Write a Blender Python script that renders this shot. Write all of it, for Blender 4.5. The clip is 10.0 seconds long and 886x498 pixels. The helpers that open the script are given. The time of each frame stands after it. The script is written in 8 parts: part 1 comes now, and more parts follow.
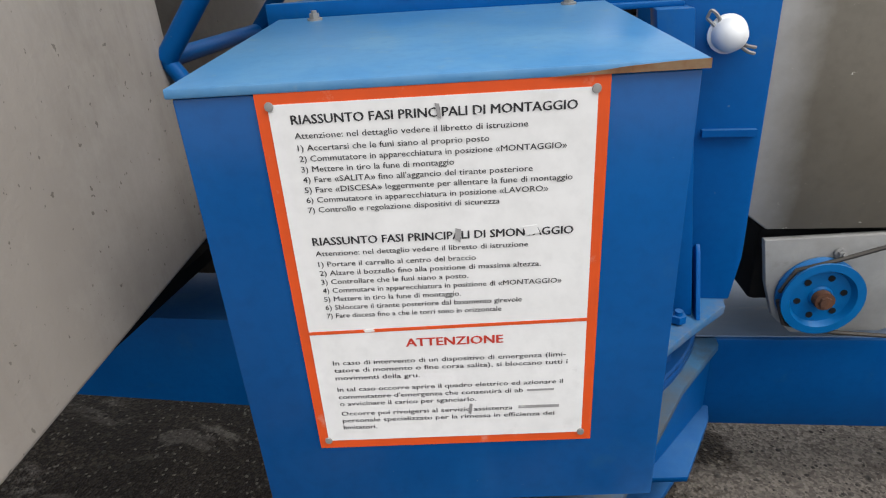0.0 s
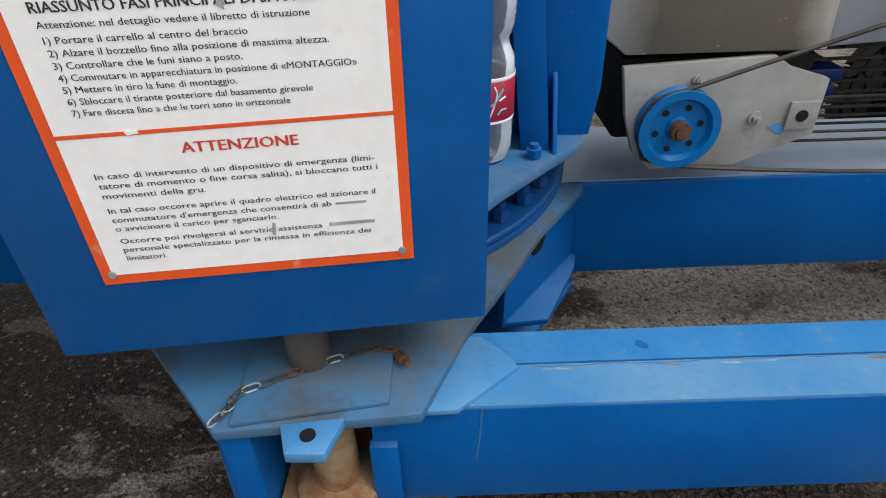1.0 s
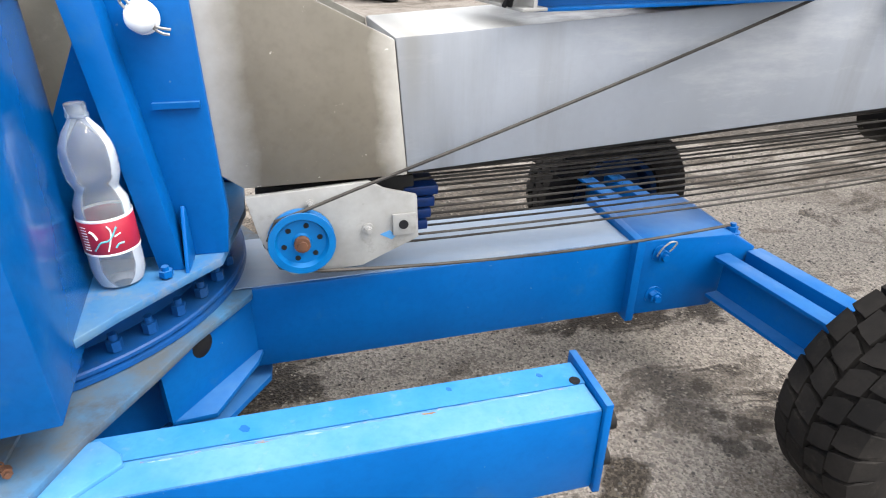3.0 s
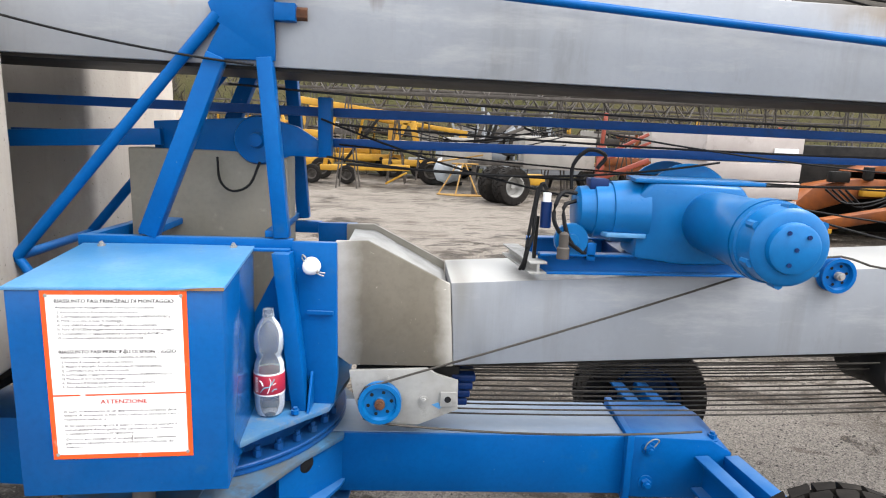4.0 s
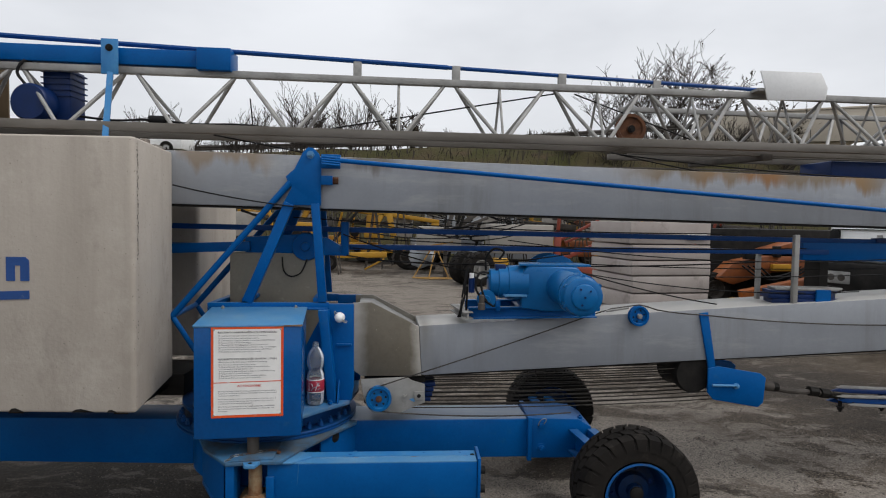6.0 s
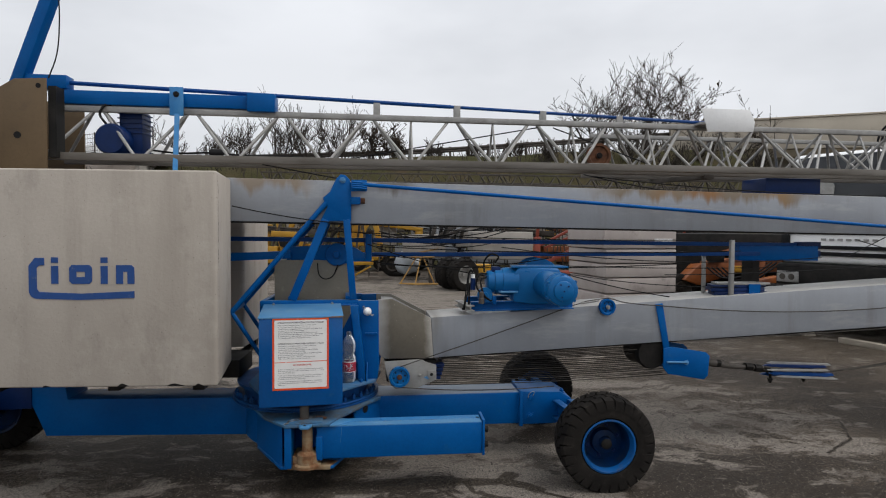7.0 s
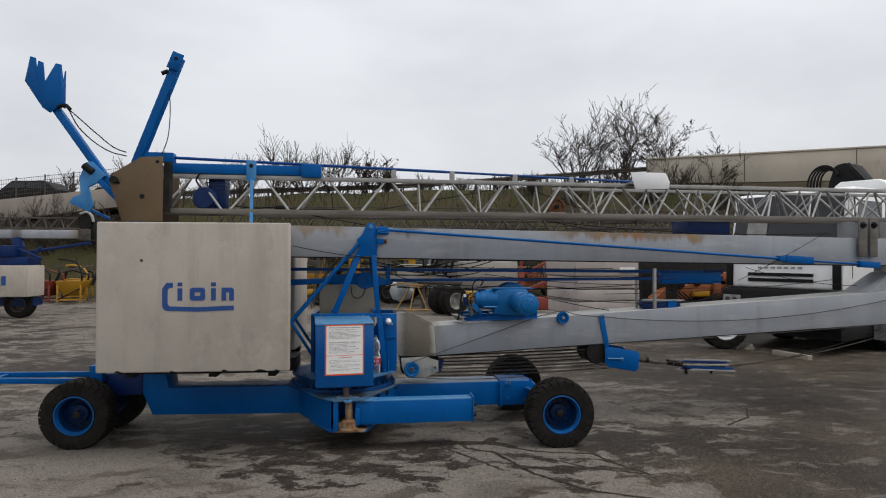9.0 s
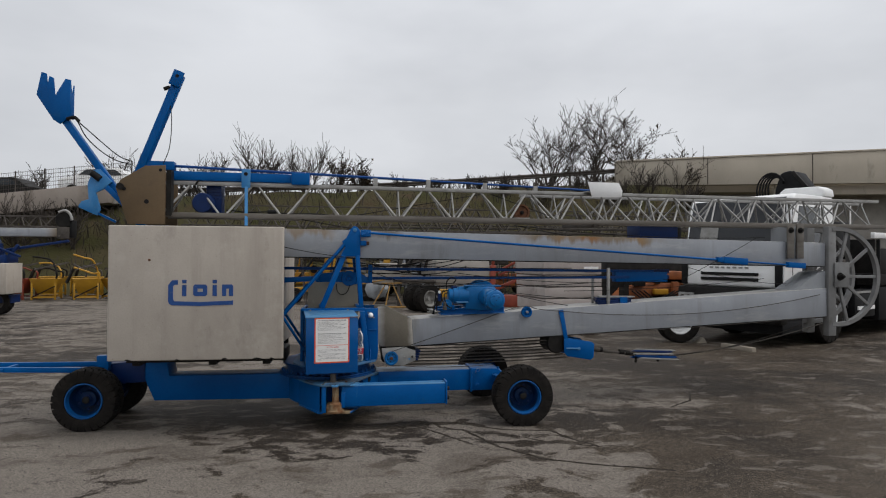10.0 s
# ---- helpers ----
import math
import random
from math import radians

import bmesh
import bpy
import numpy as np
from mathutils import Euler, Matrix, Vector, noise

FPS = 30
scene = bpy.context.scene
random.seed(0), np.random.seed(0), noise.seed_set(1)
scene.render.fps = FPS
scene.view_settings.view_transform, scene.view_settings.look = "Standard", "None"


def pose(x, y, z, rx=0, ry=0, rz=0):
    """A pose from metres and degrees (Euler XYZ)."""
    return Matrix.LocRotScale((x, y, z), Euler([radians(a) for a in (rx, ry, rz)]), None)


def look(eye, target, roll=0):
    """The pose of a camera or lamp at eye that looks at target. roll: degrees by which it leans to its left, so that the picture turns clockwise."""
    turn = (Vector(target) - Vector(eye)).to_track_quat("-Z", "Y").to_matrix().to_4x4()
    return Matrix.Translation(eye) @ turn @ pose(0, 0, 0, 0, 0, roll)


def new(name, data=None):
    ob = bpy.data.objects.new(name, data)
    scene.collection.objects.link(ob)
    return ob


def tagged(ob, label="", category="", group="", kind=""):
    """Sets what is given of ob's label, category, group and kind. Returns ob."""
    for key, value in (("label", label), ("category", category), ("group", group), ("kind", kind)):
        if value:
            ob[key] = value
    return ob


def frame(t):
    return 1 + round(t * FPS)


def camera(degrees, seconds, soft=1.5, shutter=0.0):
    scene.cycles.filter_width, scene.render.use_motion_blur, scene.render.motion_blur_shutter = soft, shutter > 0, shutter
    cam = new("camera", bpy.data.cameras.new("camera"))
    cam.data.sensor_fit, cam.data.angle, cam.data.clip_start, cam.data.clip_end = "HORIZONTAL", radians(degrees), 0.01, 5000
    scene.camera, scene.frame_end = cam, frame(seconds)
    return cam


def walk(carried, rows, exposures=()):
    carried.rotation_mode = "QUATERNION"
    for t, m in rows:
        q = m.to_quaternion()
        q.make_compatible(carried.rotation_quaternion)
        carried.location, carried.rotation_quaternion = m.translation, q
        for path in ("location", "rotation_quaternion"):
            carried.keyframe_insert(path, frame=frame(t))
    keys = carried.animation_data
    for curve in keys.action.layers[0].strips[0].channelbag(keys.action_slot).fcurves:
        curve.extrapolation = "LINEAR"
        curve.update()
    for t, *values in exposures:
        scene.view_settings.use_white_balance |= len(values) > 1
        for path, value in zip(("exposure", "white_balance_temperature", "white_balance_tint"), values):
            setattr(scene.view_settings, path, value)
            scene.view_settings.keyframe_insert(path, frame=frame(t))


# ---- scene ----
cam = camera(72.7, 10.0, 1.1)
PATH = [
    (0, (0.106, 0.033, 1.077), (-0.219, 1.807, 0.213), -3.8),
    (0.5, (0.124, 0.055, 0.988), (-0.091, 1.752, -0.048), -1.3),
    (1, (0.208, 0.065, 0.948), (0.15, 1.7, -0.202), -1.5),
    (1.5, (0.38, 0.063, 0.895), (0.441, 1.679, -0.282), -4.1),
    (2, (0.504, 0.066, 0.893), (0.834, 1.548, -0.408), -2.8),
    (2.5, (0.611, 0.034, 0.958), (1.072, 1.472, -0.353), -0.0),
    (3, (0.604, -0.114, 1.08), (0.966, 1.62, 0.152), 0.4),
    (3.2, (0.586, -0.19, 1.162), (0.877, 1.636, 0.399), 2.1),
    (4.3, (0.772, -0.949, 1.377), (0.662, 1.025, 1.07), 1.1),
    (4.5, (0.778, -1.091, 1.399), (0.625, 0.883, 1.116), 0.8),
    (5, (0.816, -1.39, 1.421), (0.727, 0.592, 1.167), 1.9),
    (5.5, (0.832, -1.705, 1.454), (0.832, 0.289, 1.296), 1.7),
    (6, (0.767, -2.059, 1.457), (0.829, -0.062, 1.362), 1.0),
    (6.2, (0.732, -2.185, 1.432), (0.832, -0.188, 1.37), 1.5),
    (7.3, (0.544, -3.0, 1.495), (0.677, -1.006, 1.422), 0.1),
    (7.5, (0.552, -3.132, 1.442), (0.668, -1.136, 1.397), 0.4),
    (8, (0.501, -3.434, 1.548), (0.665, -1.441, 1.49), 0.5),
    (8.5, (0.404, -3.838, 1.542), (0.66, -1.855, 1.533), 0.1),
    (9, (0.375, -4.214, 1.512), (0.545, -2.221, 1.539), 0.1),
    (9.5, (0.217, -4.509, 1.46), (0.46, -2.524, 1.509), 0.1),
    (10, (0.29, -4.805, 1.532), (0.548, -2.821, 1.554), 0.3),
]
EXPOSURES = [(0.0, 0.42), (0.5, 0.26), (0.9, 0.33), (2.0, 1.27), (3.2, 1.68), (4.5, 1.12), (5.0, 0.80), (5.5, 0.25), (6.0, -0.17), (7.5, -0.19), (8.5, -0.18), (9.0, -0.24), (9.5, -0.40), (10.0, -0.40)]
walk(cam, [(t, look(eye, target, roll)) for t, eye, target, roll in PATH], EXPOSURES)

# ---- world and sun: a bright overcast day ----
world = bpy.data.worlds.new("overcast_sky")
scene.world = world
world.use_nodes = True
wn, wl = world.node_tree.nodes, world.node_tree.links
wn.clear()
SUN_ELEVATION, SUN_TURN = radians(54), radians(115)
sky = wn.new("ShaderNodeTexSky")
sky.sky_type = "NISHITA"
sky.sun_disc = False
sky.sun_elevation, sky.sun_rotation = SUN_ELEVATION, SUN_TURN
sky.dust_density = 4.0
wcoord = wn.new("ShaderNodeTexCoord")
wmap = wn.new("ShaderNodeMapping")
wmap.inputs["Scale"].default_value = (1.0, 1.0, 2.6)
cloud = wn.new("ShaderNodeTexNoise")
cloud.inputs["Scale"].default_value = 1.7
cloud.inputs["Detail"].default_value = 5.0
cloud.inputs["Roughness"].default_value = 0.5
ramp = wn.new("ShaderNodeValToRGB")
ramp.color_ramp.elements[0].position, ramp.color_ramp.elements[0].color = 0.30, (0.60, 0.62, 0.66, 1)
ramp.color_ramp.elements[1].position, ramp.color_ramp.elements[1].color = 0.68, (0.86, 0.88, 0.92, 1)
sky_dim = wn.new("ShaderNodeVectorMath")
sky_dim.operation = "SCALE"
sky_dim.inputs["Scale"].default_value = 0.10
mixw = wn.new("ShaderNodeMix")
mixw.data_type = "RGBA"
mixw.inputs["Factor"].default_value = 0.92
bg = wn.new("ShaderNodeBackground")
wout = wn.new("ShaderNodeOutputWorld")
wl.new(wcoord.outputs["Generated"], wmap.inputs["Vector"])
wsep = wn.new("ShaderNodeSeparateXYZ")
zenith = wn.new("ShaderNodeMapRange")
zenith.inputs["From Min"].default_value, zenith.inputs["From Max"].default_value = 0.25, 1.0
zenith.inputs["To Min"].default_value, zenith.inputs["To Max"].default_value = 1.14, 1.88
wl.new(wcoord.outputs["Generated"], wsep.inputs["Vector"])
wl.new(wsep.outputs["Z"], zenith.inputs["Value"])
wl.new(zenith.outputs["Result"], bg.inputs["Strength"])
wl.new(wmap.outputs["Vector"], cloud.inputs["Vector"])
wl.new(cloud.outputs["Fac"], ramp.inputs["Fac"])
wl.new(sky.outputs["Color"], sky_dim.inputs[0])
wl.new(sky_dim.outputs["Vector"], mixw.inputs["A"])
wl.new(ramp.outputs["Color"], mixw.inputs["B"])
wl.new(mixw.outputs["Result"], bg.inputs["Color"])
wl.new(bg.outputs["Background"], wout.inputs["Surface"])

sun_data = bpy.data.lights.new("sun", "SUN")
sun_data.energy, sun_data.angle, sun_data.color = 1.55, radians(30), (1.0, 0.97, 0.93)
sun = new("sun", sun_data)
sun.matrix_world = look((13, -6, 20), (0, 0, 0))


# ---- materials ----
def nodes_of(name):
    m = bpy.data.materials.new(name)
    m.use_nodes = True
    nt = m.node_tree
    return m, nt.nodes, nt.links, nt.nodes["Principled BSDF"]


def noise_node(n, l, coord, scale, detail=4.0, rough=0.55, stretch=None):
    t = n.new("ShaderNodeTexNoise")
    t.inputs["Scale"].default_value = scale
    t.inputs["Detail"].default_value = detail
    t.inputs["Roughness"].default_value = rough
    if stretch:
        mp = n.new("ShaderNodeMapping")
        mp.inputs["Scale"].default_value = stretch
        l.new(coord, mp.inputs["Vector"])
        l.new(mp.outputs["Vector"], t.inputs["Vector"])
    else:
        l.new(coord, t.inputs["Vector"])
    return t.outputs["Fac"]


def band(n, l, fac, lo, hi):
    r = n.new("ShaderNodeMapRange")
    r.inputs["From Min"].default_value, r.inputs["From Max"].default_value = lo, hi
    l.new(fac, r.inputs["Value"])
    return r.outputs["Result"]


def mix_rgb(n, l, fac, a, b):
    m = n.new("ShaderNodeMix")
    m.data_type = "RGBA"
    if isinstance(fac, float):
        m.inputs["Factor"].default_value = fac
    else:
        l.new(fac, m.inputs["Factor"])
    for key, v in (("A", a), ("B", b)):
        if isinstance(v, tuple):
            m.inputs[key].default_value = (*v[:3], 1)
        else:
            l.new(v, m.inputs[key])
    return m.outputs["Result"]


def times(n, l, a, b):
    m = n.new("ShaderNodeMath")
    m.operation = "MULTIPLY"
    for k, v in ((0, a), (1, b)):
        if isinstance(v, (int, float)):
            m.inputs[k].default_value = v
        else:
            l.new(v, m.inputs[k])
    return m.outputs[0]


def bumped(n, l, bsdf, height, strength, dist):
    b = n.new("ShaderNodeBump")
    b.inputs["Strength"].default_value = strength
    b.inputs["Distance"].default_value = dist
    l.new(height, b.inputs["Height"])
    l.new(b.outputs["Normal"], bsdf.inputs["Normal"])


def surface(name, base, second, rough, metal=0.0, scale=6.0, grain=140.0, bump=0.15, dist=0.002,
            wear=None, wear_amount=0.0, wear_scale=9.0, stretch=None, coat=0.0, lo=0.35, hi=0.7, spec=0.5, extra=None):
    """A painted, cast or weathered surface: broad mottling, fine grain and worn or stained patches."""
    m, n, l, bsdf = nodes_of(name)
    c = n.new("ShaderNodeTexCoord").outputs["Object"]
    broad = noise_node(n, l, c, scale, 5.0, 0.6, stretch)
    fine = noise_node(n, l, c, grain, 3.0, 0.6)
    col = mix_rgb(n, l, band(n, l, broad, lo, hi), base, second)
    dark = tuple(v * 0.8 for v in base[:3])
    col = mix_rgb(n, l, times(n, l, band(n, l, fine, 0.45, 0.75), 0.35), col, dark)
    if wear:
        w = noise_node(n, l, c, wear_scale, 8.0, 0.68, stretch)
        col = mix_rgb(n, l, times(n, l, band(n, l, w, 0.62 - 0.12 * wear_amount, 0.70), min(1.0, wear_amount * 1.4)), col, wear)
    if extra:
        col = extra(n, l, c, col)
    l.new(col, bsdf.inputs["Base Color"])
    bsdf.inputs["Specular IOR Level"].default_value = spec
    r = n.new("ShaderNodeMapRange")
    r.inputs["To Min"].default_value, r.inputs["To Max"].default_value = max(0.03, rough - 0.1), min(1.0, rough + 0.12)
    l.new(broad, r.inputs["Value"])
    l.new(r.outputs["Result"], bsdf.inputs["Roughness"])
    bsdf.inputs["Metallic"].default_value = metal
    bsdf.inputs["Coat Weight"].default_value = coat
    bsdf.inputs["Coat Roughness"].default_value = 0.12
    bumped(n, l, bsdf, fine, bump, dist)
    return m


def grime_and_sheen(n, l, c, col):
    """Thin dirt film, dust specks and small rust chips in old paint; up-facing faces paled."""
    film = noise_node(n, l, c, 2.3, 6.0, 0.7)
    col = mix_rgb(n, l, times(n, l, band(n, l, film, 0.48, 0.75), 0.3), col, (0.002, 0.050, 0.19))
    # Up-facing faces paled: settled dust, and the sky's sheen put into the colour
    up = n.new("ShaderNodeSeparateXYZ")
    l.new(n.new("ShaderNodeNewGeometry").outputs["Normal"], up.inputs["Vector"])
    dust_and_sheen = times(n, l, band(n, l, up.outputs["Z"], 0.75, 0.95), band(n, l, noise_node(n, l, c, 5.0, 6.0, 0.65), 0.25, 0.75))
    col = mix_rgb(n, l, times(n, l, dust_and_sheen, 0.40), col, (0.13, 0.26, 0.42))
    speck = noise_node(n, l, c, 75.0, 3.0, 0.6)
    col = mix_rgb(n, l, times(n, l, band(n, l, speck, 0.73, 0.77), 0.4), col, (0.16, 0.20, 0.24))
    chip = noise_node(n, l, c, 24.0, 6.0, 0.7)
    return mix_rgb(n, l, times(n, l, band(n, l, chip, 0.75, 0.765), 0.8), col, (0.11, 0.055, 0.025))


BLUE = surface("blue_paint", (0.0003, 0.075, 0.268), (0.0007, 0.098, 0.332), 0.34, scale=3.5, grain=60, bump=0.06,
               wear=(0.03, 0.11, 0.20), wear_amount=0.2, wear_scale=10, spec=0.12, extra=grime_and_sheen)
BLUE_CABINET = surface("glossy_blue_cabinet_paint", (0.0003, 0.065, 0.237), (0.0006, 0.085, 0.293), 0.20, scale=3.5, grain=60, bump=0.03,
                       wear=(0.03, 0.11, 0.20), wear_amount=0.15, wear_scale=10, spec=0.32, extra=grime_and_sheen)
BLUE_BARE = surface("cream_primer_through_blue", (0.26, 0.33, 0.38), (0.14, 0.27, 0.40), 0.5, scale=40, grain=90, bump=0.1, spec=0.3)
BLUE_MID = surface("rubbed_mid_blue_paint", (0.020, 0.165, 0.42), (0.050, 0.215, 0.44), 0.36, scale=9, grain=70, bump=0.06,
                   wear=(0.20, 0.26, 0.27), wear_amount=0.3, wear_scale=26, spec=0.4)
# Dusty blue, also paled for the sky reflected in lid and arm top
BLUE_PALE = surface("dusty_sky_paled_blue_paint", (0.050, 0.200, 0.415), (0.115, 0.265, 0.43), 0.38, scale=7, grain=70, bump=0.06,
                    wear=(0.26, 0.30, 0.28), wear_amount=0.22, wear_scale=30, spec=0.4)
BLUE_DUST = surface("dusty_grey_blue_plate", (0.012, 0.120, 0.300), (0.075, 0.150, 0.230), 0.5, scale=6, grain=70, bump=0.08,
                    wear=(0.20, 0.17, 0.13), wear_amount=0.45, wear_scale=8, spec=0.35)
HUB_DUST = surface("dirty_blue_grey_plate", (0.040, 0.125, 0.235), (0.075, 0.088, 0.098), 0.55, scale=6, grain=70, bump=0.12, lo=0.40, hi=0.62,
                   wear=(0.050, 0.042, 0.032), wear_amount=0.75, wear_scale=5, spec=0.3)
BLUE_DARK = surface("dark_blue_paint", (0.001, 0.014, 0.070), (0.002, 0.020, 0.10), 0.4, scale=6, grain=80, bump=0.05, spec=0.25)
# Dirty rim blue, darkened for the shade deep inside the wheel
BLUE_RIM_SHADE = surface("dirty_shaded_rim_blue", (0.0008, 0.020, 0.080), (0.004, 0.014, 0.036), 0.5, scale=11, grain=70, bump=0.12, wear=(0.03, 0.026, 0.022), wear_amount=0.5, wear_scale=14, spec=0.15)
BLUE_GRIMY = surface("grimy_blue_paint", (0.002, 0.058, 0.225), (0.010, 0.046, 0.125), 0.45, scale=7, grain=70, bump=0.1, wear=(0.06, 0.09, 0.12), wear_amount=0.35, wear_scale=12, spec=0.2)
BLUE_NAVY = surface("weathered_navy_paint", (0.002, 0.045, 0.19), (0.005, 0.060, 0.235), 0.42, scale=6, grain=80, bump=0.06, wear=(0.02, 0.04, 0.08), wear_amount=0.35, spec=0.2)
BLUE_MOTOR = surface("glossy_blue_enamel", (0.0004, 0.098, 0.285), (0.001, 0.128, 0.355), 0.30, scale=5, grain=60, bump=0.05, spec=0.3, extra=grime_and_sheen)
def cast_marks(n, l, c, col):
    """Rain streaks, soft grey blotches and small air holes of cast concrete."""
    streak = noise_node(n, l, c, 5.5, 6.0, 0.65, (1.0, 1.0, 0.06))
    col = mix_rgb(n, l, times(n, l, band(n, l, streak, 0.50, 0.74), 0.42), col, (0.225, 0.195, 0.16))
    blotch = noise_node(n, l, c, 2.6, 7.0, 0.7)
    col = mix_rgb(n, l, times(n, l, band(n, l, blotch, 0.54, 0.72), 0.45), col, (0.53, 0.49, 0.435))
    hole = noise_node(n, l, c, 95.0, 2.0, 0.5)
    return mix_rgb(n, l, times(n, l, band(n, l, hole, 0.70, 0.735), 0.7), col, (0.12, 0.105, 0.085))


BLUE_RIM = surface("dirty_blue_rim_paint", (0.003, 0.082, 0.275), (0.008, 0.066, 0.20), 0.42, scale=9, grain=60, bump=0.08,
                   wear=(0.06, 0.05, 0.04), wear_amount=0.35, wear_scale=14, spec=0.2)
CONCRETE = surface("cast_concrete", (0.452, 0.406, 0.354), (0.352, 0.314, 0.271), 0.88, scale=1.8, grain=70, bump=0.35, dist=0.003,
                   wear=(0.20, 0.175, 0.15), wear_amount=0.30, wear_scale=3.2, stretch=(1, 1, 0.55), spec=0.2, extra=cast_marks)
CONCRETE_FAR = surface("weathered_concrete", (0.36, 0.335, 0.30), (0.25, 0.235, 0.21), 0.88, scale=1.4, grain=40, bump=0.3, dist=0.004,
                       wear=(0.16, 0.15, 0.135), wear_amount=0.35, wear_scale=3)
SLAB = surface("grey_pink_slab_concrete", (0.415, 0.370, 0.345), (0.31, 0.272, 0.252), 0.88, scale=1.6, grain=50, bump=0.3, dist=0.003,
               wear=(0.15, 0.13, 0.115), wear_amount=0.4, wear_scale=3, spec=0.2)
GREY_STEEL = surface("grey_painted_steel", (0.30, 0.315, 0.335), (0.22, 0.235, 0.25), 0.5, scale=3.0, grain=50, bump=0.06,
                     wear=(0.20, 0.19, 0.17), wear_amount=0.2, wear_scale=6, stretch=(1, 1, 0.4))
def window(n, l, v, a, b, soft):
    """1 between a and b, falling off over soft."""
    return times(n, l, band(n, l, v, a - soft, a + soft), band(n, l, v, b + soft, b - soft))


def boom_stains_and_top_light(n, l, c, col):
    """Rust and lichen that has run down from the boom's top edge in ragged tongues; top faces paled."""
    sep = n.new("ShaderNodeSeparateXYZ")
    l.new(c, sep.inputs["Vector"])
    u, z = sep.outputs["X"], sep.outputs["Z"]
    down = n.new("ShaderNodeMath")
    down.operation = "MULTIPLY_ADD"
    down.inputs[1].default_value = 0.0130
    l.new(u, down.inputs[0])
    l.new(z, down.inputs[2])
    run = noise_node(n, l, c, 9.0, 5.0, 0.6, (1.0, 0.0, 0.12))
    length = n.new("ShaderNodeMath")
    length.operation = "MULTIPLY_ADD"
    length.inputs[1].default_value = 0.27
    l.new(run, length.inputs[0])
    l.new(down.outputs[0], length.inputs[2])
    streak = noise_node(n, l, c, 7.0, 6.0, 0.65, (1.0, 1.0, 0.07))
    col = mix_rgb(n, l, times(n, l, band(n, l, streak, 0.54, 0.80), 0.5), col, (0.135, 0.128, 0.115))
    pale = noise_node(n, l, c, 4.0, 7.0, 0.7, (0.35, 1.0, 1.6))
    col = mix_rgb(n, l, times(n, l, band(n, l, pale, 0.52, 0.68), 0.5), col, (0.43, 0.43, 0.425))
    # Top faces mixed to cream: dust, and light from above put in
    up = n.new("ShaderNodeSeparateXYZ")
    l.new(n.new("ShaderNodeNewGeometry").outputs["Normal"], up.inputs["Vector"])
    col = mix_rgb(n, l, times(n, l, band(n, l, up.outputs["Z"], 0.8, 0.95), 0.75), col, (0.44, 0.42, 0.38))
    oil = times(n, l, window(n, l, u, 0.42, 1.08, 0.12), band(n, l, noise_node(n, l, c, 11.0, 6.0, 0.65), 0.42, 0.62))
    col = mix_rgb(n, l, times(n, l, times(n, l, oil, band(n, l, up.outputs["Z"], 0.8, 0.95)), 0.75), col, (0.06, 0.052, 0.044))
    near_foot = times(n, l, window(n, l, u, 0.155, 0.20, 0.03), window(n, l, z, 0.78, 1.05, 0.12))
    col = mix_rgb(n, l, times(n, l, near_foot, 0.75), col, (0.13, 0.115, 0.088))
    tongue = band(n, l, length.outputs[0], 1.822, 1.875)
    for a, b, soft, color, amount in ((-1.05, -0.62, 0.06, (0.20, 0.135, 0.07), 0.75), (-0.22, 0.02, 0.05, (0.10, 0.075, 0.05), 0.75), (1.25, 2.75, 0.15, (0.15, 0.105, 0.058), 0.9),
                                      (1.88, 2.10, 0.05, (0.20, 0.085, 0.018), 0.95), (1.62, 1.78, 0.05, (0.21, 0.11, 0.035), 0.6), (2.45, 2.62, 0.05, (0.22, 0.12, 0.035), 0.7)):
        col = mix_rgb(n, l, times(n, l, times(n, l, tongue, window(n, l, u, a, b, soft)), amount), col, color)
    return col


def foot_spray(n, l, c, col):
    """Pale primer sprayed over both ends of the khaki foot, and chips that show it."""
    sep = n.new("ShaderNodeSeparateXYZ")
    l.new(c, sep.inputs["Vector"])
    wob = noise_node(n, l, c, 14.0, 5.0, 0.65)
    a = n.new("ShaderNodeMath")
    a.operation = "MULTIPLY_ADD"
    a.inputs[1].default_value = 0.05
    l.new(wob, a.inputs[0])
    l.new(sep.outputs["X"], a.inputs[2])
    col = mix_rgb(n, l, times(n, l, band(n, l, a.outputs[0], -0.085, -0.172), 0.85), col, (0.42, 0.41, 0.39))
    col = mix_rgb(n, l, times(n, l, band(n, l, a.outputs[0], 0.128, 0.175), 0.75), col, (0.42, 0.40, 0.36))
    chip = noise_node(n, l, c, 42.0, 6.0, 0.7, (1.0, 1.0, 1.6))
    return mix_rgb(n, l, times(n, l, band(n, l, chip, 0.675, 0.69), 0.85), col, (0.50, 0.47, 0.40))


END_STEEL = surface("dull_weathered_grey_paint", (0.20, 0.202, 0.202), (0.135, 0.132, 0.126), 0.55, scale=5, grain=60, bump=0.08, wear=(0.09, 0.075, 0.06), wear_amount=0.35, wear_scale=9, spec=0.3)
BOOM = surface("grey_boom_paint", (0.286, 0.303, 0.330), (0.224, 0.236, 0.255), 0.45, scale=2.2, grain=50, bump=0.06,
               wear=(0.13, 0.125, 0.115), wear_amount=0.22, wear_scale=5, stretch=(1, 1, 0.35), extra=boom_stains_and_top_light)
FOOT = surface("weathered_khaki_foot", (0.098, 0.084, 0.061), (0.138, 0.119, 0.091), 0.5, scale=4, grain=60, bump=0.08, extra=foot_spray)
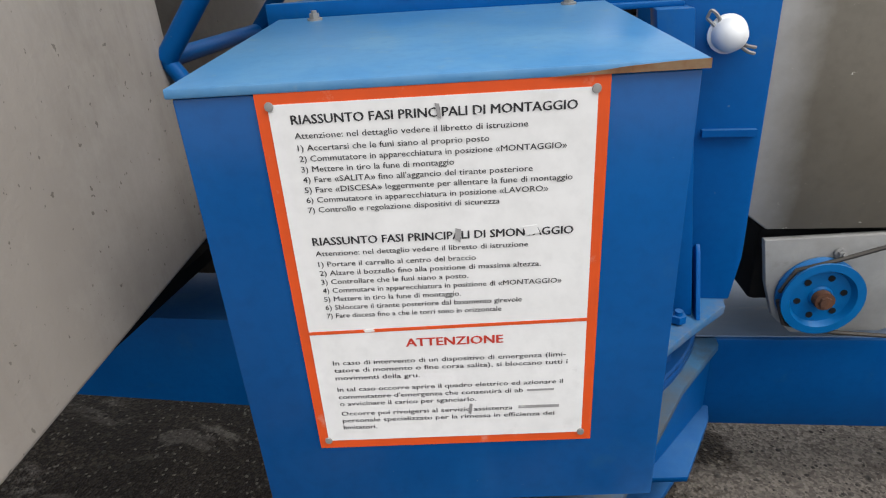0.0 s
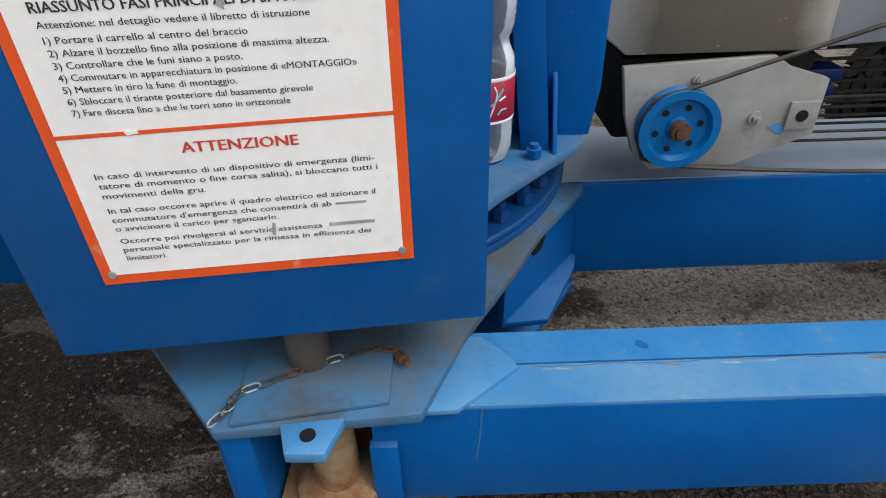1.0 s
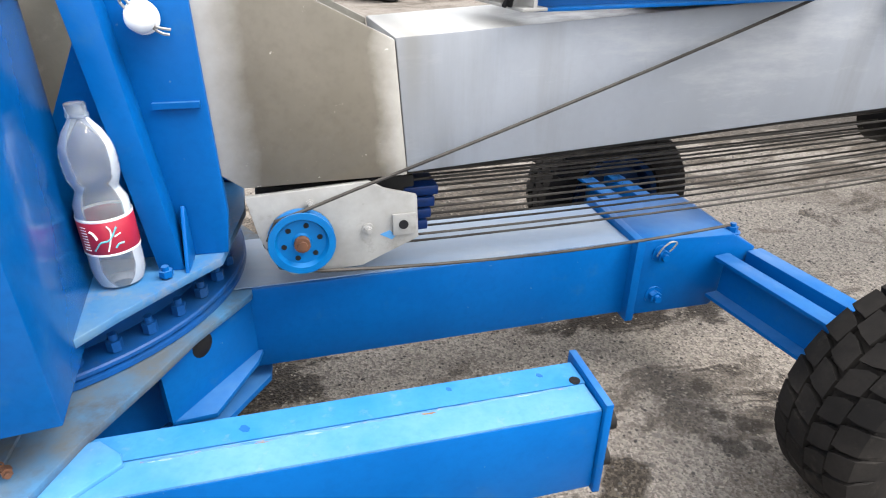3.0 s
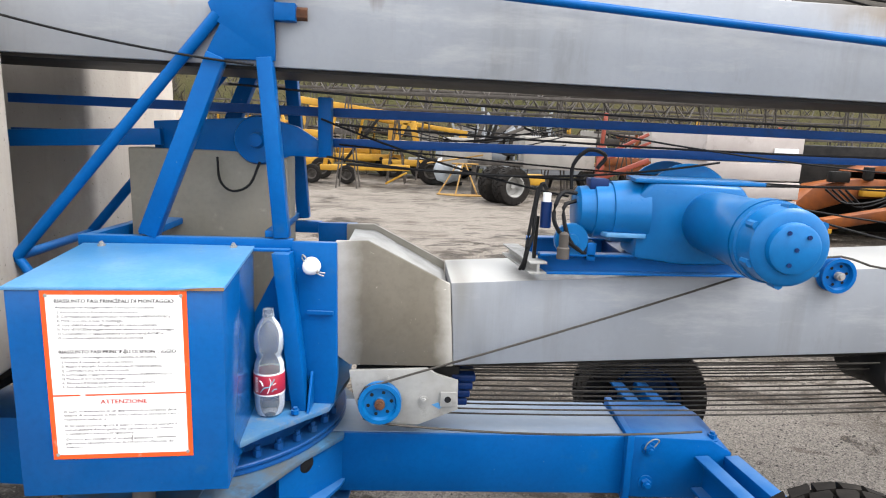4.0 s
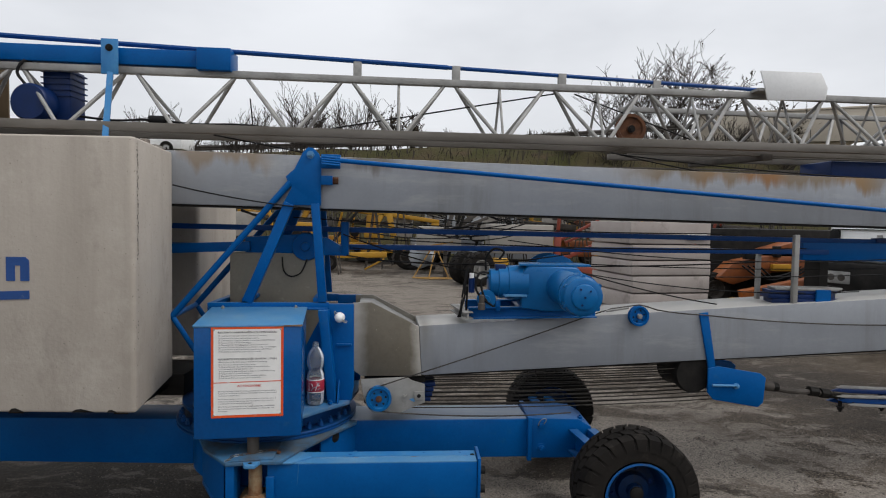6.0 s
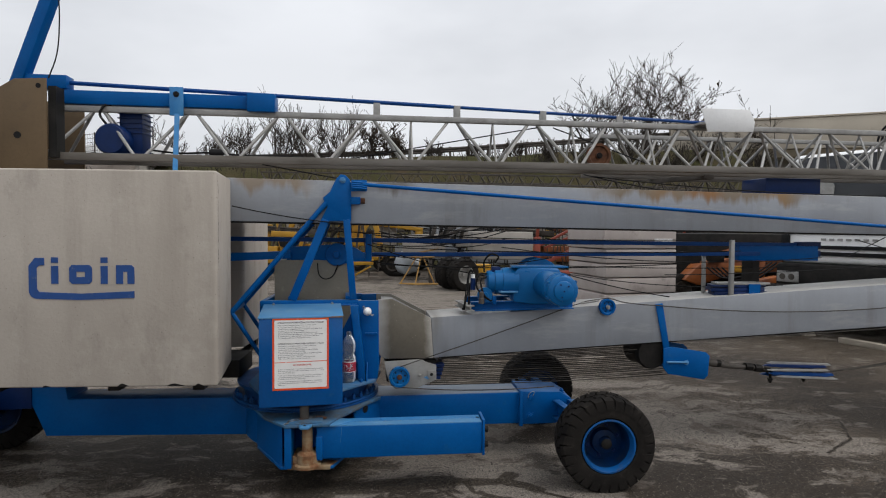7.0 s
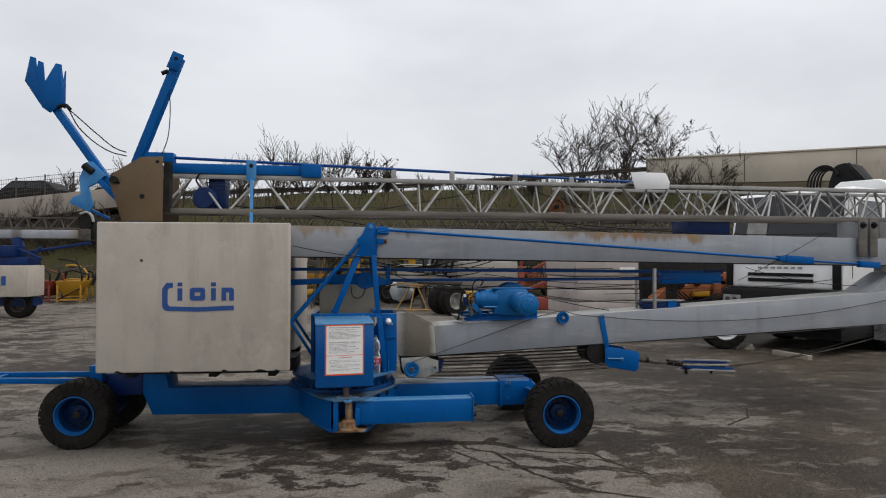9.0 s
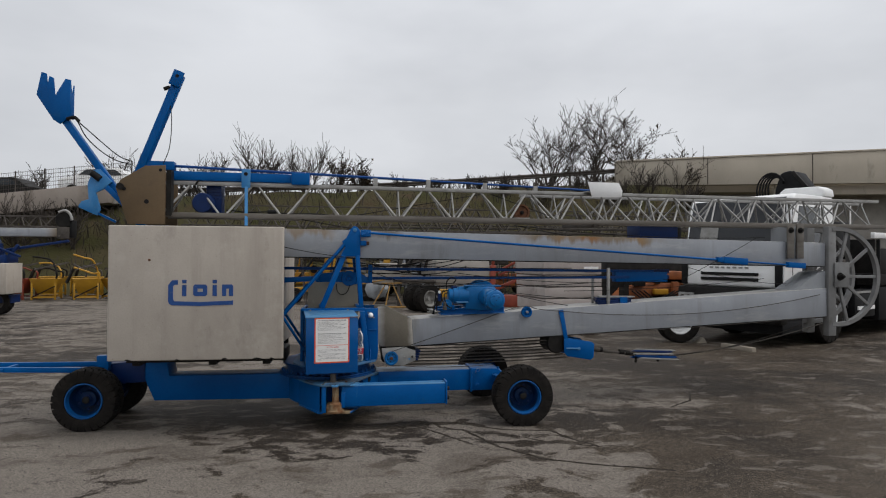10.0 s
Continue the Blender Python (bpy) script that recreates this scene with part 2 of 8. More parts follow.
DUSTY_SHEEN = surface("dusty_blue_top_with_sky_sheen", (0.22, 0.27, 0.335), (0.12, 0.20, 0.33), 0.4, scale=5, grain=60, bump=0.08, stretch=(0.3, 1, 1), wear=(0.36, 0.36, 0.36), wear_amount=0.4, wear_scale=9)
STAINED = surface("rust_stained_cream_steel", (0.24, 0.175, 0.10), (0.16, 0.062, 0.018), 0.75, scale=14, grain=120, bump=0.3, lo=0.42, hi=0.6, wear=(0.05, 0.028, 0.015), wear_amount=0.5, wear_scale=14)
WELD = surface("rusty_weld", (0.020, 0.13, 0.30), (0.09, 0.20, 0.30), 0.6, scale=30, grain=120, bump=0.3, wear=(0.24, 0.12, 0.04), wear_amount=0.6, wear_scale=45)
CHORD = surface("weathered_jib_chord", (0.165, 0.15, 0.132), (0.08, 0.069, 0.056), 0.65, metal=0.15, scale=4, grain=80, bump=0.08, stretch=(0.5, 2, 2), wear=(0.09, 0.07, 0.05), wear_amount=0.35, wear_scale=8)
OLD_GALV = surface("old_brown_galvanised", (0.085, 0.075, 0.066), (0.042, 0.035, 0.029), 0.7, metal=0.1, scale=5, grain=60, bump=0.1, spec=0.3)
BITUMEN = surface("black_bitumen_seam", (0.012, 0.011, 0.010), (0.025, 0.022, 0.019), 0.6, scale=20, grain=120, bump=0.3, spec=0.3)
GALV = surface("galvanised_tube", (0.33, 0.325, 0.31), (0.215, 0.21, 0.20), 0.5, metal=0.25, scale=12, grain=120, bump=0.08)
KHAKI = surface("weathered_khaki_paint", (0.165, 0.150, 0.118), (0.21, 0.195, 0.16), 0.55, scale=4, grain=60, bump=0.08,
                wear=(0.36, 0.34, 0.29), wear_amount=0.18, wear_scale=16)
BROWN = surface("rusty_brown_paint", (0.094, 0.060, 0.027), (0.120, 0.079, 0.039), 0.7, scale=5, grain=70, bump=0.12,
                wear=(0.05, 0.03, 0.02), wear_amount=0.2)
PALE_PLATE = surface("worn_pale_grey_plate", (0.315, 0.310, 0.292), (0.205, 0.199, 0.185), 0.6, scale=9, grain=90, bump=0.12,
                     wear=(0.10, 0.088, 0.068), wear_amount=0.5, wear_scale=11)
RUST = surface("rust", (0.13, 0.050, 0.020), (0.06, 0.026, 0.014), 0.9, scale=30, grain=200, bump=0.5, dist=0.002)
ROPE = surface("wire_rope", (0.072, 0.065, 0.056), (0.032, 0.028, 0.025), 0.6, metal=0.2, scale=20, grain=300, bump=0.3, spec=0.2)
BLACK = surface("black_rubber", (0.009, 0.009, 0.010), (0.016, 0.016, 0.016), 0.6, scale=12, grain=120, bump=0.2, spec=0.12)
TYRE = surface("dusty_tyre_rubber", (0.011, 0.0100, 0.0092), (0.024, 0.021, 0.0185), 0.85, scale=9, grain=90, bump=0.25,
               wear=(0.062, 0.054, 0.045), wear_amount=0.3, wear_scale=12, spec=0.10)
WHITE = surface("white_paint", (0.82, 0.82, 0.81), (0.72, 0.72, 0.71), 0.35, scale=4, grain=60, bump=0.03,
                wear=(0.40, 0.38, 0.35), wear_amount=0.1)
YELLOW = surface("yellow_machine_paint", (0.47, 0.25, 0.014), (0.36, 0.18, 0.012), 0.5, scale=3, grain=50, bump=0.06,
                 wear=(0.16, 0.10, 0.05), wear_amount=0.3, wear_scale=5)
ORANGE = surface("orange_machine_paint", (0.29, 0.080, 0.011), (0.12, 0.034, 0.012), 0.55, scale=3, grain=50, bump=0.06,
                 wear=(0.10, 0.05, 0.03), wear_amount=0.35, wear_scale=5)
RED = surface("red_machine_paint", (0.24, 0.042, 0.020), (0.17, 0.03, 0.016), 0.5, scale=4, grain=50, bump=0.06)
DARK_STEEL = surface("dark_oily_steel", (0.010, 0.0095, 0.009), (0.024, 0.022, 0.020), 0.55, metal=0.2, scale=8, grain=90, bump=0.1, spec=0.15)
WOOD = surface("grey_timber", (0.33, 0.29, 0.23), (0.22, 0.19, 0.15), 0.8, scale=5, grain=60, bump=0.2, stretch=(0.15, 1, 1))
SIGN_WHITE = surface("sign_enamel_white", (0.81, 0.80, 0.78), (0.75, 0.74, 0.72), 0.3, scale=16, grain=60, bump=0.03,
                     wear=(0.45, 0.42, 0.38), wear_amount=0.1, wear_scale=24)
SIGN_ORANGE = surface("sign_orange_red", (0.72, 0.085, 0.012), (0.62, 0.075, 0.012), 0.35, scale=16, grain=60, bump=0.03,
                      wear=(0.62, 0.48, 0.40), wear_amount=0.2, wear_scale=40)
INK = surface("black_ink", (0.015, 0.015, 0.017), (0.035, 0.035, 0.037), 0.5, scale=40, grain=90, bump=0.0,
              wear=(0.40, 0.38, 0.36), wear_amount=0.15, wear_scale=60)
INK_RED = surface("red_ink", (0.50, 0.03, 0.02), (0.58, 0.06, 0.03), 0.5, scale=30, grain=90, bump=0.0)
INK_FADED = surface("faded_ink", (0.34, 0.33, 0.32), (0.22, 0.21, 0.21), 0.5, scale=60, grain=90, bump=0.0, wear=(0.6, 0.59, 0.56), wear_amount=0.5, wear_scale=120)
LOGO_BLUE = surface("logo_blue_paint", (0.006, 0.050, 0.20), (0.010, 0.062, 0.24), 0.6, scale=12, grain=90, bump=0.15,
                    wear=(0.30, 0.28, 0.25), wear_amount=0.22, wear_scale=26)


def asphalt(name="old_wet_asphalt"):
    """Old asphalt: coarse stones in dark damp binder, worn to pale dusty patches with ragged edges."""
    m, n, l, bsdf = nodes_of(name)
    c = n.new("ShaderNodeTexCoord").outputs["Object"]
    warp = n.new("ShaderNodeTexNoise")
    warp.inputs["Scale"].default_value, warp.inputs["Detail"].default_value = 1.6, 3.0
    l.new(c, warp.inputs["Vector"])
    shift = n.new("ShaderNodeVectorMath")
    shift.operation = "MULTIPLY_ADD"
    shift.inputs[1].default_value = (0.5, 0.5, 0.0)
    l.new(warp.outputs["Color"], shift.inputs[0])
    l.new(c, shift.inputs[2])
    w = shift.outputs["Vector"]
    broad = noise_node(n, l, w, 0.30, 3.0, 0.5, (1.0, 1.0, 1))
    big = noise_node(n, l, w, 0.95, 7.0, 0.60, (0.62, 1.05, 1))
    mid = noise_node(n, l, w, 3.4, 7.0, 0.66, (0.75, 1.2, 1))
    fine = noise_node(n, l, c, 46.0, 4.0, 0.7)
    vor = n.new("ShaderNodeTexVoronoi")
    vor.inputs["Scale"].default_value = 165.0
    l.new(c, vor.inputs["Vector"])

    def total(*pairs):
        out = None
        for v, k in pairs:
            t = times(n, l, v, k)
            if out is None:
                out = t
            else:
                a = n.new("ShaderNodeMath")
                l.new(out, a.inputs[0])
                l.new(t, a.inputs[1])
                out = a.outputs[0]
        return out

    # dusty ground where wheels and rain have carried grit
    dust = None
    for x, y, r, k in ((2.0, 1.0, 1.5, 0.055), (1.5, 0.9, 0.55, 0.08), (1.1, 0.5, 0.9, 0.05), (2.9, 1.9, 1.6, 0.055), (2.3, 1.6, 0.9, 0.06), (0.9, -0.3, 1.3, 0.035), (-7.0, 12.0, 11.0, 0.085), (1.5, 9.5, 6.0, 0.105), (4.2, -1.4, 3.8, -0.04), (-1.9, -1.0, 2.6, 0.115), (-3.4, 1.6, 2.6, 0.05), (0.5, -0.35, 0.8, 0.05), (0.6, -1.0, 2.0, 0.03), (-0.5, 0.1, 1.0, 0.035), (-1.0, 3.2, 1.9, 0.09), (5.6, 3.4, 2.6, -0.09), (0.90, 1.30, 0.8, 0.11), (1.5, -0.35, 1.1, 0.04), (3.4, -0.6, 1.6, -0.025)):
        dv = n.new("ShaderNodeVectorMath")
        dv.operation = "DISTANCE"
        dv.inputs[1].default_value = (x, y, 0)
        l.new(c, dv.inputs[0])
        t = times(n, l, band(n, l, dv.outputs["Value"], r, 0.0), k)
        if dust is None:
            dust = t
        else:
            a = n.new("ShaderNodeMath")
            l.new(dust, a.inputs[0])
            l.new(t, a.inputs[1])
            dust = a.outputs[0]
    patch = band(n, l, total((broad, 0.16), (big, 0.30), (mid, 0.46), (fine, 0.08), (dust, 1.0)), 0.528, 0.549)
    worn = band(n, l, total((broad, 0.3), (mid, 0.4), (big, 0.3)), 0.42, 0.58)
    damp = band(n, l, total((big, 0.5), (broad, 0.5)), 0.52, 0.44)
    stone = n.new("ShaderNodeSeparateColor")
    l.new(vor.outputs["Color"], stone.inputs["Color"])
    dark = mix_rgb(n, l, band(n, l, stone.outputs["Red"], 0.40, 1.0), (0.018, 0.0140, 0.0104), (0.120, 0.096, 0.072))
    middle = mix_rgb(n, l, band(n, l, stone.outputs["Red"], 0.3, 1.0), (0.043, 0.0335, 0.0250), (0.146, 0.117, 0.087))
    dark = mix_rgb(n, l, worn, dark, middle)
    dark = mix_rgb(n, l, times(n, l, damp, 0.6), dark, (0.022, 0.018, 0.015))
    light = mix_rgb(n, l, band(n, l, stone.outputs["Green"], 0.1, 1.0), (0.116, 0.101, 0.086), (0.250, 0.221, 0.190))
    col = mix_rgb(n, l, patch, dark, light)
    # small pale scuffs and brown wet blots at hand's width
    scuff = band(n, l, noise_node(n, l, w, 4.6, 6.0, 0.62, (0.55, 1.35, 1)), 0.575, 0.61)
    col = mix_rgb(n, l, times(n, l, scuff, 0.55), col, light)
    blot = band(n, l, noise_node(n, l, w, 3.1, 6.0, 0.62, (0.6, 1.2, 1.7)), 0.56, 0.61)
    col = mix_rgb(n, l, times(n, l, blot, 0.6), col, dark)
    soak = band(n, l, noise_node(n, l, w, 1.5, 5.0, 0.6, (0.7, 1.2, 2.9)), 0.52, 0.66)
    col = mix_rgb(n, l, times(n, l, soak, 0.45), col, (0.040, 0.029, 0.020))
    col = mix_rgb(n, l, times(n, l, band(n, l, fine, 0.52, 0.72), 0.6), col, (0.040, 0.034, 0.029))
    col = mix_rgb(n, l, times(n, l, band(n, l, stone.outputs["Blue"], 0.965, 0.985), 0.75), col, (0.235, 0.208, 0.172))
    # frayed ground coordinate for drips, cracks and the damp along them
    fray = n.new("ShaderNodeTexNoise")
    fray.inputs["Scale"].default_value, fray.inputs["Detail"].default_value, fray.inputs["Roughness"].default_value = 13.0, 6.0, 0.68
    l.new(c, fray.inputs["Vector"])
    jag = n.new("ShaderNodeVectorMath")
    jag.operation = "MULTIPLY_ADD"
    jag.inputs[1].default_value = (0.075, 0.075, 0.0)
    l.new(fray.outputs["Color"], jag.inputs[0])
    l.new(c, jag.inputs[2])
    frayed = n.new("ShaderNodeVectorMath")
    frayed.operation = "ADD"
    frayed.inputs[1].default_value = (-0.0375, -0.0375, 0.0)
    l.new(jag.outputs["Vector"], frayed.inputs[0])
    f = frayed.outputs["Vector"]

    def vec(op, a, b, out="Vector"):
        v = n.new("ShaderNodeVectorMath")
        v.operation = op
        for k, q in ((0, a), (1, b)):
            if isinstance(q, tuple):
                v.inputs[k].default_value = q
            elif q is not None:
                l.new(q, v.inputs[k])
        return v.outputs[out]

    def along(points, width, amount, color, core):
        """Damp that has spread along a crack, and the crack itself as a thin dark line."""
        nonlocal col
        near = None
        for (x0, y0), (x1, y1) in zip(points, points[1:]):
            dx, dy = x1 - x0, y1 - y0
            q = dx * dx + dy * dy
            pa = vec("SUBTRACT", f, (x0, y0, 0.0))
            t = band(n, l, vec("DOT_PRODUCT", pa, (dx / q, dy / q, 0.0), "Value"), 0.0, 1.0)
            on = n.new("ShaderNodeVectorMath")
            on.operation = "SCALE"
            on.inputs[0].default_value = (dx, dy, 0.0)
            l.new(t, on.inputs["Scale"])
            d = vec("LENGTH", vec("SUBTRACT", pa, on.outputs["Vector"]), None, "Value")
            if near is None:
                near = d
            else:
                least = n.new("ShaderNodeMath")
                least.operation = "MINIMUM"
                l.new(near, least.inputs[0])
                l.new(d, least.inputs[1])
                near = least.outputs[0]
        col = mix_rgb(n, l, times(n, l, band(n, l, near, width, width * 0.72), amount), col, color)
        if core:
            col = mix_rgb(n, l, times(n, l, band(n, l, near, core, core * 0.5), 0.9), col, (0.012, 0.010, 0.008))

    wet = mix_rgb(n, l, band(n, l, stone.outputs["Red"], 0.45, 1.0), (0.020, 0.016, 0.012), (0.090, 0.074, 0.056))
    along([(1.22, 0.76), (1.16, 0.67), (1.29, 0.595), (1.34, 0.54)], 0.052, 0.92, wet, 0.0)
    # Two darker bands of ground, without cracks, beneath the outrigger arm
    along([(-0.05, 0.66), (0.35, 0.61), (0.62, 0.67), (0.82, 0.67)], 0.10, 0.9, wet, 0.0)
    along([(0.80, 0.69), (1.10, 0.66)], 0.055, 0.9, wet, 0.0)
    along([(1.32, 0.55), (1.37, 0.50), (1.45, 0.445), (1.60, 0.39), (1.92, 0.33), (2.02, 0.11)], 0.019, 0.92, wet, 0.004)
    along([(0.94, 0.68), (0.956, 0.586), (0.97, 0.547), (1.057, 0.469), (1.155, 0.445), (1.19, 0.38)], 0.022, 0.92, wet, 0.0)
    along([(1.19, 0.39), (1.22, 0.30), (1.36, -0.04), (1.63, -0.37), (2.0, -0.54), (2.5, -0.72)], 0.019, 0.9, wet, 0.007)
    along([(1.186, 0.396), (1.276, 0.344), (1.367, 0.307), (1.60, 0.20), (1.80, 0.02), (2.17, -0.13)], 0.014, 0.85, wet, 0.003)
    along([(0.70, 0.64), (0.777, 0.567), (0.846, 0.49), (0.98, 0.30), (1.16, 0.04)], 0.017, 0.85, wet, 0.003)
    along([(1.93, 0.20), (2.05, 0.05), (2.17, -0.13)], 0.016, 0.9, wet, 0.006)
    along([(3.4, 1.0), (3.75, 1.25), (3.95, 1.62)], 0.016, 0.8, wet, 0.004)
    # oil drips beside the front wheel
    for x, y, rad in ((1.53, 0.88, 0.022), (1.585, 0.835, 0.038), (1.66, 0.864, 0.032), (1.50, 0.77, 0.036), (1.57, 0.765, 0.028), (1.62, 0.83, 0.024), (1.47, 0.80, 0.016), (1.55, 0.99, 0.036)):
        d = vec("DISTANCE", f, (x, y, 0.0), "Value")
        col = mix_rgb(n, l, times(n, l, band(n, l, d, rad, rad * 0.7), 0.72), col, (0.030, 0.025, 0.021))
    l.new(col, bsdf.inputs["Base Color"])
    r = n.new("ShaderNodeMapRange")
    r.inputs["To Min"].default_value, r.inputs["To Max"].default_value = 0.62, 0.95
    l.new(patch, r.inputs["Value"])
    l.new(r.outputs["Result"], bsdf.inputs["Roughness"])
    bsdf.inputs["Specular IOR Level"].default_value = 0.12
    h = n.new("ShaderNodeMath")
    h.operation = "ADD"
    l.new(vor.outputs["Distance"], h.inputs[0])
    l.new(fine, h.inputs[1])
    bumped(n, l, bsdf, h.outputs[0], 0.55, 0.007)
    return m


ASPHALT = asphalt()


def glassy(name, color, rough=0.05, trans=1.0, ior=1.45):
    m, n, l, bsdf = nodes_of(name)
    bsdf.inputs["Base Color"].default_value = (*color, 1)
    bsdf.inputs["Roughness"].default_value = rough
    bsdf.inputs["Transmission Weight"].default_value = trans
    bsdf.inputs["IOR"].default_value = ior
    return m


def thin_plastic(name):
    """Thin clear plastic: nearly all light goes straight through, the rest is gloss."""
    m, n, l, bsdf = nodes_of(name)
    bsdf.inputs["Base Color"].default_value = (0.78, 0.83, 0.88, 1)
    bsdf.inputs["Roughness"].default_value = 0.05
    bsdf.inputs["Specular IOR Level"].default_value = 1.0
    clear, both = n.new("ShaderNodeBsdfTransparent"), n.new("ShaderNodeMixShader")
    fres = n.new("ShaderNodeFresnel")
    fres.inputs["IOR"].default_value = 1.35
    lift = n.new("ShaderNodeMath")
    lift.inputs[1].default_value = 0.05
    l.new(fres.outputs["Fac"], lift.inputs[0])
    l.new(lift.outputs[0], both.inputs[0])
    l.new(clear.outputs[0], both.inputs[1])
    l.new(bsdf.outputs[0], both.inputs[2])
    for o in [x for x in n if x.type == "OUTPUT_MATERIAL"]:
        l.new(both.outputs[0], o.inputs["Surface"])
    return m


PLASTIC = thin_plastic("clear_plastic")
WINDSCREEN = glassy("dark_windscreen_glass", (0.03, 0.035, 0.04), 0.04, 0.0)
# Grey stands for the curtain and for sky reflected in the glass
CURTAIN_AND_SKY = glassy("windscreen_grey_for_curtain_and_sky", (0.11, 0.115, 0.125), 0.12, 0.0)


# ---- mesh helpers ----
def box(bm, x0, x1, y0, y1, z0, z1):
    m = Matrix.Translation(((x0 + x1) / 2, (y0 + y1) / 2, (z0 + z1) / 2)) @ Matrix.Diagonal((abs(x1 - x0), abs(y1 - y0), abs(z1 - z0), 1))
    return bmesh.ops.create_cube(bm, size=1, matrix=m)["verts"]


def prism(bm, outline, a, b, axis="y"):
    """An outline pushed from a to b along an axis. The outline is (x, z) for y, (x, y) for z, (y, z) for x."""
    def put(p, d):
        return {"y": (p[0], d, p[1]), "z": (p[0], p[1], d), "x": (d, p[0], p[1])}[axis]
    lo, hi = [bm.verts.new(put(p, a)) for p in outline], [bm.verts.new(put(p, b)) for p in outline]
    bm.faces.new(lo), bm.faces.new(hi[::-1])
    k = len(outline)
    for i in range(k):
        bm.faces.new((lo[i], hi[i], hi[(i + 1) % k], lo[(i + 1) % k]))
    return lo + hi


def rod(bm, p, q, r, n=12, r2=None):
    p, q = Vector(p), Vector(q)
    d = q - p
    m = Matrix.Translation((p + q) / 2) @ d.to_track_quat("Z", "Y").to_matrix().to_4x4()
    return bmesh.ops.create_cone(bm, cap_ends=True, segments=n, radius1=r, radius2=r if r2 is None else r2, depth=d.length, matrix=m)["verts"]


def bar(bm, p, q, w, h):
    """A straight rectangular bar from p to q: w wide level, h high."""
    p, q = Vector(p), Vector(q)
    d = (q - p).normalized()
    side = d.cross(Vector((0, 0, 1)))
    if side.length < 0.01:
        side = Vector((0, 1, 0))
    side.normalize()
    up = side.cross(d)
    ring = []
    for e in (p, q):
        ring.append([bm.verts.new(e + side * (w / 2 * a) + up * (h / 2 * b)) for a, b in ((-1, -1), (1, -1), (1, 1), (-1, 1))])
    for i in range(4):
        j = (i + 1) % 4
        bm.faces.new((ring[0][i], ring[0][j], ring[1][j], ring[1][i]))
    bm.faces.new(ring[0][::-1]), bm.faces.new(ring[1])


def profile_bar(bm, p, q, outline, flip=1):
    """A rolled section along p to q; the outline is (sideways, up)."""
    p, q = Vector(p), Vector(q)
    d = (q - p).normalized()
    side = d.cross(Vector((0, 0, 1))).normalized() * flip
    up = Vector((0, 0, 1))
    lo, hi = [[bm.verts.new(e + side * a + up * b) for a, b in outline] for e in (p, q)]
    k = len(outline)
    bm.faces.new(lo), bm.faces.new(hi[::-1])
    for i in range(k):
        bm.faces.new((lo[i], hi[i], hi[(i + 1) % k], lo[(i + 1) % k]))


def tube(bm, pts, r, n=6):
    """A bent round line, rounded through the points."""
    pts = [Vector(p) for p in pts]
    if 3 <= len(pts) <= 8:
        ext = [pts[0] * 2 - pts[1]] + pts + [pts[-1] * 2 - pts[-2]]
        fine = []
        for i in range(1, len(ext) - 2):
            p0, p1, p2, p3 = ext[i - 1:i + 3]
            for s in (0.0, 0.25, 0.5, 0.75):
                fine.append(0.5 * (2 * p1 + (p2 - p0) * s + (2 * p0 - 5 * p1 + 4 * p2 - p3) * s * s + (3 * p1 - p0 - 3 * p2 + p3) * s ** 3))
        pts = fine + [pts[-1]]
    rings = []
    for i, p in enumerate(pts):
        d = (pts[min(i + 1, len(pts) - 1)] - pts[max(i - 1, 0)]).normalized()
        a = d.cross(Vector((0.13, 0.21, 0.97)))
        a.normalize()
        b = d.cross(a)
        rings.append([bm.verts.new(p + a * (r * math.cos(2 * math.pi * k / n)) + b * (r * math.sin(2 * math.pi * k / n))) for k in range(n)])
    for u, v in zip(rings, rings[1:]):
        for k in range(n):
            bm.faces.new((u[k], u[(k + 1) % n], v[(k + 1) % n], v[k]))
    bm.faces.new(rings[0][::-1]), bm.faces.new(rings[-1])


def sag(p, q, drop, k=14):
    p, q = Vector(p), Vector(q)
    return [p.lerp(q, i / k) - Vector((0, 0, drop * 4 * (i / k) * (1 - i / k))) for i in range(k + 1)]


def lathe(bm, profile, centre, axis, n=24):
    """Turns a profile of (radius, along) round an axis through the centre."""
    q = Vector(axis).to_track_quat("Z", "Y").to_matrix().to_4x4()
    m = Matrix.Translation(centre) @ q
    rings = []
    for r, z in profile:
        if r < 1e-5:
            rings.append([bm.verts.new(m @ Vector((0, 0, z)))])
        else:
            rings.append([bm.verts.new(m @ Vector((r * math.cos(2 * math.pi * k / n), r * math.sin(2 * math.pi * k / n), z))) for k in range(n)])
    for u, v in zip(rings, rings[1:]):
        for k in range(n):
            j = (k + 1) % n
            if len(u) == 1 and len(v) == 1:
                continue
            if len(u) == 1:
                bm.faces.new((u[0], v[k], v[j]))
            elif len(v) == 1:
                bm.faces.new((u[k], v[0], u[j]))
            else:
                bm.faces.new((u[k], v[k], v[j], u[j]))


def soften(bm, width=0.003, segments=2, angle=35):
    bm.normal_update()
    edges = [e for e in bm.edges if len(e.link_faces) == 2 and e.calc_face_angle(0) > radians(angle)]
    bmesh.ops.bevel(bm, geom=edges, offset=width, segments=segments, profile=0.5, affect="EDGES", clamp_overlap=True)


ORIGIN = {}


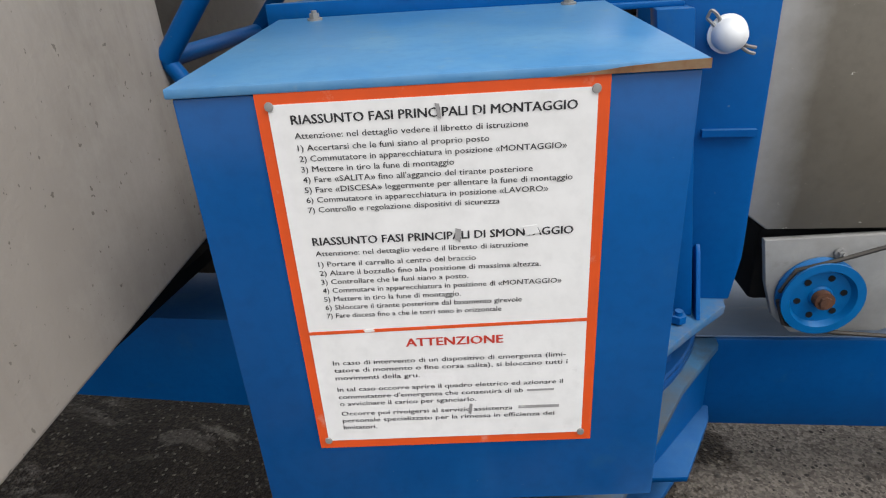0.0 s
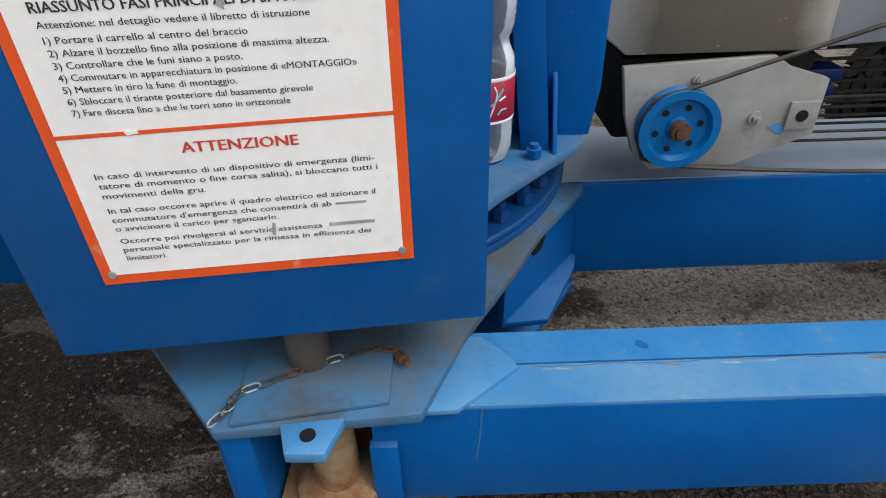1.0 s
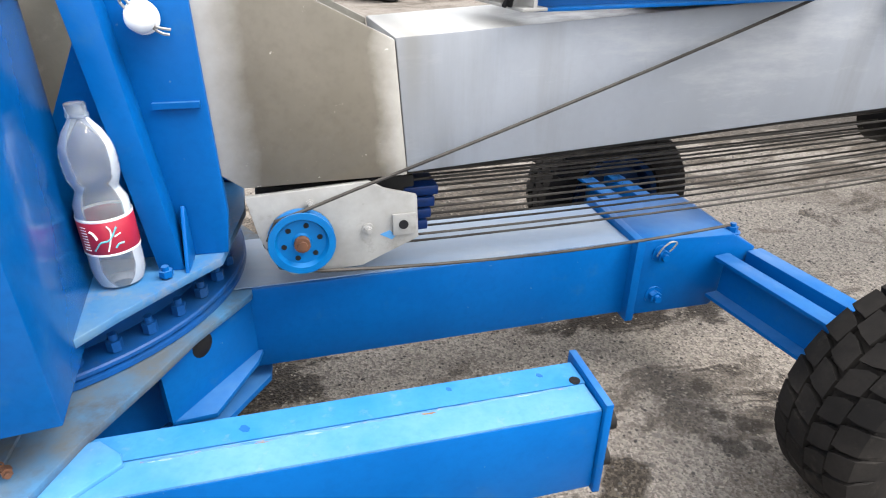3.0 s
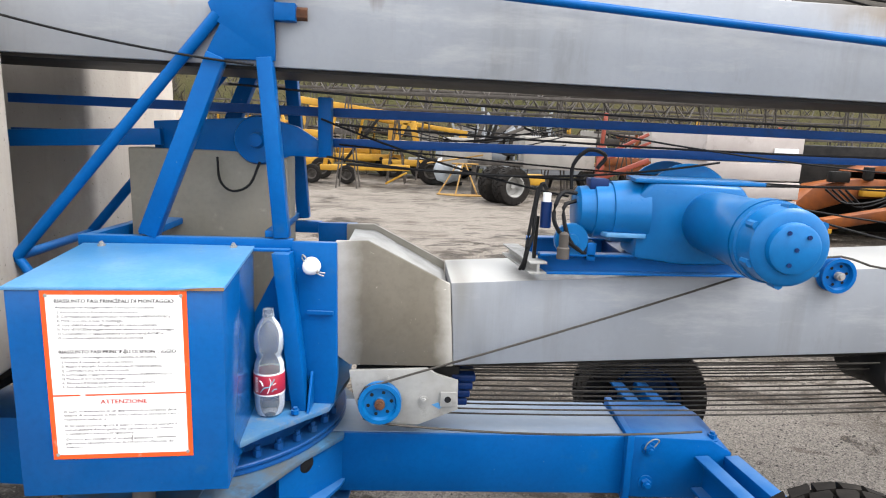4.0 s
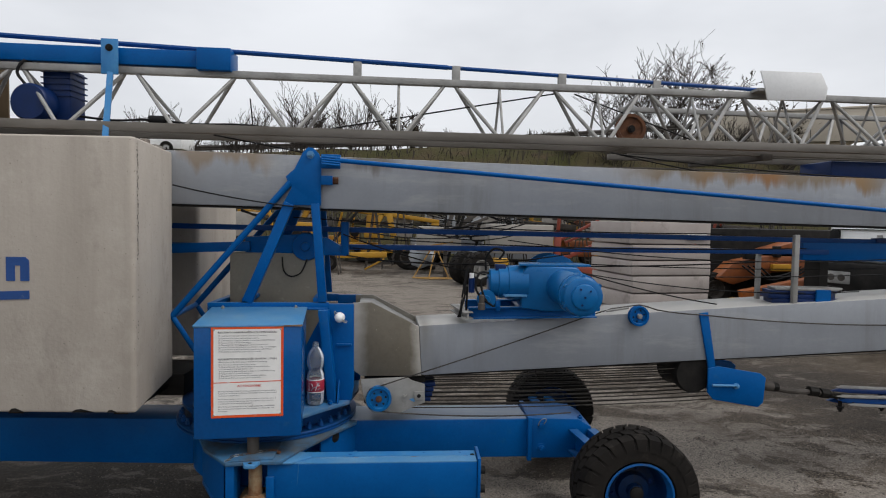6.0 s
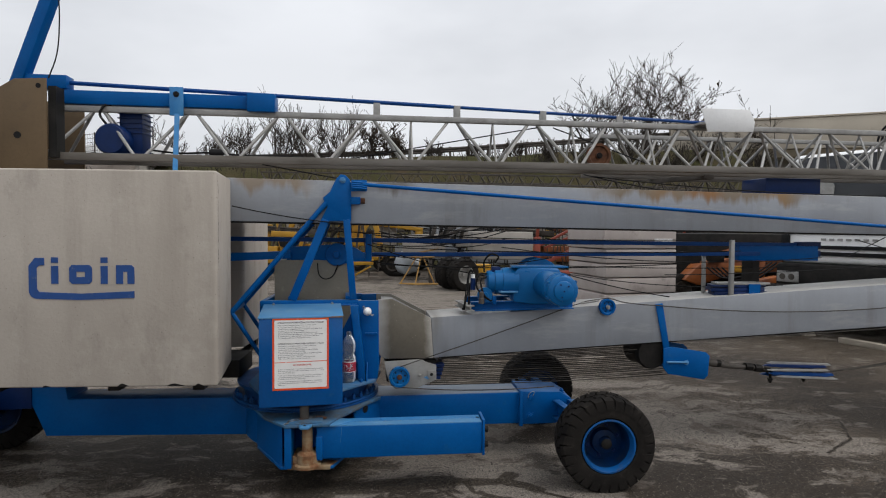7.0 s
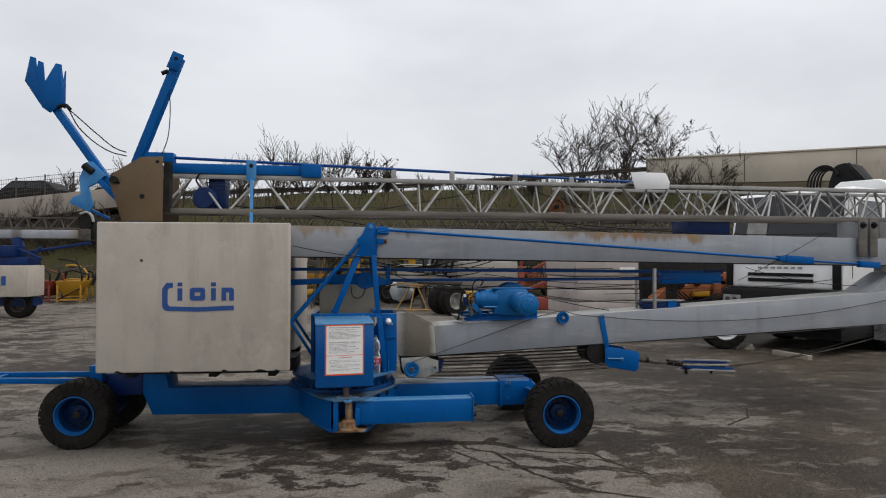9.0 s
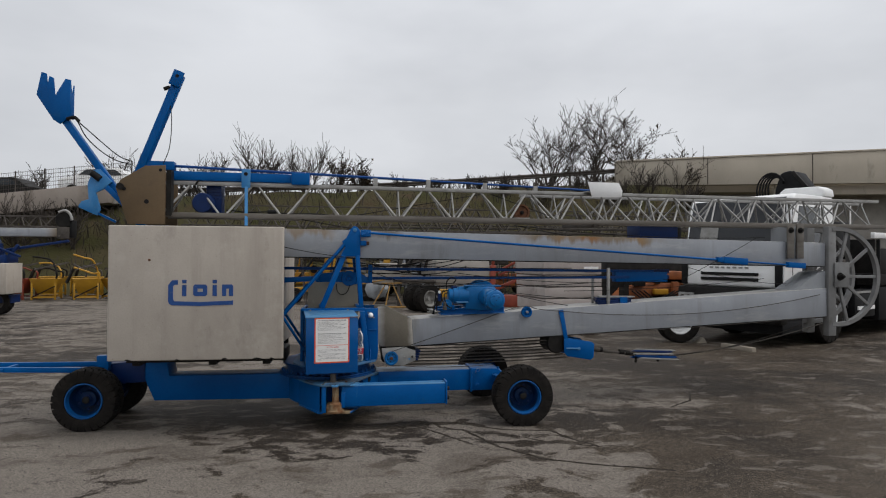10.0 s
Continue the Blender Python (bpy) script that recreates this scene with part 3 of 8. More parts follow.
def thing(name, base, label, category, group="", kind="", turn=0.0, local=False, at=None):
    """A top-level thing: an empty at its base. Its parts are given in the world's metres, or in its own with local.
    With at, the thing drawn round its base is set down there instead, and turned about it."""
    ob = new(name)
    ob.matrix_world = pose(*(at or base), 0, 0, turn)
    ob.empty_display_size = 0.1
    ORIGIN[ob.name] = Vector((0, 0, 0)) if local else Vector(base)
    return tagged(ob, label, category, group, kind)


def to_mesh(name, bm, material, smooth=40):
    bmesh.ops.recalc_face_normals(bm, faces=bm.faces)
    me = bpy.data.meshes.new(name)
    bm.to_mesh(me)
    bm.free()
    for mm in material if isinstance(material, (list, tuple)) else (material,):
        me.materials.append(mm)
    if smooth:
        me.shade_smooth()
        me.set_sharp_from_angle(angle=radians(smooth))
    return me


def part(name, bm, material, parent, label="", soft=0.0, smooth=40):
    """One mesh of its own under a thing or a part."""
    if soft:
        soften(bm, soft)
    o = ORIGIN[parent.name]
    bmesh.ops.translate(bm, verts=bm.verts, vec=-o)
    ob = new(name, to_mesh(name, bm, material, smooth))
    ob.parent = parent
    ORIGIN[ob.name] = o
    return tagged(ob, label)


def single(name, bm, material, label, category, base=(0, 0, 0), group="", kind="", soft=0.0, smooth=40):
    """A thing that is one mesh."""
    if soft:
        soften(bm, soft)
    bmesh.ops.translate(bm, verts=bm.verts, vec=-Vector(base))
    ob = new(name, to_mesh(name, bm, material, smooth))
    ob.location = base
    ORIGIN[ob.name] = Vector(base)
    return tagged(ob, label, category, group, kind)


def B():
    return bmesh.new()


def hexbolt(bm, centre, axis, r=0.012, h=0.014, washer=True):
    c, a = Vector(centre), Vector(axis).normalized()
    if washer:
        rod(bm, c, c + a * 0.004, r * 1.5, 14)
    rod(bm, c + a * 0.004, c + a * (0.004 + h), r, 6)
    rod(bm, c + a * (0.004 + h), c + a * (0.004 + h * 1.6), r * 0.55, 10)


# ---- ground ----
bm = B()
bmesh.ops.create_grid(bm, x_segments=40, y_segments=40, size=400)
single("ground", bm, ASPHALT, "old patched asphalt yard, dark and damp with pale dusty patches", "ground", kind="structure")


def gravel(count, x0, x1, y0, y1, small, large, seed, material):
    """Loose chippings lying on the asphalt: low stones, each with its own turn and shape."""
    rng = np.random.default_rng(seed)
    form = np.array([(1, 0, 0), (0.3, 0.9, 0), (-0.8, 0.5, 0), (-0.7, -0.6, 0), (0.4, -0.9, 0), (0.1, 0.1, 0.75)])
    faces = [(0, 1, 5), (1, 2, 5), (2, 3, 5), (3, 4, 5), (4, 0, 5)]
    pos = np.stack([rng.uniform(x0, x1, count), rng.uniform(y0, y1, count)], 1)
    size = small + (large - small) * rng.random(count) ** 2.2
    turn = rng.uniform(0, 6.283, count)
    v = form[None] * size[:, None, None] * (1 + 0.35 * (rng.random((count, 6, 3)) - 0.5))
    c, s = np.cos(turn)[:, None], np.sin(turn)[:, None]
    xy = np.stack([v[:, :, 0] * c - v[:, :, 1] * s, v[:, :, 0] * s + v[:, :, 1] * c, v[:, :, 2] * 0.8], 2)
    xy[:, :, :2] += pos[:, None]
    xy[:, :, 2] -= 0.0004
    idx = (np.array(faces)[None] + 6 * np.arange(count)[:, None, None]).reshape(-1, 3)
    me = bpy.data.meshes.new("gravel")
    me.from_pydata(xy.reshape(-1, 3).tolist(), [], idx.tolist())
    me.materials.append(material)
    tagged(new("gravel", me), "small grey and brown stone chippings on the asphalt", "gravel", kind="stuff")


def chippings():
    m, n, l, bsdf = nodes_of("stone_chippings")
    geo = n.new("ShaderNodeNewGeometry")
    ramp = n.new("ShaderNodeValToRGB")
    ramp.color_ramp.elements[0].color, ramp.color_ramp.elements[1].color = (0.022, 0.019, 0.016, 1), (0.135, 0.122, 0.105, 1)
    for p, col in ((0.45, (0.050, 0.043, 0.036, 1)), (0.85, (0.080, 0.070, 0.059, 1))):
        el = ramp.color_ramp.elements.new(p)
        el.color = col
    l.new(geo.outputs["Random Per Island"], ramp.inputs["Fac"])
    l.new(ramp.outputs["Color"], bsdf.inputs["Base Color"])
    bsdf.inputs["Roughness"].default_value = 0.85
    return m


CHIPPINGS = chippings()
gravel(20000, -0.7, 2.9, 0.05, 2.3, 0.0018, 0.0062, 5, CHIPPINGS)
gravel(9000, -3.2, 5.5, -1.6, 4.0, 0.003, 0.010, 6, CHIPPINGS)


# ---- counterweights ----
def counterweight(y0, y1, label, end0, end1):
    """A cast block between y0 and y1, its right end skewed from end0 to end1."""
    bm = B()
    prism(bm, [(-1.765, y0), (end0, y0), (end1, y1), (-1.765, y1)], 0.665, 1.765, "z")
    vertical = [e for e in bm.edges if abs(e.verts[0].co.z - e.verts[1].co.z) > 0.5]
    bmesh.ops.bevel(bm, geom=vertical, offset=0.022, segments=4, profile=0.5, affect="EDGES")
    soften(bm, 0.010, 3, 50)
    base = (-1.1, (y0 + y1) / 2, 0.665)
    return single("counterweight_block", bm, CONCRETE, label, "counterweight", base, "crane counterweights")


block = counterweight(0.35, 0.94, "pale cast concrete counterweight block with a blue painted mark", -0.375, -0.47)
counterweight(1.36, 1.95, "plain cast concrete counterweight block on the crane chassis", -0.50, -0.47)

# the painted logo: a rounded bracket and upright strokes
LOGO_X, LOGO_Z, LOGO_W = -1.295, 1.115, 0.51


bm = B()
corner = [(0.040 * math.cos(a), 0.040 * math.sin(a)) for a in np.linspace(math.pi, 1.5 * math.pi, 8)]
outer = [(LOGO_X + 0.075, LOGO_Z + 0.205), (LOGO_X + 0.03, LOGO_Z + 0.205), (LOGO_X, LOGO_Z + 0.165)]
outer += [(LOGO_X + 0.040 + u, LOGO_Z + 0.040 + v) for u, v in corner]
outer += [(LOGO_X + 0.25, LOGO_Z - 0.006), (LOGO_X + LOGO_W, LOGO_Z + 0.004)]
inner = [(LOGO_X + LOGO_W, LOGO_Z + 0.038), (LOGO_X + 0.25, LOGO_Z + 0.026), (LOGO_X + 0.05, LOGO_Z + 0.034), (LOGO_X + 0.038, LOGO_Z + 0.05),
         (LOGO_X + 0.038, LOGO_Z + 0.155), (LOGO_X + 0.05, LOGO_Z + 0.168), (LOGO_X + 0.075, LOGO_Z + 0.168)]
prism(bm, outer + inner, 0.347, 0.3515)
part("bracket_shape", bm, LOGO_BLUE, block, "faded blue painted bracket shape")
def plain_shape(outline):
    bm = B()
    prism(bm, [(LOGO_X + x, LOGO_Z + z) for x, z in outline], 0.347, 0.3515)
    part("stroke", bm, LOGO_BLUE, block)


def square_ring(x0, x1, z0, z1, w):
    """A square ring in two halves, so that its middle stays open."""
    xm = (x0 + x1) / 2
    for a, m in ((x0, xm), (x1, xm)):
        k = w if a < m else -w
        plain_shape([(m, z0), (a + k * 0.4, z0), (a, z0 + w * 0.4), (a, z1 - w * 0.4), (a + k * 0.4, z1), (m, z1), (m, z1 - w), (a + k, z1 - w), (a + k, z0 + w), (m, z0 + w)])


for x in (0.108, 0.347):
    plain_shape([(x, 0.075), (x + 0.034, 0.075), (x + 0.034, 0.165), (x, 0.165)])
    plain_shape([(x, 0.180), (x + 0.034, 0.180), (x + 0.034, 0.208), (x, 0.208)])
square_ring(0.195, 0.305, 0.075, 0.170, 0.034)
plain_shape([(0.422, 0.075), (0.456, 0.075), (0.456, 0.136), (0.477, 0.136), (0.477, 0.075), (0.511, 0.075), (0.511, 0.156), (0.497, 0.170), (0.422, 0.170)])
bm = B()
lathe(bm, [(0.013, -0.002), (0.010, 0.001), (0.0, 0.001)], (-1.444, 0.3495, 1.484), (0, -1, 0), 12)
part("lifting_hole", bm, RUST, block, "small rusty lifting hole")
# row of casting voids along the front corner
bm = B()
random.seed(77)
z = 1.755
while z > 0.98:
    z -= random.uniform(0.004, 0.016) * (1.0 if z > 1.28 else 3.0)
    s = random.uniform(0.0014, 0.0042) * (1.0 if z > 1.28 else 0.6)
    c = Vector((-0.3800, 0.388 + random.uniform(-0.005, 0.005), z))
    vs = [bm.verts.new(c + Vector((0, s * math.cos(a) * random.uniform(0.7, 1.2), s * 1.7 * math.sin(a) * random.uniform(0.7, 1.2)))) for a in np.linspace(0, 5.4, 7)]
    bm.faces.new(vs)
bmesh.ops.solidify(bm, geom=bm.faces[:], thickness=0.0015)
voids = part("casting_voids", bm, BITUMEN, block, "ragged line of dark casting voids")
tagged(voids, kind="stuff")
for x, w, h in ((-0.845, 0.028, 0.016), (-0.585, 0.045, 0.014), (-0.47, 0.02, 0.012), (-1.22, 0.02, 0.010), (-1.60, 0.03, 0.014)):
    bm = B()
    prism(bm, [(x - w, 0.667), (x - w * 0.6, 0.667 + h * 0.8), (x - w * 0.1, 0.667 + h), (x + w * 0.4, 0.667 + h * 0.6), (x + w, 0.668)], 0.3478, 0.3520)
    part("chip", bm, DARK_STEEL, block)

# ---- chassis ----
YC = 1.16
chassis = thing("crane_chassis", (0.05, YC, 0.0), "blue painted steel towing chassis of a folded tower crane", "crane chassis")

bm = B()
prism(bm, [(0.36, 1.032), (1.335, 1.085), (1.321, 1.335), (0.346, 1.282)], 0.205, 0.408, "z")
part("front_beam", bm, BLUE, chassis, soft=0.004)
# Strip carries the beam top's dust and reflected sky as plain colour
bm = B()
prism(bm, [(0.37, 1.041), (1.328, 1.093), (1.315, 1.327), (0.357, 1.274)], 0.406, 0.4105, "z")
part("top_strip", bm, DUSTY_SHEEN, chassis, "grey strip on top of the beam, paled for dust and sky sheen")
bm = B()
prism(bm, [(1.345, 0.203), (1.575, 0.207), (1.655, 0.30), (1.672, 0.372), (1.60, 0.414), (1.345, 0.418)], 1.070, 1.345)
part("front_beam_head", bm, BLUE, chassis, soft=0.004)
bm = B()
box(bm, 1.330, 1.352, 1.058, 1.358, 0.193, 0.424)
part("bolted_flange", bm, BLUE, chassis, soft=0.002)
for z in (0.379, 0.260):
    bm = B()
    hexbolt(bm, (1.404, 1.070, z), (0, -1, 0), 0.016, 0.016)
    part("flange_bolt", bm, BLUE, chassis)
bm = B()
tube(bm, [(1.384, 1.052, 0.383), (1.388, 1.041, 0.410), (1.407, 1.039, 0.426), (1.424, 1.041, 0.420), (1.412, 1.046, 0.396)], 0.0022)
part("split_pin", bm, GALV, chassis)
bm = B()
hexbolt(bm, (1.615, 1.10, 0.404), (0, 0, 1), 0.014, 0.014)
part("head_bolt", bm, BLUE, chassis)

# rear beam with its raised neck
bm = B()
prism(bm, [(-1.62, 0.185), (-0.30, 0.175), (-0.30, 0.41), (-1.49, 0.41), (-1.515, 0.56), (-1.78, 0.56)], 1.04, 1.28)
part("rear_beam", bm, BLUE, chassis, soft=0.004)
bm = B()
box(bm, -1.80, -0.44, 1.0, 1.32, 0.545, 0.655)
part("counterweight_bearer", bm, DARK_STEEL, chassis, soft=0.004)
for y in (0.62, 1.70):
    bm = B()
    box(bm, -1.70, -0.50, y - 0.03, y + 0.03, 0.61, 0.664)
    part("bearer_rail", bm, DARK_STEEL, chassis)
for x in (-1.62, -1.0, -0.55):
    bm = B()
    box(bm, x - 0.03, x + 0.03, 0.58, 1.74, 0.585, 0.61)
    part("bearer_crossbar", bm, DARK_STEEL, chassis)
bm = B()
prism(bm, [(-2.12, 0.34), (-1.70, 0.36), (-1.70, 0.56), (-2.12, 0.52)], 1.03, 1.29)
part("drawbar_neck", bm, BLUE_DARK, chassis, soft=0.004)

# hub of the slewing ring
HX, HY = -0.05, 1.16
bm = B()
lathe(bm, [(0.0, 0.16), (0.36, 0.16), (0.38, 0.18), (0.38, 0.38), (0.39, 0.391), (0.0, 0.391)], (HX, HY, 0), (0, 0, 1), 40)
part("hub", bm, BLUE, chassis)
half = [(-0.33, YC), (-0.33, 0.86), (-0.21, 0.64), (-0.067, 0.485), (0.163, 0.511), (0.214, 0.640), (0.288, 0.776), (0.342, 0.885), (0.43, 1.02), (0.43, YC)]
bm = B()
prism(bm, half + [(x, 2 * YC - y) for x, y in half[::-1][1:-1]], 0.392, 0.408, "z")
part("hub_top_plate", bm, HUB_DUST, chassis, "dusty grey-blue plate", soft=0.002)
low = [(-0.30, YC), (-0.30, 0.86), (-0.10, 0.53), (0.185, 0.530), (0.28, 0.80), (0.44, 1.05), (0.44, YC)]
bm = B()
prism(bm, low + [(x, 2 * YC - y) for x, y in low[::-1][1:-1]], 0.150, 0.165, "z")
part("hub_bottom_plate", bm, BLUE, chassis, soft=0.002)
bm = B()
prism(bm, [(-0.060, 0.528), (0.172, 0.528), (0.205, 0.600), (0.10, 0.64), (-0.08, 0.60)], 0.1465, 0.1685, "z")
part("worn_corner", bm, STAINED, chassis, "bare rust-stained cream corner of the bottom plate", soft=0.002)
bm = B()
prism(bm, [(-0.102, 0.552), (-0.090, 0.540), (-0.292, 0.868), (-0.304, 0.875)], 0.165, 0.392, "z")
part("side_web", bm, BLUE, chassis)
bm = B()
prism(bm, [(0.277, 0.833), (0.358, 0.844), (0.426, 0.995), (0.434, 1.036), (0.40, 1.036)], 0.240, 0.252, "z")
part("gusset", bm, BLUE, chassis, soft=0.002)
bm = B()
prism(bm, [(0.270, 0.838), (0.280, 0.830), (0.424, 1.034), (0.410, 1.036)], 0.252, 0.392, "z")
part("gusset_web", bm, BLUE, chassis)
bm = B()
lathe(bm, [(0.026, 0.0), (0.024, 0.0015), (0.0, 0.0015)], (0.340, 0.915, 0.365), (0.817, -0.577, 0), 18)
part("web_hole", bm, BLACK, chassis, "dark oval hole")
bm = B()
prism(bm, [(-0.048, 0.490), (0.126, 0.523), (0.122, 0.72), (-0.06, 0.72)], 0.408, 0.415, "z")
part("pivot_cover", bm, HUB_DUST, chassis, soft=0.0015)
bm = B()
prism(bm, [(0.006, 0.495), (0.020, 0.456), (0.063, 0.456), (0.078, 0.505)], 0.394, 0.4095, "z")
part("lifting_tab", bm, BLUE_PALE, chassis, soft=0.002)
bm = B()
rod(bm, (0.041, 0.480, 0.4088), (0.041, 0.480, 0.4108), 0.009, 14)
part("tab_hole", bm, BLACK, chassis)
bm = B()
rod(bm, (0.022, 0.592, 0.41), (0.022, 0.592, 0.505), 0.026, 20)
part("locking_pin", bm, OLD_GALV, chassis, soft=0.003)
bm = B()
hexbolt(bm, (0.128, 0.602, 0.411), (0.5, -0.8, 0.3), 0.0075, 0.018, False)
part("rusty_bolt", bm, RUST, chassis, "rusty bolt head")
bm = B()
lathe(bm, [(0.0, 0.165), (0.075, 0.165), (0.075, 0.18), (0.060, 0.186), (0.056, 0.235), (0.030, 0.25), (0.028, 0.392), (0.0, 0.392)], (0.045, 0.545, 0), (0, 0, 1), 24)
box(bm, -0.030, 0.075, 0.520, 0.66, 0.166, 0.225)
part("pivot_pin", bm, STAINED, chassis, "rusty pivot pin of the outrigger")
bm = B()
box(bm, -0.072, -0.034, 0.498, 0.60, 0.165, 0.392)
part("pivot_lug", bm, BLUE, chassis, soft=0.004)
for a in np.arange(-74, 90, 8.7):
    t = radians(a)
    bm = B()
    hexbolt(bm, (HX + 0.434 * math.sin(t), HY - 0.434 * math.cos(t), 0.437), (0, 0, 1), 0.0135, 0.020, False)
    part("ring_bolt", bm, BLUE_GRIMY, chassis)
bm = B()
lathe(bm, [(0.30, 0.408), (0.454, 0.408), (0.459, 0.411), (0.459, 0.419), (0.451, 0.422), (0.451, 0.426), (0.459, 0.429), (0.459, 0.435), (0.456, 0.438), (0.392, 0.439), (0.392, 0.506), (0.43, 0.508),
           (0.432, 0.512), (0.432, 0.526), (0.30, 0.526)], (HX, HY, 0), (0, 0, 1), 72)
part("slewing_ring", bm, BLUE_GRIMY, chassis, "scuffed blue slewing ring")

# outrigger arm, folded along the chassis
bm = B()
prism(bm, [(0.098, 0.533), (1.020, 0.573), (1.016, 0.706), (0.237, 0.668), (0.098, 0.66)], 0.205, 0.383, "z")
outrigger = part("outrigger_arm", bm, BLUE, chassis, soft=0.004)
# Top strips paler than the arm's sides: dust, with sky light put in
for y0, y1, m, lab in ((0.0015, 0.066, BLUE_PALE, "dusty blue strip of the top, paled for sky light"), (0.069, 0.1265, BLUE_MID, "rubbed bluer strip of the top, paled less for sky light")):
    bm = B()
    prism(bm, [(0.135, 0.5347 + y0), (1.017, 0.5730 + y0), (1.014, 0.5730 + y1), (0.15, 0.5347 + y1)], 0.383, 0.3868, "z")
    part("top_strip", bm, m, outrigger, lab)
bm = B()
prism(bm, [(1.021, 0.567), (1.035, 0.567), (1.031, 0.720), (1.017, 0.720)], 0.196, 0.399, "z")
part("end_flange", bm, BLUE, outrigger, soft=0.002)
bm = B()
random.seed(4)
weld = [(0.30 + 0.0142 * i, 0.602 + 0.0142 * i * 0.050 + random.uniform(-0.0016, 0.0016), 0.3875) for i in range(49)]
tube(bm, [(x, y, z - 0.0014) for x, y, z in weld], 0.0024, 5)
part("weld_seam", bm, WELD, outrigger, "broken weld seam with rust spots")
for x, y, k in ((0.445, 0.644, 1.0), (0.78, 0.672, 0.6), (0.945, 0.676, 0.7)):
    bm = B()
    prism(bm, [(x - 0.009 * k, y - 0.001), (x - 0.003 * k, y - 0.007 * k), (x + 0.006 * k, y - 0.009 * k), (x + 0.008 * k, y - 0.002), (x + 0.001, y + 0.006 * k), (x - 0.006 * k, y + 0.007 * k)], 0.3866, 0.3873, "z")
    part("paint_smear", bm, BLUE, outrigger)
# bare cream and rust patches along the weld
random.seed(43)
for k, x in enumerate((0.315, 0.335, 0.472, 0.55, 0.60, 0.735, 0.90)):
    y, w, d = 0.6005 + (x - 0.30) * 0.050 - 0.002 * (k % 2), random.uniform(0.008, 0.022), random.uniform(0.0012, 0.0026)
    bm = B()
    prism(bm, [(x - w, y), (x - w * 0.5, y - d), (x + w * 0.3, y - d * 1.2), (x + w, y - d * 0.2), (x + w * 0.6, y + d * 0.7), (x - w * 0.4, y + d)], 0.3862, 0.3871, "z")
    part("bare_patch", bm, STAINED if k in (2, 5) else BLUE_BARE, outrigger)
bm = B()
prism(bm, [(0.231, 0.383), (0.2345, 0.383), (0.232, 0.33), (0.2275, 0.288), (0.226, 0.288), (0.2295, 0.33)], 0.5380, 0.5400)
part("paint_run", bm, BLUE_DUST, outrigger, "pale dusty run")
bm = B()
rod(bm, (1.001, 0.650, 0.3868), (1.001, 0.650, 0.388), 0.010, 12)
part("drain_hole", bm, BLACK, outrigger)
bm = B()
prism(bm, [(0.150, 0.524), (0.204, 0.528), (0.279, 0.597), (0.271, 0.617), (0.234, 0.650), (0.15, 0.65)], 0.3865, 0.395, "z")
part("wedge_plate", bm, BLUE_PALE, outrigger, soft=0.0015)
for z in (0.25, 0.335):
    bm = B()
    rod(bm, (1.033, 0.60, z), (1.056, 0.60, z), 0.018, 10)
    part("end_bolt", bm, DARK_STEEL, outrigger)
bm = B()
box(bm, 0.095, 0.130, 0.524, 0.537, 0.20, 0.33)
part("pivot_ear", bm, BLUE, outrigger, soft=0.002)


# wheels: built once, then set along the chassis
def tyre_mesh(r, w, lugs):
    bm = B()
    lathe(bm, [(r * 0.56, -w * 0.36), (r * 0.60, -w * 0.47), (r * 0.80, -w * 0.50), (r * 0.91, -w * 0.45), (r * 0.938, -w * 0.30), (r * 0.942, 0), (r * 0.938, w * 0.30),
               (r * 0.91, w * 0.45), (r * 0.80, w * 0.50), (r * 0.60, w * 0.47), (r * 0.56, w * 0.36)], (0, 0, 0), (0, 1, 0), 48)
    for side in (-1, 1):
        for k in range(lugs):
            a = 2 * math.pi * (k + (0.5 if side > 0 else 0)) / lugs
            th = math.pi * 2 / lugs
            # a shoulder block and a staggered inner block
            for block_rows in (((r * 0.84, 0.508, 0.0, 0.36), (r * 0.965, 0.475, 0.0, 0.42), (r * 1.0, 0.36, 0.10, 0.43), (r * 1.0, 0.25, 0.22, 0.36)),
                               ((r * 1.0, 0.235, 0.52, 0.38), (r * 1.005, 0.14, 0.62, 0.43), (r * 1.005, 0.015, 0.80, 0.34))):
                ring = []
                for rad, yy, turn, half_w in block_rows:
                    row = []
                    for s in (-half_w, half_w):
                        b = a + (turn + s) * th
                        for rr in (rad, rad - r * 0.075):
                            row.append(bm.verts.new((rr * math.cos(b), side * yy * w, rr * math.sin(b))))
                    ring.append(row)
                for u, v in zip(ring, ring[1:]):
                    bm.faces.new((u[0], u[2], v[2], v[0]))
                    bm.faces.new((u[0], v[0], v[1], u[1]))
                    bm.faces.new((u[2], u[3], v[3], v[2]))
                bm.faces.new((ring[0][0], ring[0][1], ring[0][3], ring[0][2]))
                bm.faces.new((ring[-1][0], ring[-1][2], ring[-1][3], ring[-1][1]))
    return to_mesh("tyre", bm, TYRE, 30)


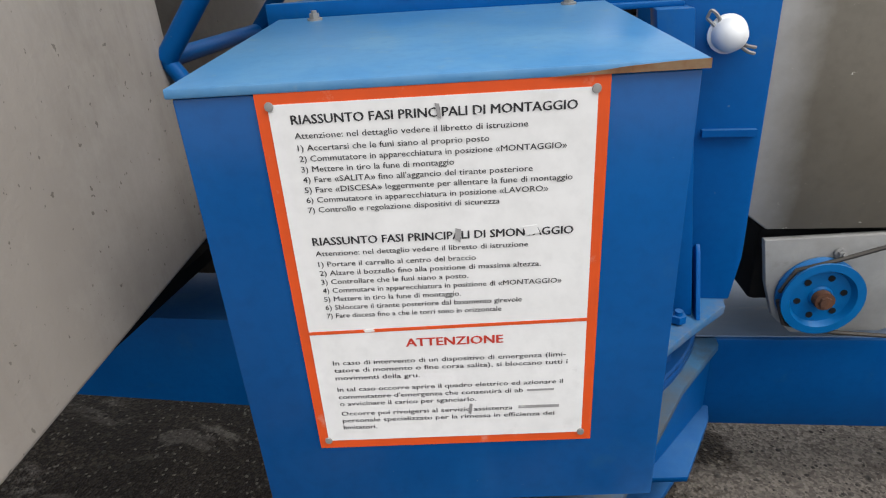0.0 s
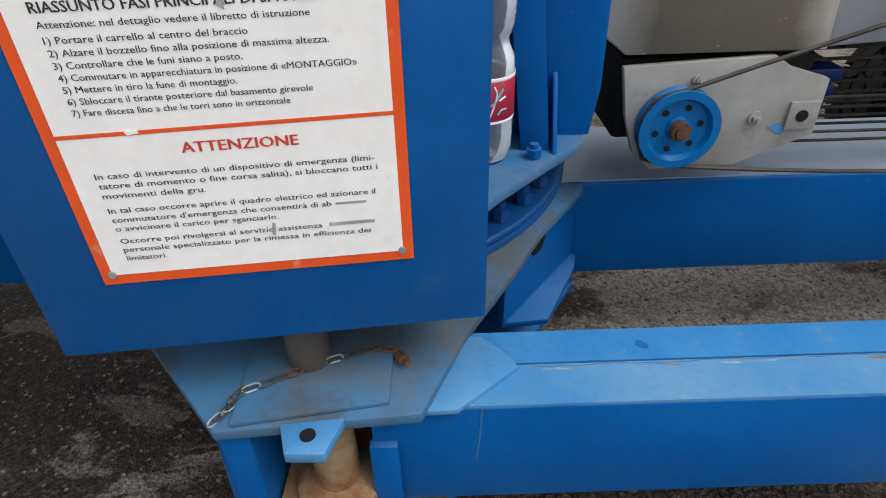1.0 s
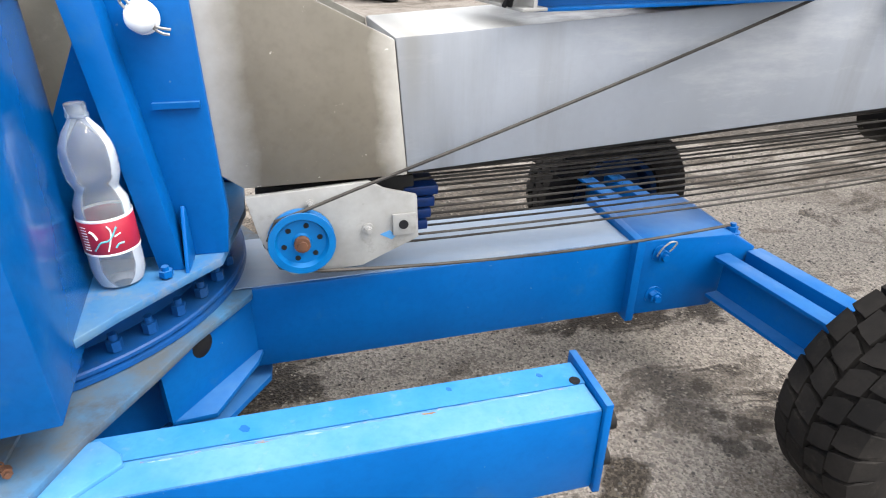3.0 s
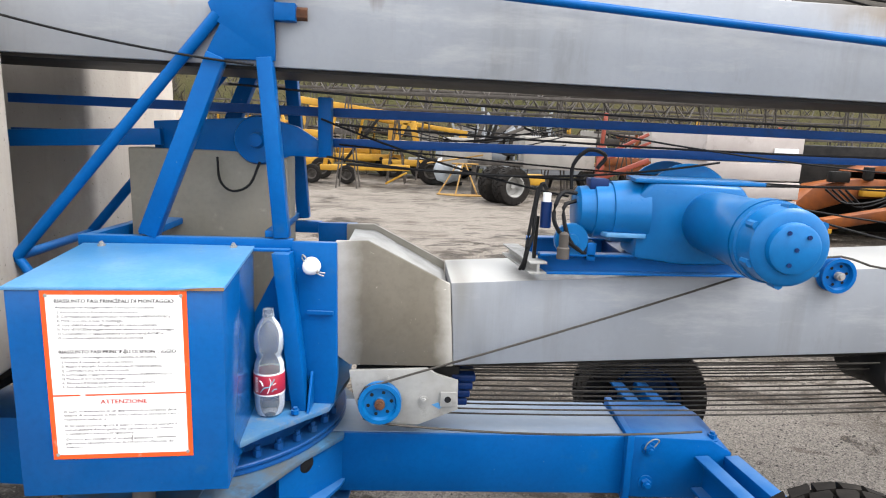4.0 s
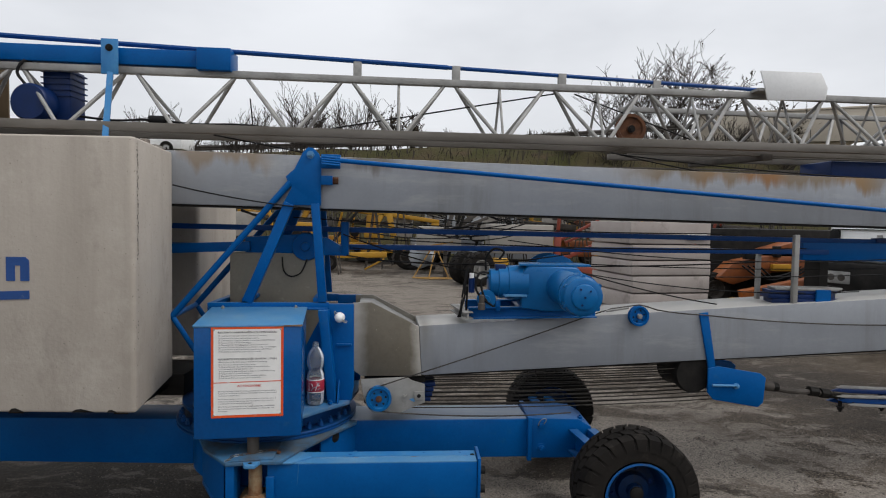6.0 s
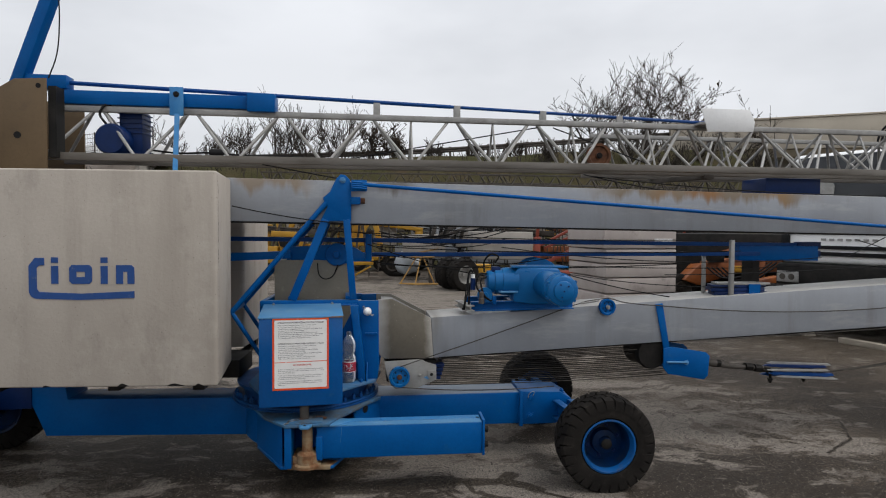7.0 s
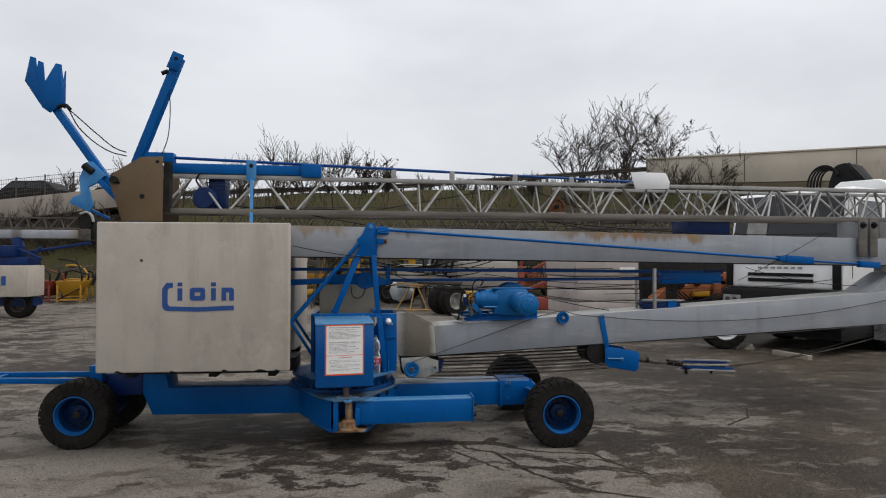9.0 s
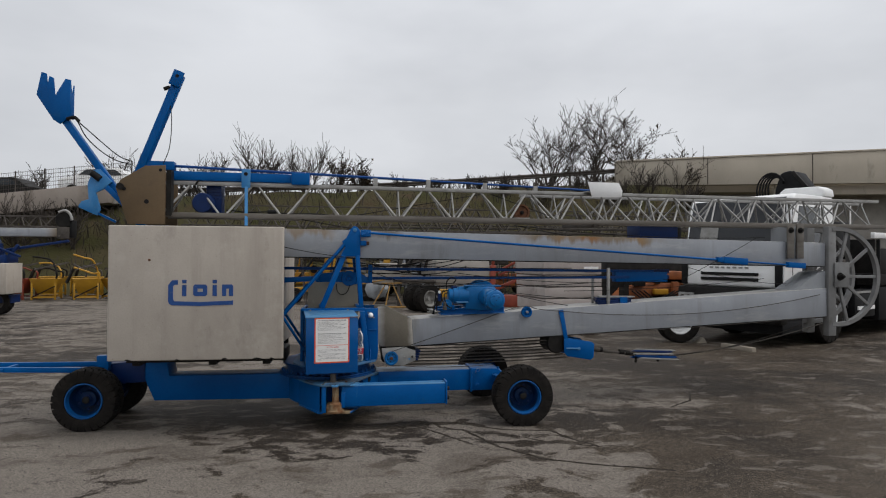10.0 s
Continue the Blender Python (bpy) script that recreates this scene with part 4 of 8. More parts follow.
def rim_mesh(r, w, material, name="wheel", back=True):
    bm = B()
    s = -1
    lathe(bm, [(r * 0.57, s * w * 0.46), (r * 0.535, s * w * 0.47), (r * 0.51, s * w * 0.42), (r * 0.47, s * w * 0.02), (r * 0.41, -s * w * 0.14), (r * 0.28, -s * w * 0.12),
               (r * 0.25, s * w * 0.02), (r * 0.13, s * w * 0.06), (r * 0.12, s * w * 0.20), (0.0, s * w * 0.21)], (0, 0, 0), (0, 1, 0), 32)
    if back:
        lathe(bm, [(r * 0.57, w * 0.46), (r * 0.51, w * 0.42), (r * 0.45, 0.0), (0.0, w * 0.05)], (0, 0, 0), (0, 1, 0), 32)
    return to_mesh(name, bm, material, 40)


R_WHEEL, W_WHEEL = 0.272, 0.20
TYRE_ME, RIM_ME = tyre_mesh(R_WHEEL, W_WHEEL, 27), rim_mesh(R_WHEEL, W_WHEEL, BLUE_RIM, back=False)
bm = B()
hexbolt(bm, (0, 0, 0), (0, -1, 0), 0.008, 0.008)
NUT_ME = to_mesh("wheel_nut", bm, BLUE_DARK)


bm = B()
lathe(bm, [(0.030, 0.0), (0.030, -0.012), (0.022, -0.016), (0.0, -0.017)], (0, 0, 0), (0, 1, 0), 20)
CAP_ME = to_mesh("hub_cap", bm, DARK_STEEL)
# Dish and back repeat the rim darker, its inner shade put into paint
bm = B()
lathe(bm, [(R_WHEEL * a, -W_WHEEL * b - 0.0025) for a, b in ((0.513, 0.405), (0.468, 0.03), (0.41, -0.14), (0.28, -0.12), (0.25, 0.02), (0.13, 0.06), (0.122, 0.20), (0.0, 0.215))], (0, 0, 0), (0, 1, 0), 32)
DISH_ME = to_mesh("rim_dish", bm, BLUE_RIM_SHADE)
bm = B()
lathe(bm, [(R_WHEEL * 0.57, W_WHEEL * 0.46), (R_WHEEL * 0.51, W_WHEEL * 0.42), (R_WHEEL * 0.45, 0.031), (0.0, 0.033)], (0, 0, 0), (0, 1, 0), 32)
BACK_ME = to_mesh("rim_back", bm, BLUE_RIM_SHADE)


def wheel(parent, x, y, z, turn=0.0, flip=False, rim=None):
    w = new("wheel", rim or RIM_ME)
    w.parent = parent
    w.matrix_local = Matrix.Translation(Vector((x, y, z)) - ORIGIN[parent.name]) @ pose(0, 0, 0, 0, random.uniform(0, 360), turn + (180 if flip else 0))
    o = new("tyre", TYRE_ME)
    o.parent = w
    for label, me in (("rim_dish", DISH_ME), ("rim_back", BACK_ME)):
        o = new(label, me)
        o.parent = w
    o = new("hub_cap", CAP_ME)
    o.parent = w
    o.location = (0, -0.041, 0)
    for k in range(6):
        o = new("wheel_nut", NUT_ME)
        o.parent = w
        o.matrix_local = pose(0.090 * math.cos(k * math.pi / 3), 0.024, 0.090 * math.sin(k * math.pi / 3))


random.seed(11)
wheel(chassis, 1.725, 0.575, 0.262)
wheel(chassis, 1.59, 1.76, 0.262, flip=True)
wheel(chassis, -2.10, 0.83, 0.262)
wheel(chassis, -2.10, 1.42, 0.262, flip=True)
# front axle arms: pairs of channels
for y0, y1, x0, x1 in ((1.065, 0.66, 1.620, 1.690), (1.34, 1.66, 1.535, 1.505)):
    for side in (-1, 1):
        bm = B()
        profile_bar(bm, (x0 + 0.026 * side, y0, 0.305), (x1 + 0.026 * side, y1, 0.302),
                    [(0.0, -0.06), (side * 0.048, -0.06), (side * 0.048, -0.05), (side * 0.010, -0.05), (side * 0.010, 0.05), (side * 0.048, 0.05), (side * 0.048, 0.06), (0.0, 0.06)], 1 if y1 > y0 else -1)
        part("axle_channel", bm, BLUE, chassis, soft=0.0015)
    bm = B()
    rod(bm, (x1 + 0.04, y1 + (0.10 if y1 < 1 else -0.1), 0.264), (x1 + 0.04, y1 - (0.1 if y1 < 1 else -0.1), 0.264), 0.035, 16)
    part("axle_stub", bm, DARK_STEEL, chassis)
bm = B()
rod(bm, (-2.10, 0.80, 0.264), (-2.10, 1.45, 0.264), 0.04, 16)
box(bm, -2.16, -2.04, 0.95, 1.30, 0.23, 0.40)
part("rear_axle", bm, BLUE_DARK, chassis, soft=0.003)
# towing bar
bm = B()
bar(bm, (-2.10, 0.98, 0.485), (-4.9, 1.14, 0.52), 0.03, 0.045)
bar(bm, (-2.10, 1.30, 0.485), (-4.9, 1.20, 0.52), 0.03, 0.045)
bar(bm, (-2.9, 1.0, 0.49), (-2.9, 1.29, 0.49), 0.03, 0.03)
part("towing_bar", bm, BLUE, chassis, soft=0.003)
bm = B()
box(bm, -2.09, -1.99, 0.96, 1.04, 0.48, 0.615)
part("towing_bar_post", bm, BLUE, chassis, soft=0.003)

# ---- turntable with its column, on the slewing ring ----
turntable = thing("turntable", (0.05, YC, 0.526), "blue steel turntable frame on the slewing ring of the crane", "crane turntable")
plate = [(-0.36, YC), (-0.36, 0.90), (-0.26, 0.70), (0.200, 0.686), (0.262, 0.772), (0.341, 0.866), (0.402, 0.934), (0.425, YC)]
bm = B()
prism(bm, plate + [(x, 2 * YC - y) for x, y in plate[::-1][1:-1]], 0.526, 0.542, "z")
part("deck_plate", bm, BLUE_DUST, turntable, "dusty grey-blue deck plate", soft=0.002)
for x, y in ((0.317, 0.876),):
    bm = B()
    hexbolt(bm, (x, y, 0.542), (0, 0, 1), 0.012, 0.012, False)
    part("deck_bolt", bm, BLUE, turntable)
for y0, y1, s in ((0.955, 0.980, -1), (1.335, 1.36, 1)):
    bm = B()
    prism(bm, [(0.283, 1.028), (0.418, 1.030), (0.422, 0.62), (0.412, 0.542), (0.30, 0.542), (0.29, 0.80)], y0, y1)
    part("column_plate", bm, BLUE, turntable, soft=0.002)
bm = B()
prism(bm, [(0.248, 1.003), (0.296, 1.003), (0.343, 0.542), (0.300, 0.542)], 0.900, 0.955)
part("column_flange", bm, BLUE, turntable, soft=0.002)
bm = B()
box(bm, 0.335, 0.41, 0.945, 0.956, 0.82, 0.83)
part("column_rib", bm, BLUE, turntable)
bm = B()
prism(bm, [(0.885, 0.542), (0.955, 0.542), (0.955, 0.638), (0.945, 0.648), (0.935, 0.638)], 0.346, 0.353, "x")
part("column_fin", bm, BLUE, turntable, soft=0.0015)
bm = B()
prism(bm, [(0.15, 0.542), (0.315, 0.542), (0.262, 0.965), (0.25, 0.955), (0.15, 0.76)], 0.962, 0.977)
part("gusset", bm, BLUE, turntable, soft=0.0015)
bm = B()
lathe(bm, [(0.026, 0.0), (0.026, 0.004), (0.022, 0.005), (0.022, 0.02), (0.019, 0.032), (0.011, 0.040), (0.0, 0.042)], (0.350, 0.944, 0.964), (0, -1, 0), 24)
part("pin_cap", bm, WHITE, turntable, "white rounded pin cap")
bm = B()
tube(bm, [(0.322, 0.945, 0.985), (0.335, 0.935, 0.972), (0.352, 0.925, 0.962), (0.372, 0.93, 0.950), (0.388, 0.94, 0.945)], 0.0024)
tube(bm, [(0.322, 0.945, 0.985), (0.326, 0.94, 0.995), (0.336, 0.937, 0.985), (0.340, 0.935, 0.972), (0.372, 0.93, 0.944), (0.386, 0.935, 0.938)], 0.0024)
part("split_pin", bm, GALV, turntable)
bm = B()
bar(bm, (-0.288, 0.917, 1.020), (0.292, 0.968, 1.020), 0.028, 0.030)
bar(bm, (-0.05, 0.925, 1.006), (0.288, 0.955, 1.006), 0.04, 0.008)
part("hinge_rail", bm, BLUE, turntable, soft=0.002)
bm = B()
box(bm, -0.30, -0.27, 0.93, 1.38, 0.542, 1.03)
box(bm, -0.30, 0.29, 1.345, 1.375, 0.99, 1.03)
part("back_frame", bm, BLUE, turntable, soft=0.003)

# ---- A-frame with its head bracket ----
aframe = thing("a_frame", (0.10, 0.945, 1.03), "blue steel A-frame with bolted head plates, standing on the turntable", "crane frame", turn=5.0, at=(0.10, 0.945, 1.038))
HEAD = [(0.062, 1.512), (0.250, 1.512), (0.250, 1.745), (0.236, 1.772), (0.212, 1.795), (0.185, 1.798), (0.160, 1.772), (0.120, 1.69), (0.078, 1.652), (0.094, 1.612), (0.108, 1.60)]
for y, s in ((0.945, 1), (1.375, -1)):
    bm = B()
    prism(bm, HEAD, y, y + 0.016 * s)
    head = part("head_plate", bm, BLUE, aframe, soft=0.002)
    bm = B()
    hexbolt(bm, (0.198, y, 1.762), (0, -s, 0), 0.013, 0.016)
    part("head_bolt", bm, BLUE_PALE, head)
    bm = B()
    box(bm, 0.250, 0.345, y - 0.012, y - 0.002, 1.695, 1.765)
    box(bm, 0.250, 0.345, y + 0.030, y + 0.040, 1.695, 1.765)
    part("clevis", bm, BLUE, head, soft=0.002)
    bm = B()
    box(bm, 0.250, 0.306, y - 0.012, y + 0.06, 1.615, 1.660)
    part("stop_tab", bm, BLUE, head, soft=0.002)
    bm = B()
    rod(bm, (0.306, y + 0.025, 1.638), (0.334, y + 0.025, 1.638), 0.020, 6)
    part("stop_bolt", bm, RUST, head, "rusty stop bolt")
    bm = B()
    bar(bm, (-0.105, y + 0.012 * s, 1.03), (0.096, y + 0.012 * s, 1.52), 0.045, 0.050)
    part("rear_leg", bm, BLUE, aframe, soft=0.003)
    bm = B()
    bar(bm, (0.262, y + 0.012 * s, 1.03), (0.222, y + 0.012 * s, 1.52), 0.045, 0.042)
    part("front_leg", bm, BLUE, aframe, soft=0.003)
    bm = B()
    rod(bm, (0.100, y + 0.01 * s, 1.625), (-0.462, y + 0.01 * s, 0.958), 0.016, 12)
    part("brace", bm, BLUE, aframe)
    bm = B()
    rod(bm, (-0.462, y + 0.01 * s, 0.958), (-0.235, y + 0.01 * s, 0.60), 0.013, 12)
    part("lower_brace", bm, BLUE, aframe)
bm = B()
box(bm, 0.215, 0.25, 0.945, 1.375, 1.03, 1.05)
part("cross_rail", bm, BLUE, aframe, soft=0.003)
bm = B()
box(bm, -0.13, -0.08, 0.945, 1.375, 1.03, 1.05)
part("cross_rail", bm, BLUE, aframe, soft=0.003)
bm = B()
rod(bm, (-0.462, 0.945, 0.958), (-0.462, 1.375, 0.958), 0.014, 12)
part("brace_crossbar", bm, BLUE, aframe)

# ---- tower sections, slewed four degrees off the chassis ----
TURN = math.degrees(math.atan(0.07))


lower = thing("tower_base_section", (0.6, 0.985, 0.0), "grey steel box boom with khaki foot, folded above the chassis", "tower section", turn=TURN, local=True)
bm = B()
prism(bm, [(0.164, 0.662), (4.83, 0.875), (4.83, 1.190), (0.147, 0.917)], 0.0, 0.33)
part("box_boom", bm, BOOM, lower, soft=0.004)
bm = B()
prism(bm, [(-0.188, 0.695), (-0.145, 0.662), (0.162, 0.660), (0.145, 0.914), (-0.095, 1.036), (-0.188, 1.034)], -0.006, 0.012)
part("foot_plate", bm, FOOT, lower, "weathered khaki foot plate with chipped edges", soft=0.003)
bm = B()
prism(bm, [(-0.188, 0.695), (-0.145, 0.662), (0.162, 0.660), (0.145, 0.914), (-0.095, 1.036), (-0.188, 1.034)], 0.32, 0.338)
part("foot_plate", bm, KHAKI, lower, soft=0.003)
bm = B()
prism(bm, [(-0.16, 0.70), (0.160, 0.67), (0.144, 0.885), (-0.090, 1.015), (-0.16, 1.018)], 0.012, 0.32)
part("foot_web", bm, PALE_PLATE, lower)
bm = B()
box(bm, -0.84, -0.36, 0.20, 0.33, 0.55, 1.27)
part("mast_heel", bm, KHAKI, lower, "weathered khaki mast heel", soft=0.006)
bm = B()
prism(bm, [(4.42, 1.168), (4.83, 1.19), (4.83, 1.38), (4.74, 1.36)], 0.02, 0.31)
part("end_gusset", bm, GREY_STEEL, lower)
# Added dark sheet that draws a dark line along the boom's lower edge
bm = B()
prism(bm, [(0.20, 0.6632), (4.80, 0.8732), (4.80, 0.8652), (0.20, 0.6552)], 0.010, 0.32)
part("added_dark_sheet", bm, DARK_STEEL, lower, "dark sheet added under the boom for the dark line along it")

upper = thing("tower_upper_section", (0.6, 0.985, 0.0), "grey steel box boom with rust-stained top edge, folded level", "tower section", turn=TURN, local=True)
bm = B()
prism(bm, [(-1.55, 1.522), (4.83, 1.436), (4.83, 1.699), (-1.55, 1.782)], 0.02, 0.35)
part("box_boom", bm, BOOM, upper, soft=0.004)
# Likewise added: a dark sheet for the dark line under this boom
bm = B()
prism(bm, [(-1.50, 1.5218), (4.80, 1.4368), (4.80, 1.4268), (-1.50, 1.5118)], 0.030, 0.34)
part("added_dark_sheet", bm, DARK_STEEL, upper, "dark sheet added under the boom for the dark line along it")
bm = B()
box(bm, 4.835, 4.935, -0.02, 0.06, 0.66, 1.88)
box(bm, 4.835, 4.935, 0.28, 0.36, 0.66, 1.88)
part("end_post", bm, END_STEEL, upper, soft=0.004)
for y in (0.0, 0.33):
    bm = B()
    ring = []
    for t in np.linspace(-math.pi * 0.55, math.pi * 0.55, 40):
        ring.append([bm.verts.new((4.965 + r * math.cos(t), y + w, 1.32 + r * math.sin(t))) for r, w in ((0.512, -0.025), (0.556, -0.025), (0.556, 0.025), (0.512, 0.025))])
    for a, b in zip(ring, ring[1:]):
        for q in range(4):
            bm.faces.new((a[q], a[(q + 1) % 4], b[(q + 1) % 4], b[q]))
    bm.faces.new(ring[0][::-1]), bm.faces.new(ring[-1])
    part("guide_arc", bm, END_STEEL, upper, smooth=60)
    for k in (-2, -1, 0, 1, 2):
        t = k * 0.66
        bm = B()
        bar(bm, (4.965 + 0.06 * math.cos(t), y, 1.32 + 0.06 * math.sin(t)), (4.965 + 0.52 * math.cos(t), y, 1.32 + 0.52 * math.sin(t)), 0.024, 0.034)
        part("arc_spoke", bm, END_STEEL, upper, soft=0.002)
bm = B()
box(bm, 4.90, 5.09, -0.040, -0.026, 1.20, 1.48)
part("end_pin_plate", bm, END_STEEL, upper, soft=0.003)
bm = B()
hexbolt(bm, (4.965, -0.040, 1.32), (0, -1, 0), 0.03, 0.035)
part("end_pin", bm, DARK_STEEL, upper)
for u in (4.31, 4.43):
    bm = B()
    box(bm, u, u + 0.085, -0.02, 0.0, 1.52, 1.90)
    part("hanger_plate", bm, CHORD, upper, soft=0.003)
    bm = B()
    hexbolt(bm, (u + 0.04, -0.02, 1.83), (0, -1, 0), 0.022, 0.02)
    part("hanger_bolt", bm, DARK_STEEL, upper)

# tie rods along the tower
tie = thing("tie_rod", (0.6, 0.985, 0.0), "long blue painted tie rod strung along the grey tower", "tie rod", turn=TURN, local=True)
bm = B()
rod(bm, (-0.28, -0.035, 1.743), (3.44, -0.035, 1.503), 0.012, 10)
part("shaft", bm, BLUE, tie)
bm = B()
bar(bm, (3.42, -0.035, 1.506), (3.50, -0.035, 1.501), 0.05, 0.050)
bar(bm, (3.49, -0.035, 1.502), (3.78, -0.035, 1.484), 0.06, 0.068)
part("clevis", bm, BLUE, tie, soft=0.003)
bm = B()
rod(bm, (3.76, -0.03, 1.484), (4.32, -0.02, 1.450), 0.010, 10)
bar(bm, (4.30, -0.02, 1.452), (4.52, -0.02, 1.440), 0.05, 0.06)
part("end_fitting", bm, BLUE, tie, soft=0.003)
bm = B()
for k in range(4):
    rod(bm, (-0.345 + 0.0, -0.05 + 0.004 * k, 1.722 + 0.012 * k), (-0.255, -0.05 + 0.004 * k, 1.716 + 0.012 * k), 0.006, 8)
part("rod_socket", bm, BLUE, tie)

# inner pull bars
for z0, z1, lab in ((1.405, 1.375, "upper"), (1.302, 1.312, "lower")):
    bars = thing("pull_bar", (0.6, 1.16, z0), "slim dark blue steel pull bar between the two tower booms", "pull bar", "pull bars")
    bm = B()
    bar(bm, (-0.62, 1.16, z0), (3.55, 1.40, z1), 0.03, 0.028)
    part("bar", bm, BLUE_NAVY, bars, soft=0.002)
    bm = B()
    bar(bm, (3.40, 1.392, z1), (3.58, 1.402, z1), 0.046, 0.044)
    part("end_clevis", bm, BLUE_DARK, bars, soft=0.002)
linkage = thing("linkage", (0.0, 1.16, 1.25), "blue steel linkage plates with a pulley inside the A-frame", "linkage")
bm = B()
prism(bm, [(-0.18, 1.265), (0.10, 1.255), (0.16, 1.235), (0.24, 1.26), (0.35, 1.26), (0.35, 1.295), (0.26, 1.35), (0.16, 1.375), (-0.18, 1.352)], 1.15, 1.17)
part("link_plate", bm, BLUE, linkage, soft=0.003)
bm = B()
lathe(bm, [(0.0, -0.02), (0.02, -0.02), (0.025, 0.0), (0.07, 0.0), (0.075, 0.012), (0.065, 0.02), (0.075, 0.03), (0.0, 0.03)], (0.14, 1.14, 1.305), (0, 1, 0), 24)
part("pulley", bm, BLUE, linkage)
bm = B()
box(bm, 0.325, 0.365, 1.14, 1.18, 1.26, 1.44)
part("stop_post", bm, BLUE, linkage, soft=0.003)
bm = B()
tube(bm, [(0.02, 1.13, 1.25), (0.03, 1.12, 1.18), (0.07, 1.11, 1.15), (0.12, 1.12, 1.17), (0.15, 1.13, 1.24)], 0.004)
part("hose", bm, BLACK, linkage)
bm = B()
bar(bm, (-0.60, 1.12, 1.285), (-0.15, 1.14, 1.305), 0.03, 0.05)
part("link_arm", bm, BLUE, linkage, soft=0.003)


# ---- control cabinet with its instruction sign ----
CAB_TURN, CAB_AT = 8.0, (0.014, 0.5395, 0.526)
cabinet = thing("control_cabinet", (0.0, 0.580, 0.526), "blue sheet-steel control cabinet with a sloping lid, on the turntable", "control cabinet", turn=CAB_TURN, at=CAB_AT)
bm = B()
prism(bm, [(0.580, 0.499), (0.965, 0.499), (0.965, 1.004), (0.580, 0.984)], -0.224, 0.224, "x")
part("body", bm, BLUE_CABINET, cabinet, soft=0.003)
# Lid is the cabinet's blue, its sky reflection painted in
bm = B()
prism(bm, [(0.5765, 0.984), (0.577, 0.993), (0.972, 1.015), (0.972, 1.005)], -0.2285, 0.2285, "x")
part("lid", bm, BLUE_PALE, cabinet, "sloping blue lid, paled for the sky it reflects", soft=0.002)
for x in (-0.17, 0.175):
    bm = B()
    hexbolt(bm, (x, 0.942, 1.012), (0, -0.07, 1), 0.007, 0.006)
    part("hinge_bolt", bm, GALV, cabinet)
bm = B()
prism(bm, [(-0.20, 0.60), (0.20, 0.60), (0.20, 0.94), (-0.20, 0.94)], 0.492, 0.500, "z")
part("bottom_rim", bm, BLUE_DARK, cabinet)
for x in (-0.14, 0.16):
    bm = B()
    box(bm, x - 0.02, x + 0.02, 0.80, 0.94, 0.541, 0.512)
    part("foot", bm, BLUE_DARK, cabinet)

sign = thing("instruction_sign", (0.0, 0.580, 0.594), "white enamel instruction sign with an orange-red border, on the cabinet", "sign", turn=CAB_TURN, at=(0.0065, 0.5385, 0.5905))
sign.scale = (0.985, 1.0, 1.040)
SX0, SX1, SZ0, SZ1 = -0.147, 0.158, 0.594, 0.974
YS = 0.5800


bm = B()
prism(bm, [(SX0, SZ0), (SX1, SZ0), (SX1, SZ1), (SX0, SZ1)], YS - 0.0025, YS - 0.0002)
part("border", bm, SIGN_ORANGE, sign, "chipped orange-red border")
bm = B()
e = 0.0105
prism(bm, [(SX0 + e, SZ0 + e), (SX1 - e, SZ0 + e), (SX1 - e, SZ1 - e), (SX0 + e, SZ1 - e)], YS - 0.0031, YS - 0.0022)
panel = part("panel", bm, SIGN_WHITE, sign, "white panel with small printed text")
bm = B()
prism(bm, [(-0.1365, 0.7395), (0.1475, 0.7425), (0.1475, 0.7460), (-0.1365, 0.7430)], YS - 0.0035, YS - 0.0029)
part("divider", bm, SIGN_ORANGE, sign)
for x, z in ((-0.135, 0.962), (0.146, 0.962), (-0.1365, 0.605), (0.1465, 0.605)):
    bm = B()
    lathe(bm, [(0.0042, 0.0), (0.0038, 0.0015), (0.0, 0.002)], (x, YS - 0.003, z), (0, -1, 0), 10)
    part("rivet", bm, GALV, sign)

bm = B()
prism(bm, [(0.10, 0.9845), (0.2283, 0.9845), (0.2283, 0.9925), (0.20, 0.9918), (0.16, 0.9897), (0.13, 0.9866)], 0.5758, 0.5768)
part("worn_edge", bm, STAINED, cabinet, "bare rusty edge of the lid")
for pts, m in (([(0.008, 0.958), (0.012, 0.957), (0.013, 0.945), (0.010, 0.946)], INK_FADED), ([(0.020, 0.846), (0.025, 0.845), (0.024, 0.832), (0.019, 0.836)], INK_FADED), ([(0.083, 0.8445), (0.096, 0.846), (0.099, 0.838), (0.087, 0.836)], SIGN_WHITE),
               ([(0.025, 0.648), (0.028, 0.647), (0.026, 0.634), (0.023, 0.636)], INK_FADED), ([(-0.080, 0.7435), (-0.070, 0.7445), (-0.068, 0.7415), (-0.078, 0.7405)], SIGN_WHITE),
               ([(0.0435, 0.9475), (0.0465, 0.9478), (0.0462, 0.9465), (0.0440, 0.9462)], SIGN_WHITE)):
    bm = B()
    prism(bm, pts, YS - 0.0041, YS - 0.0034)
    part("scuff", bm, m, sign)


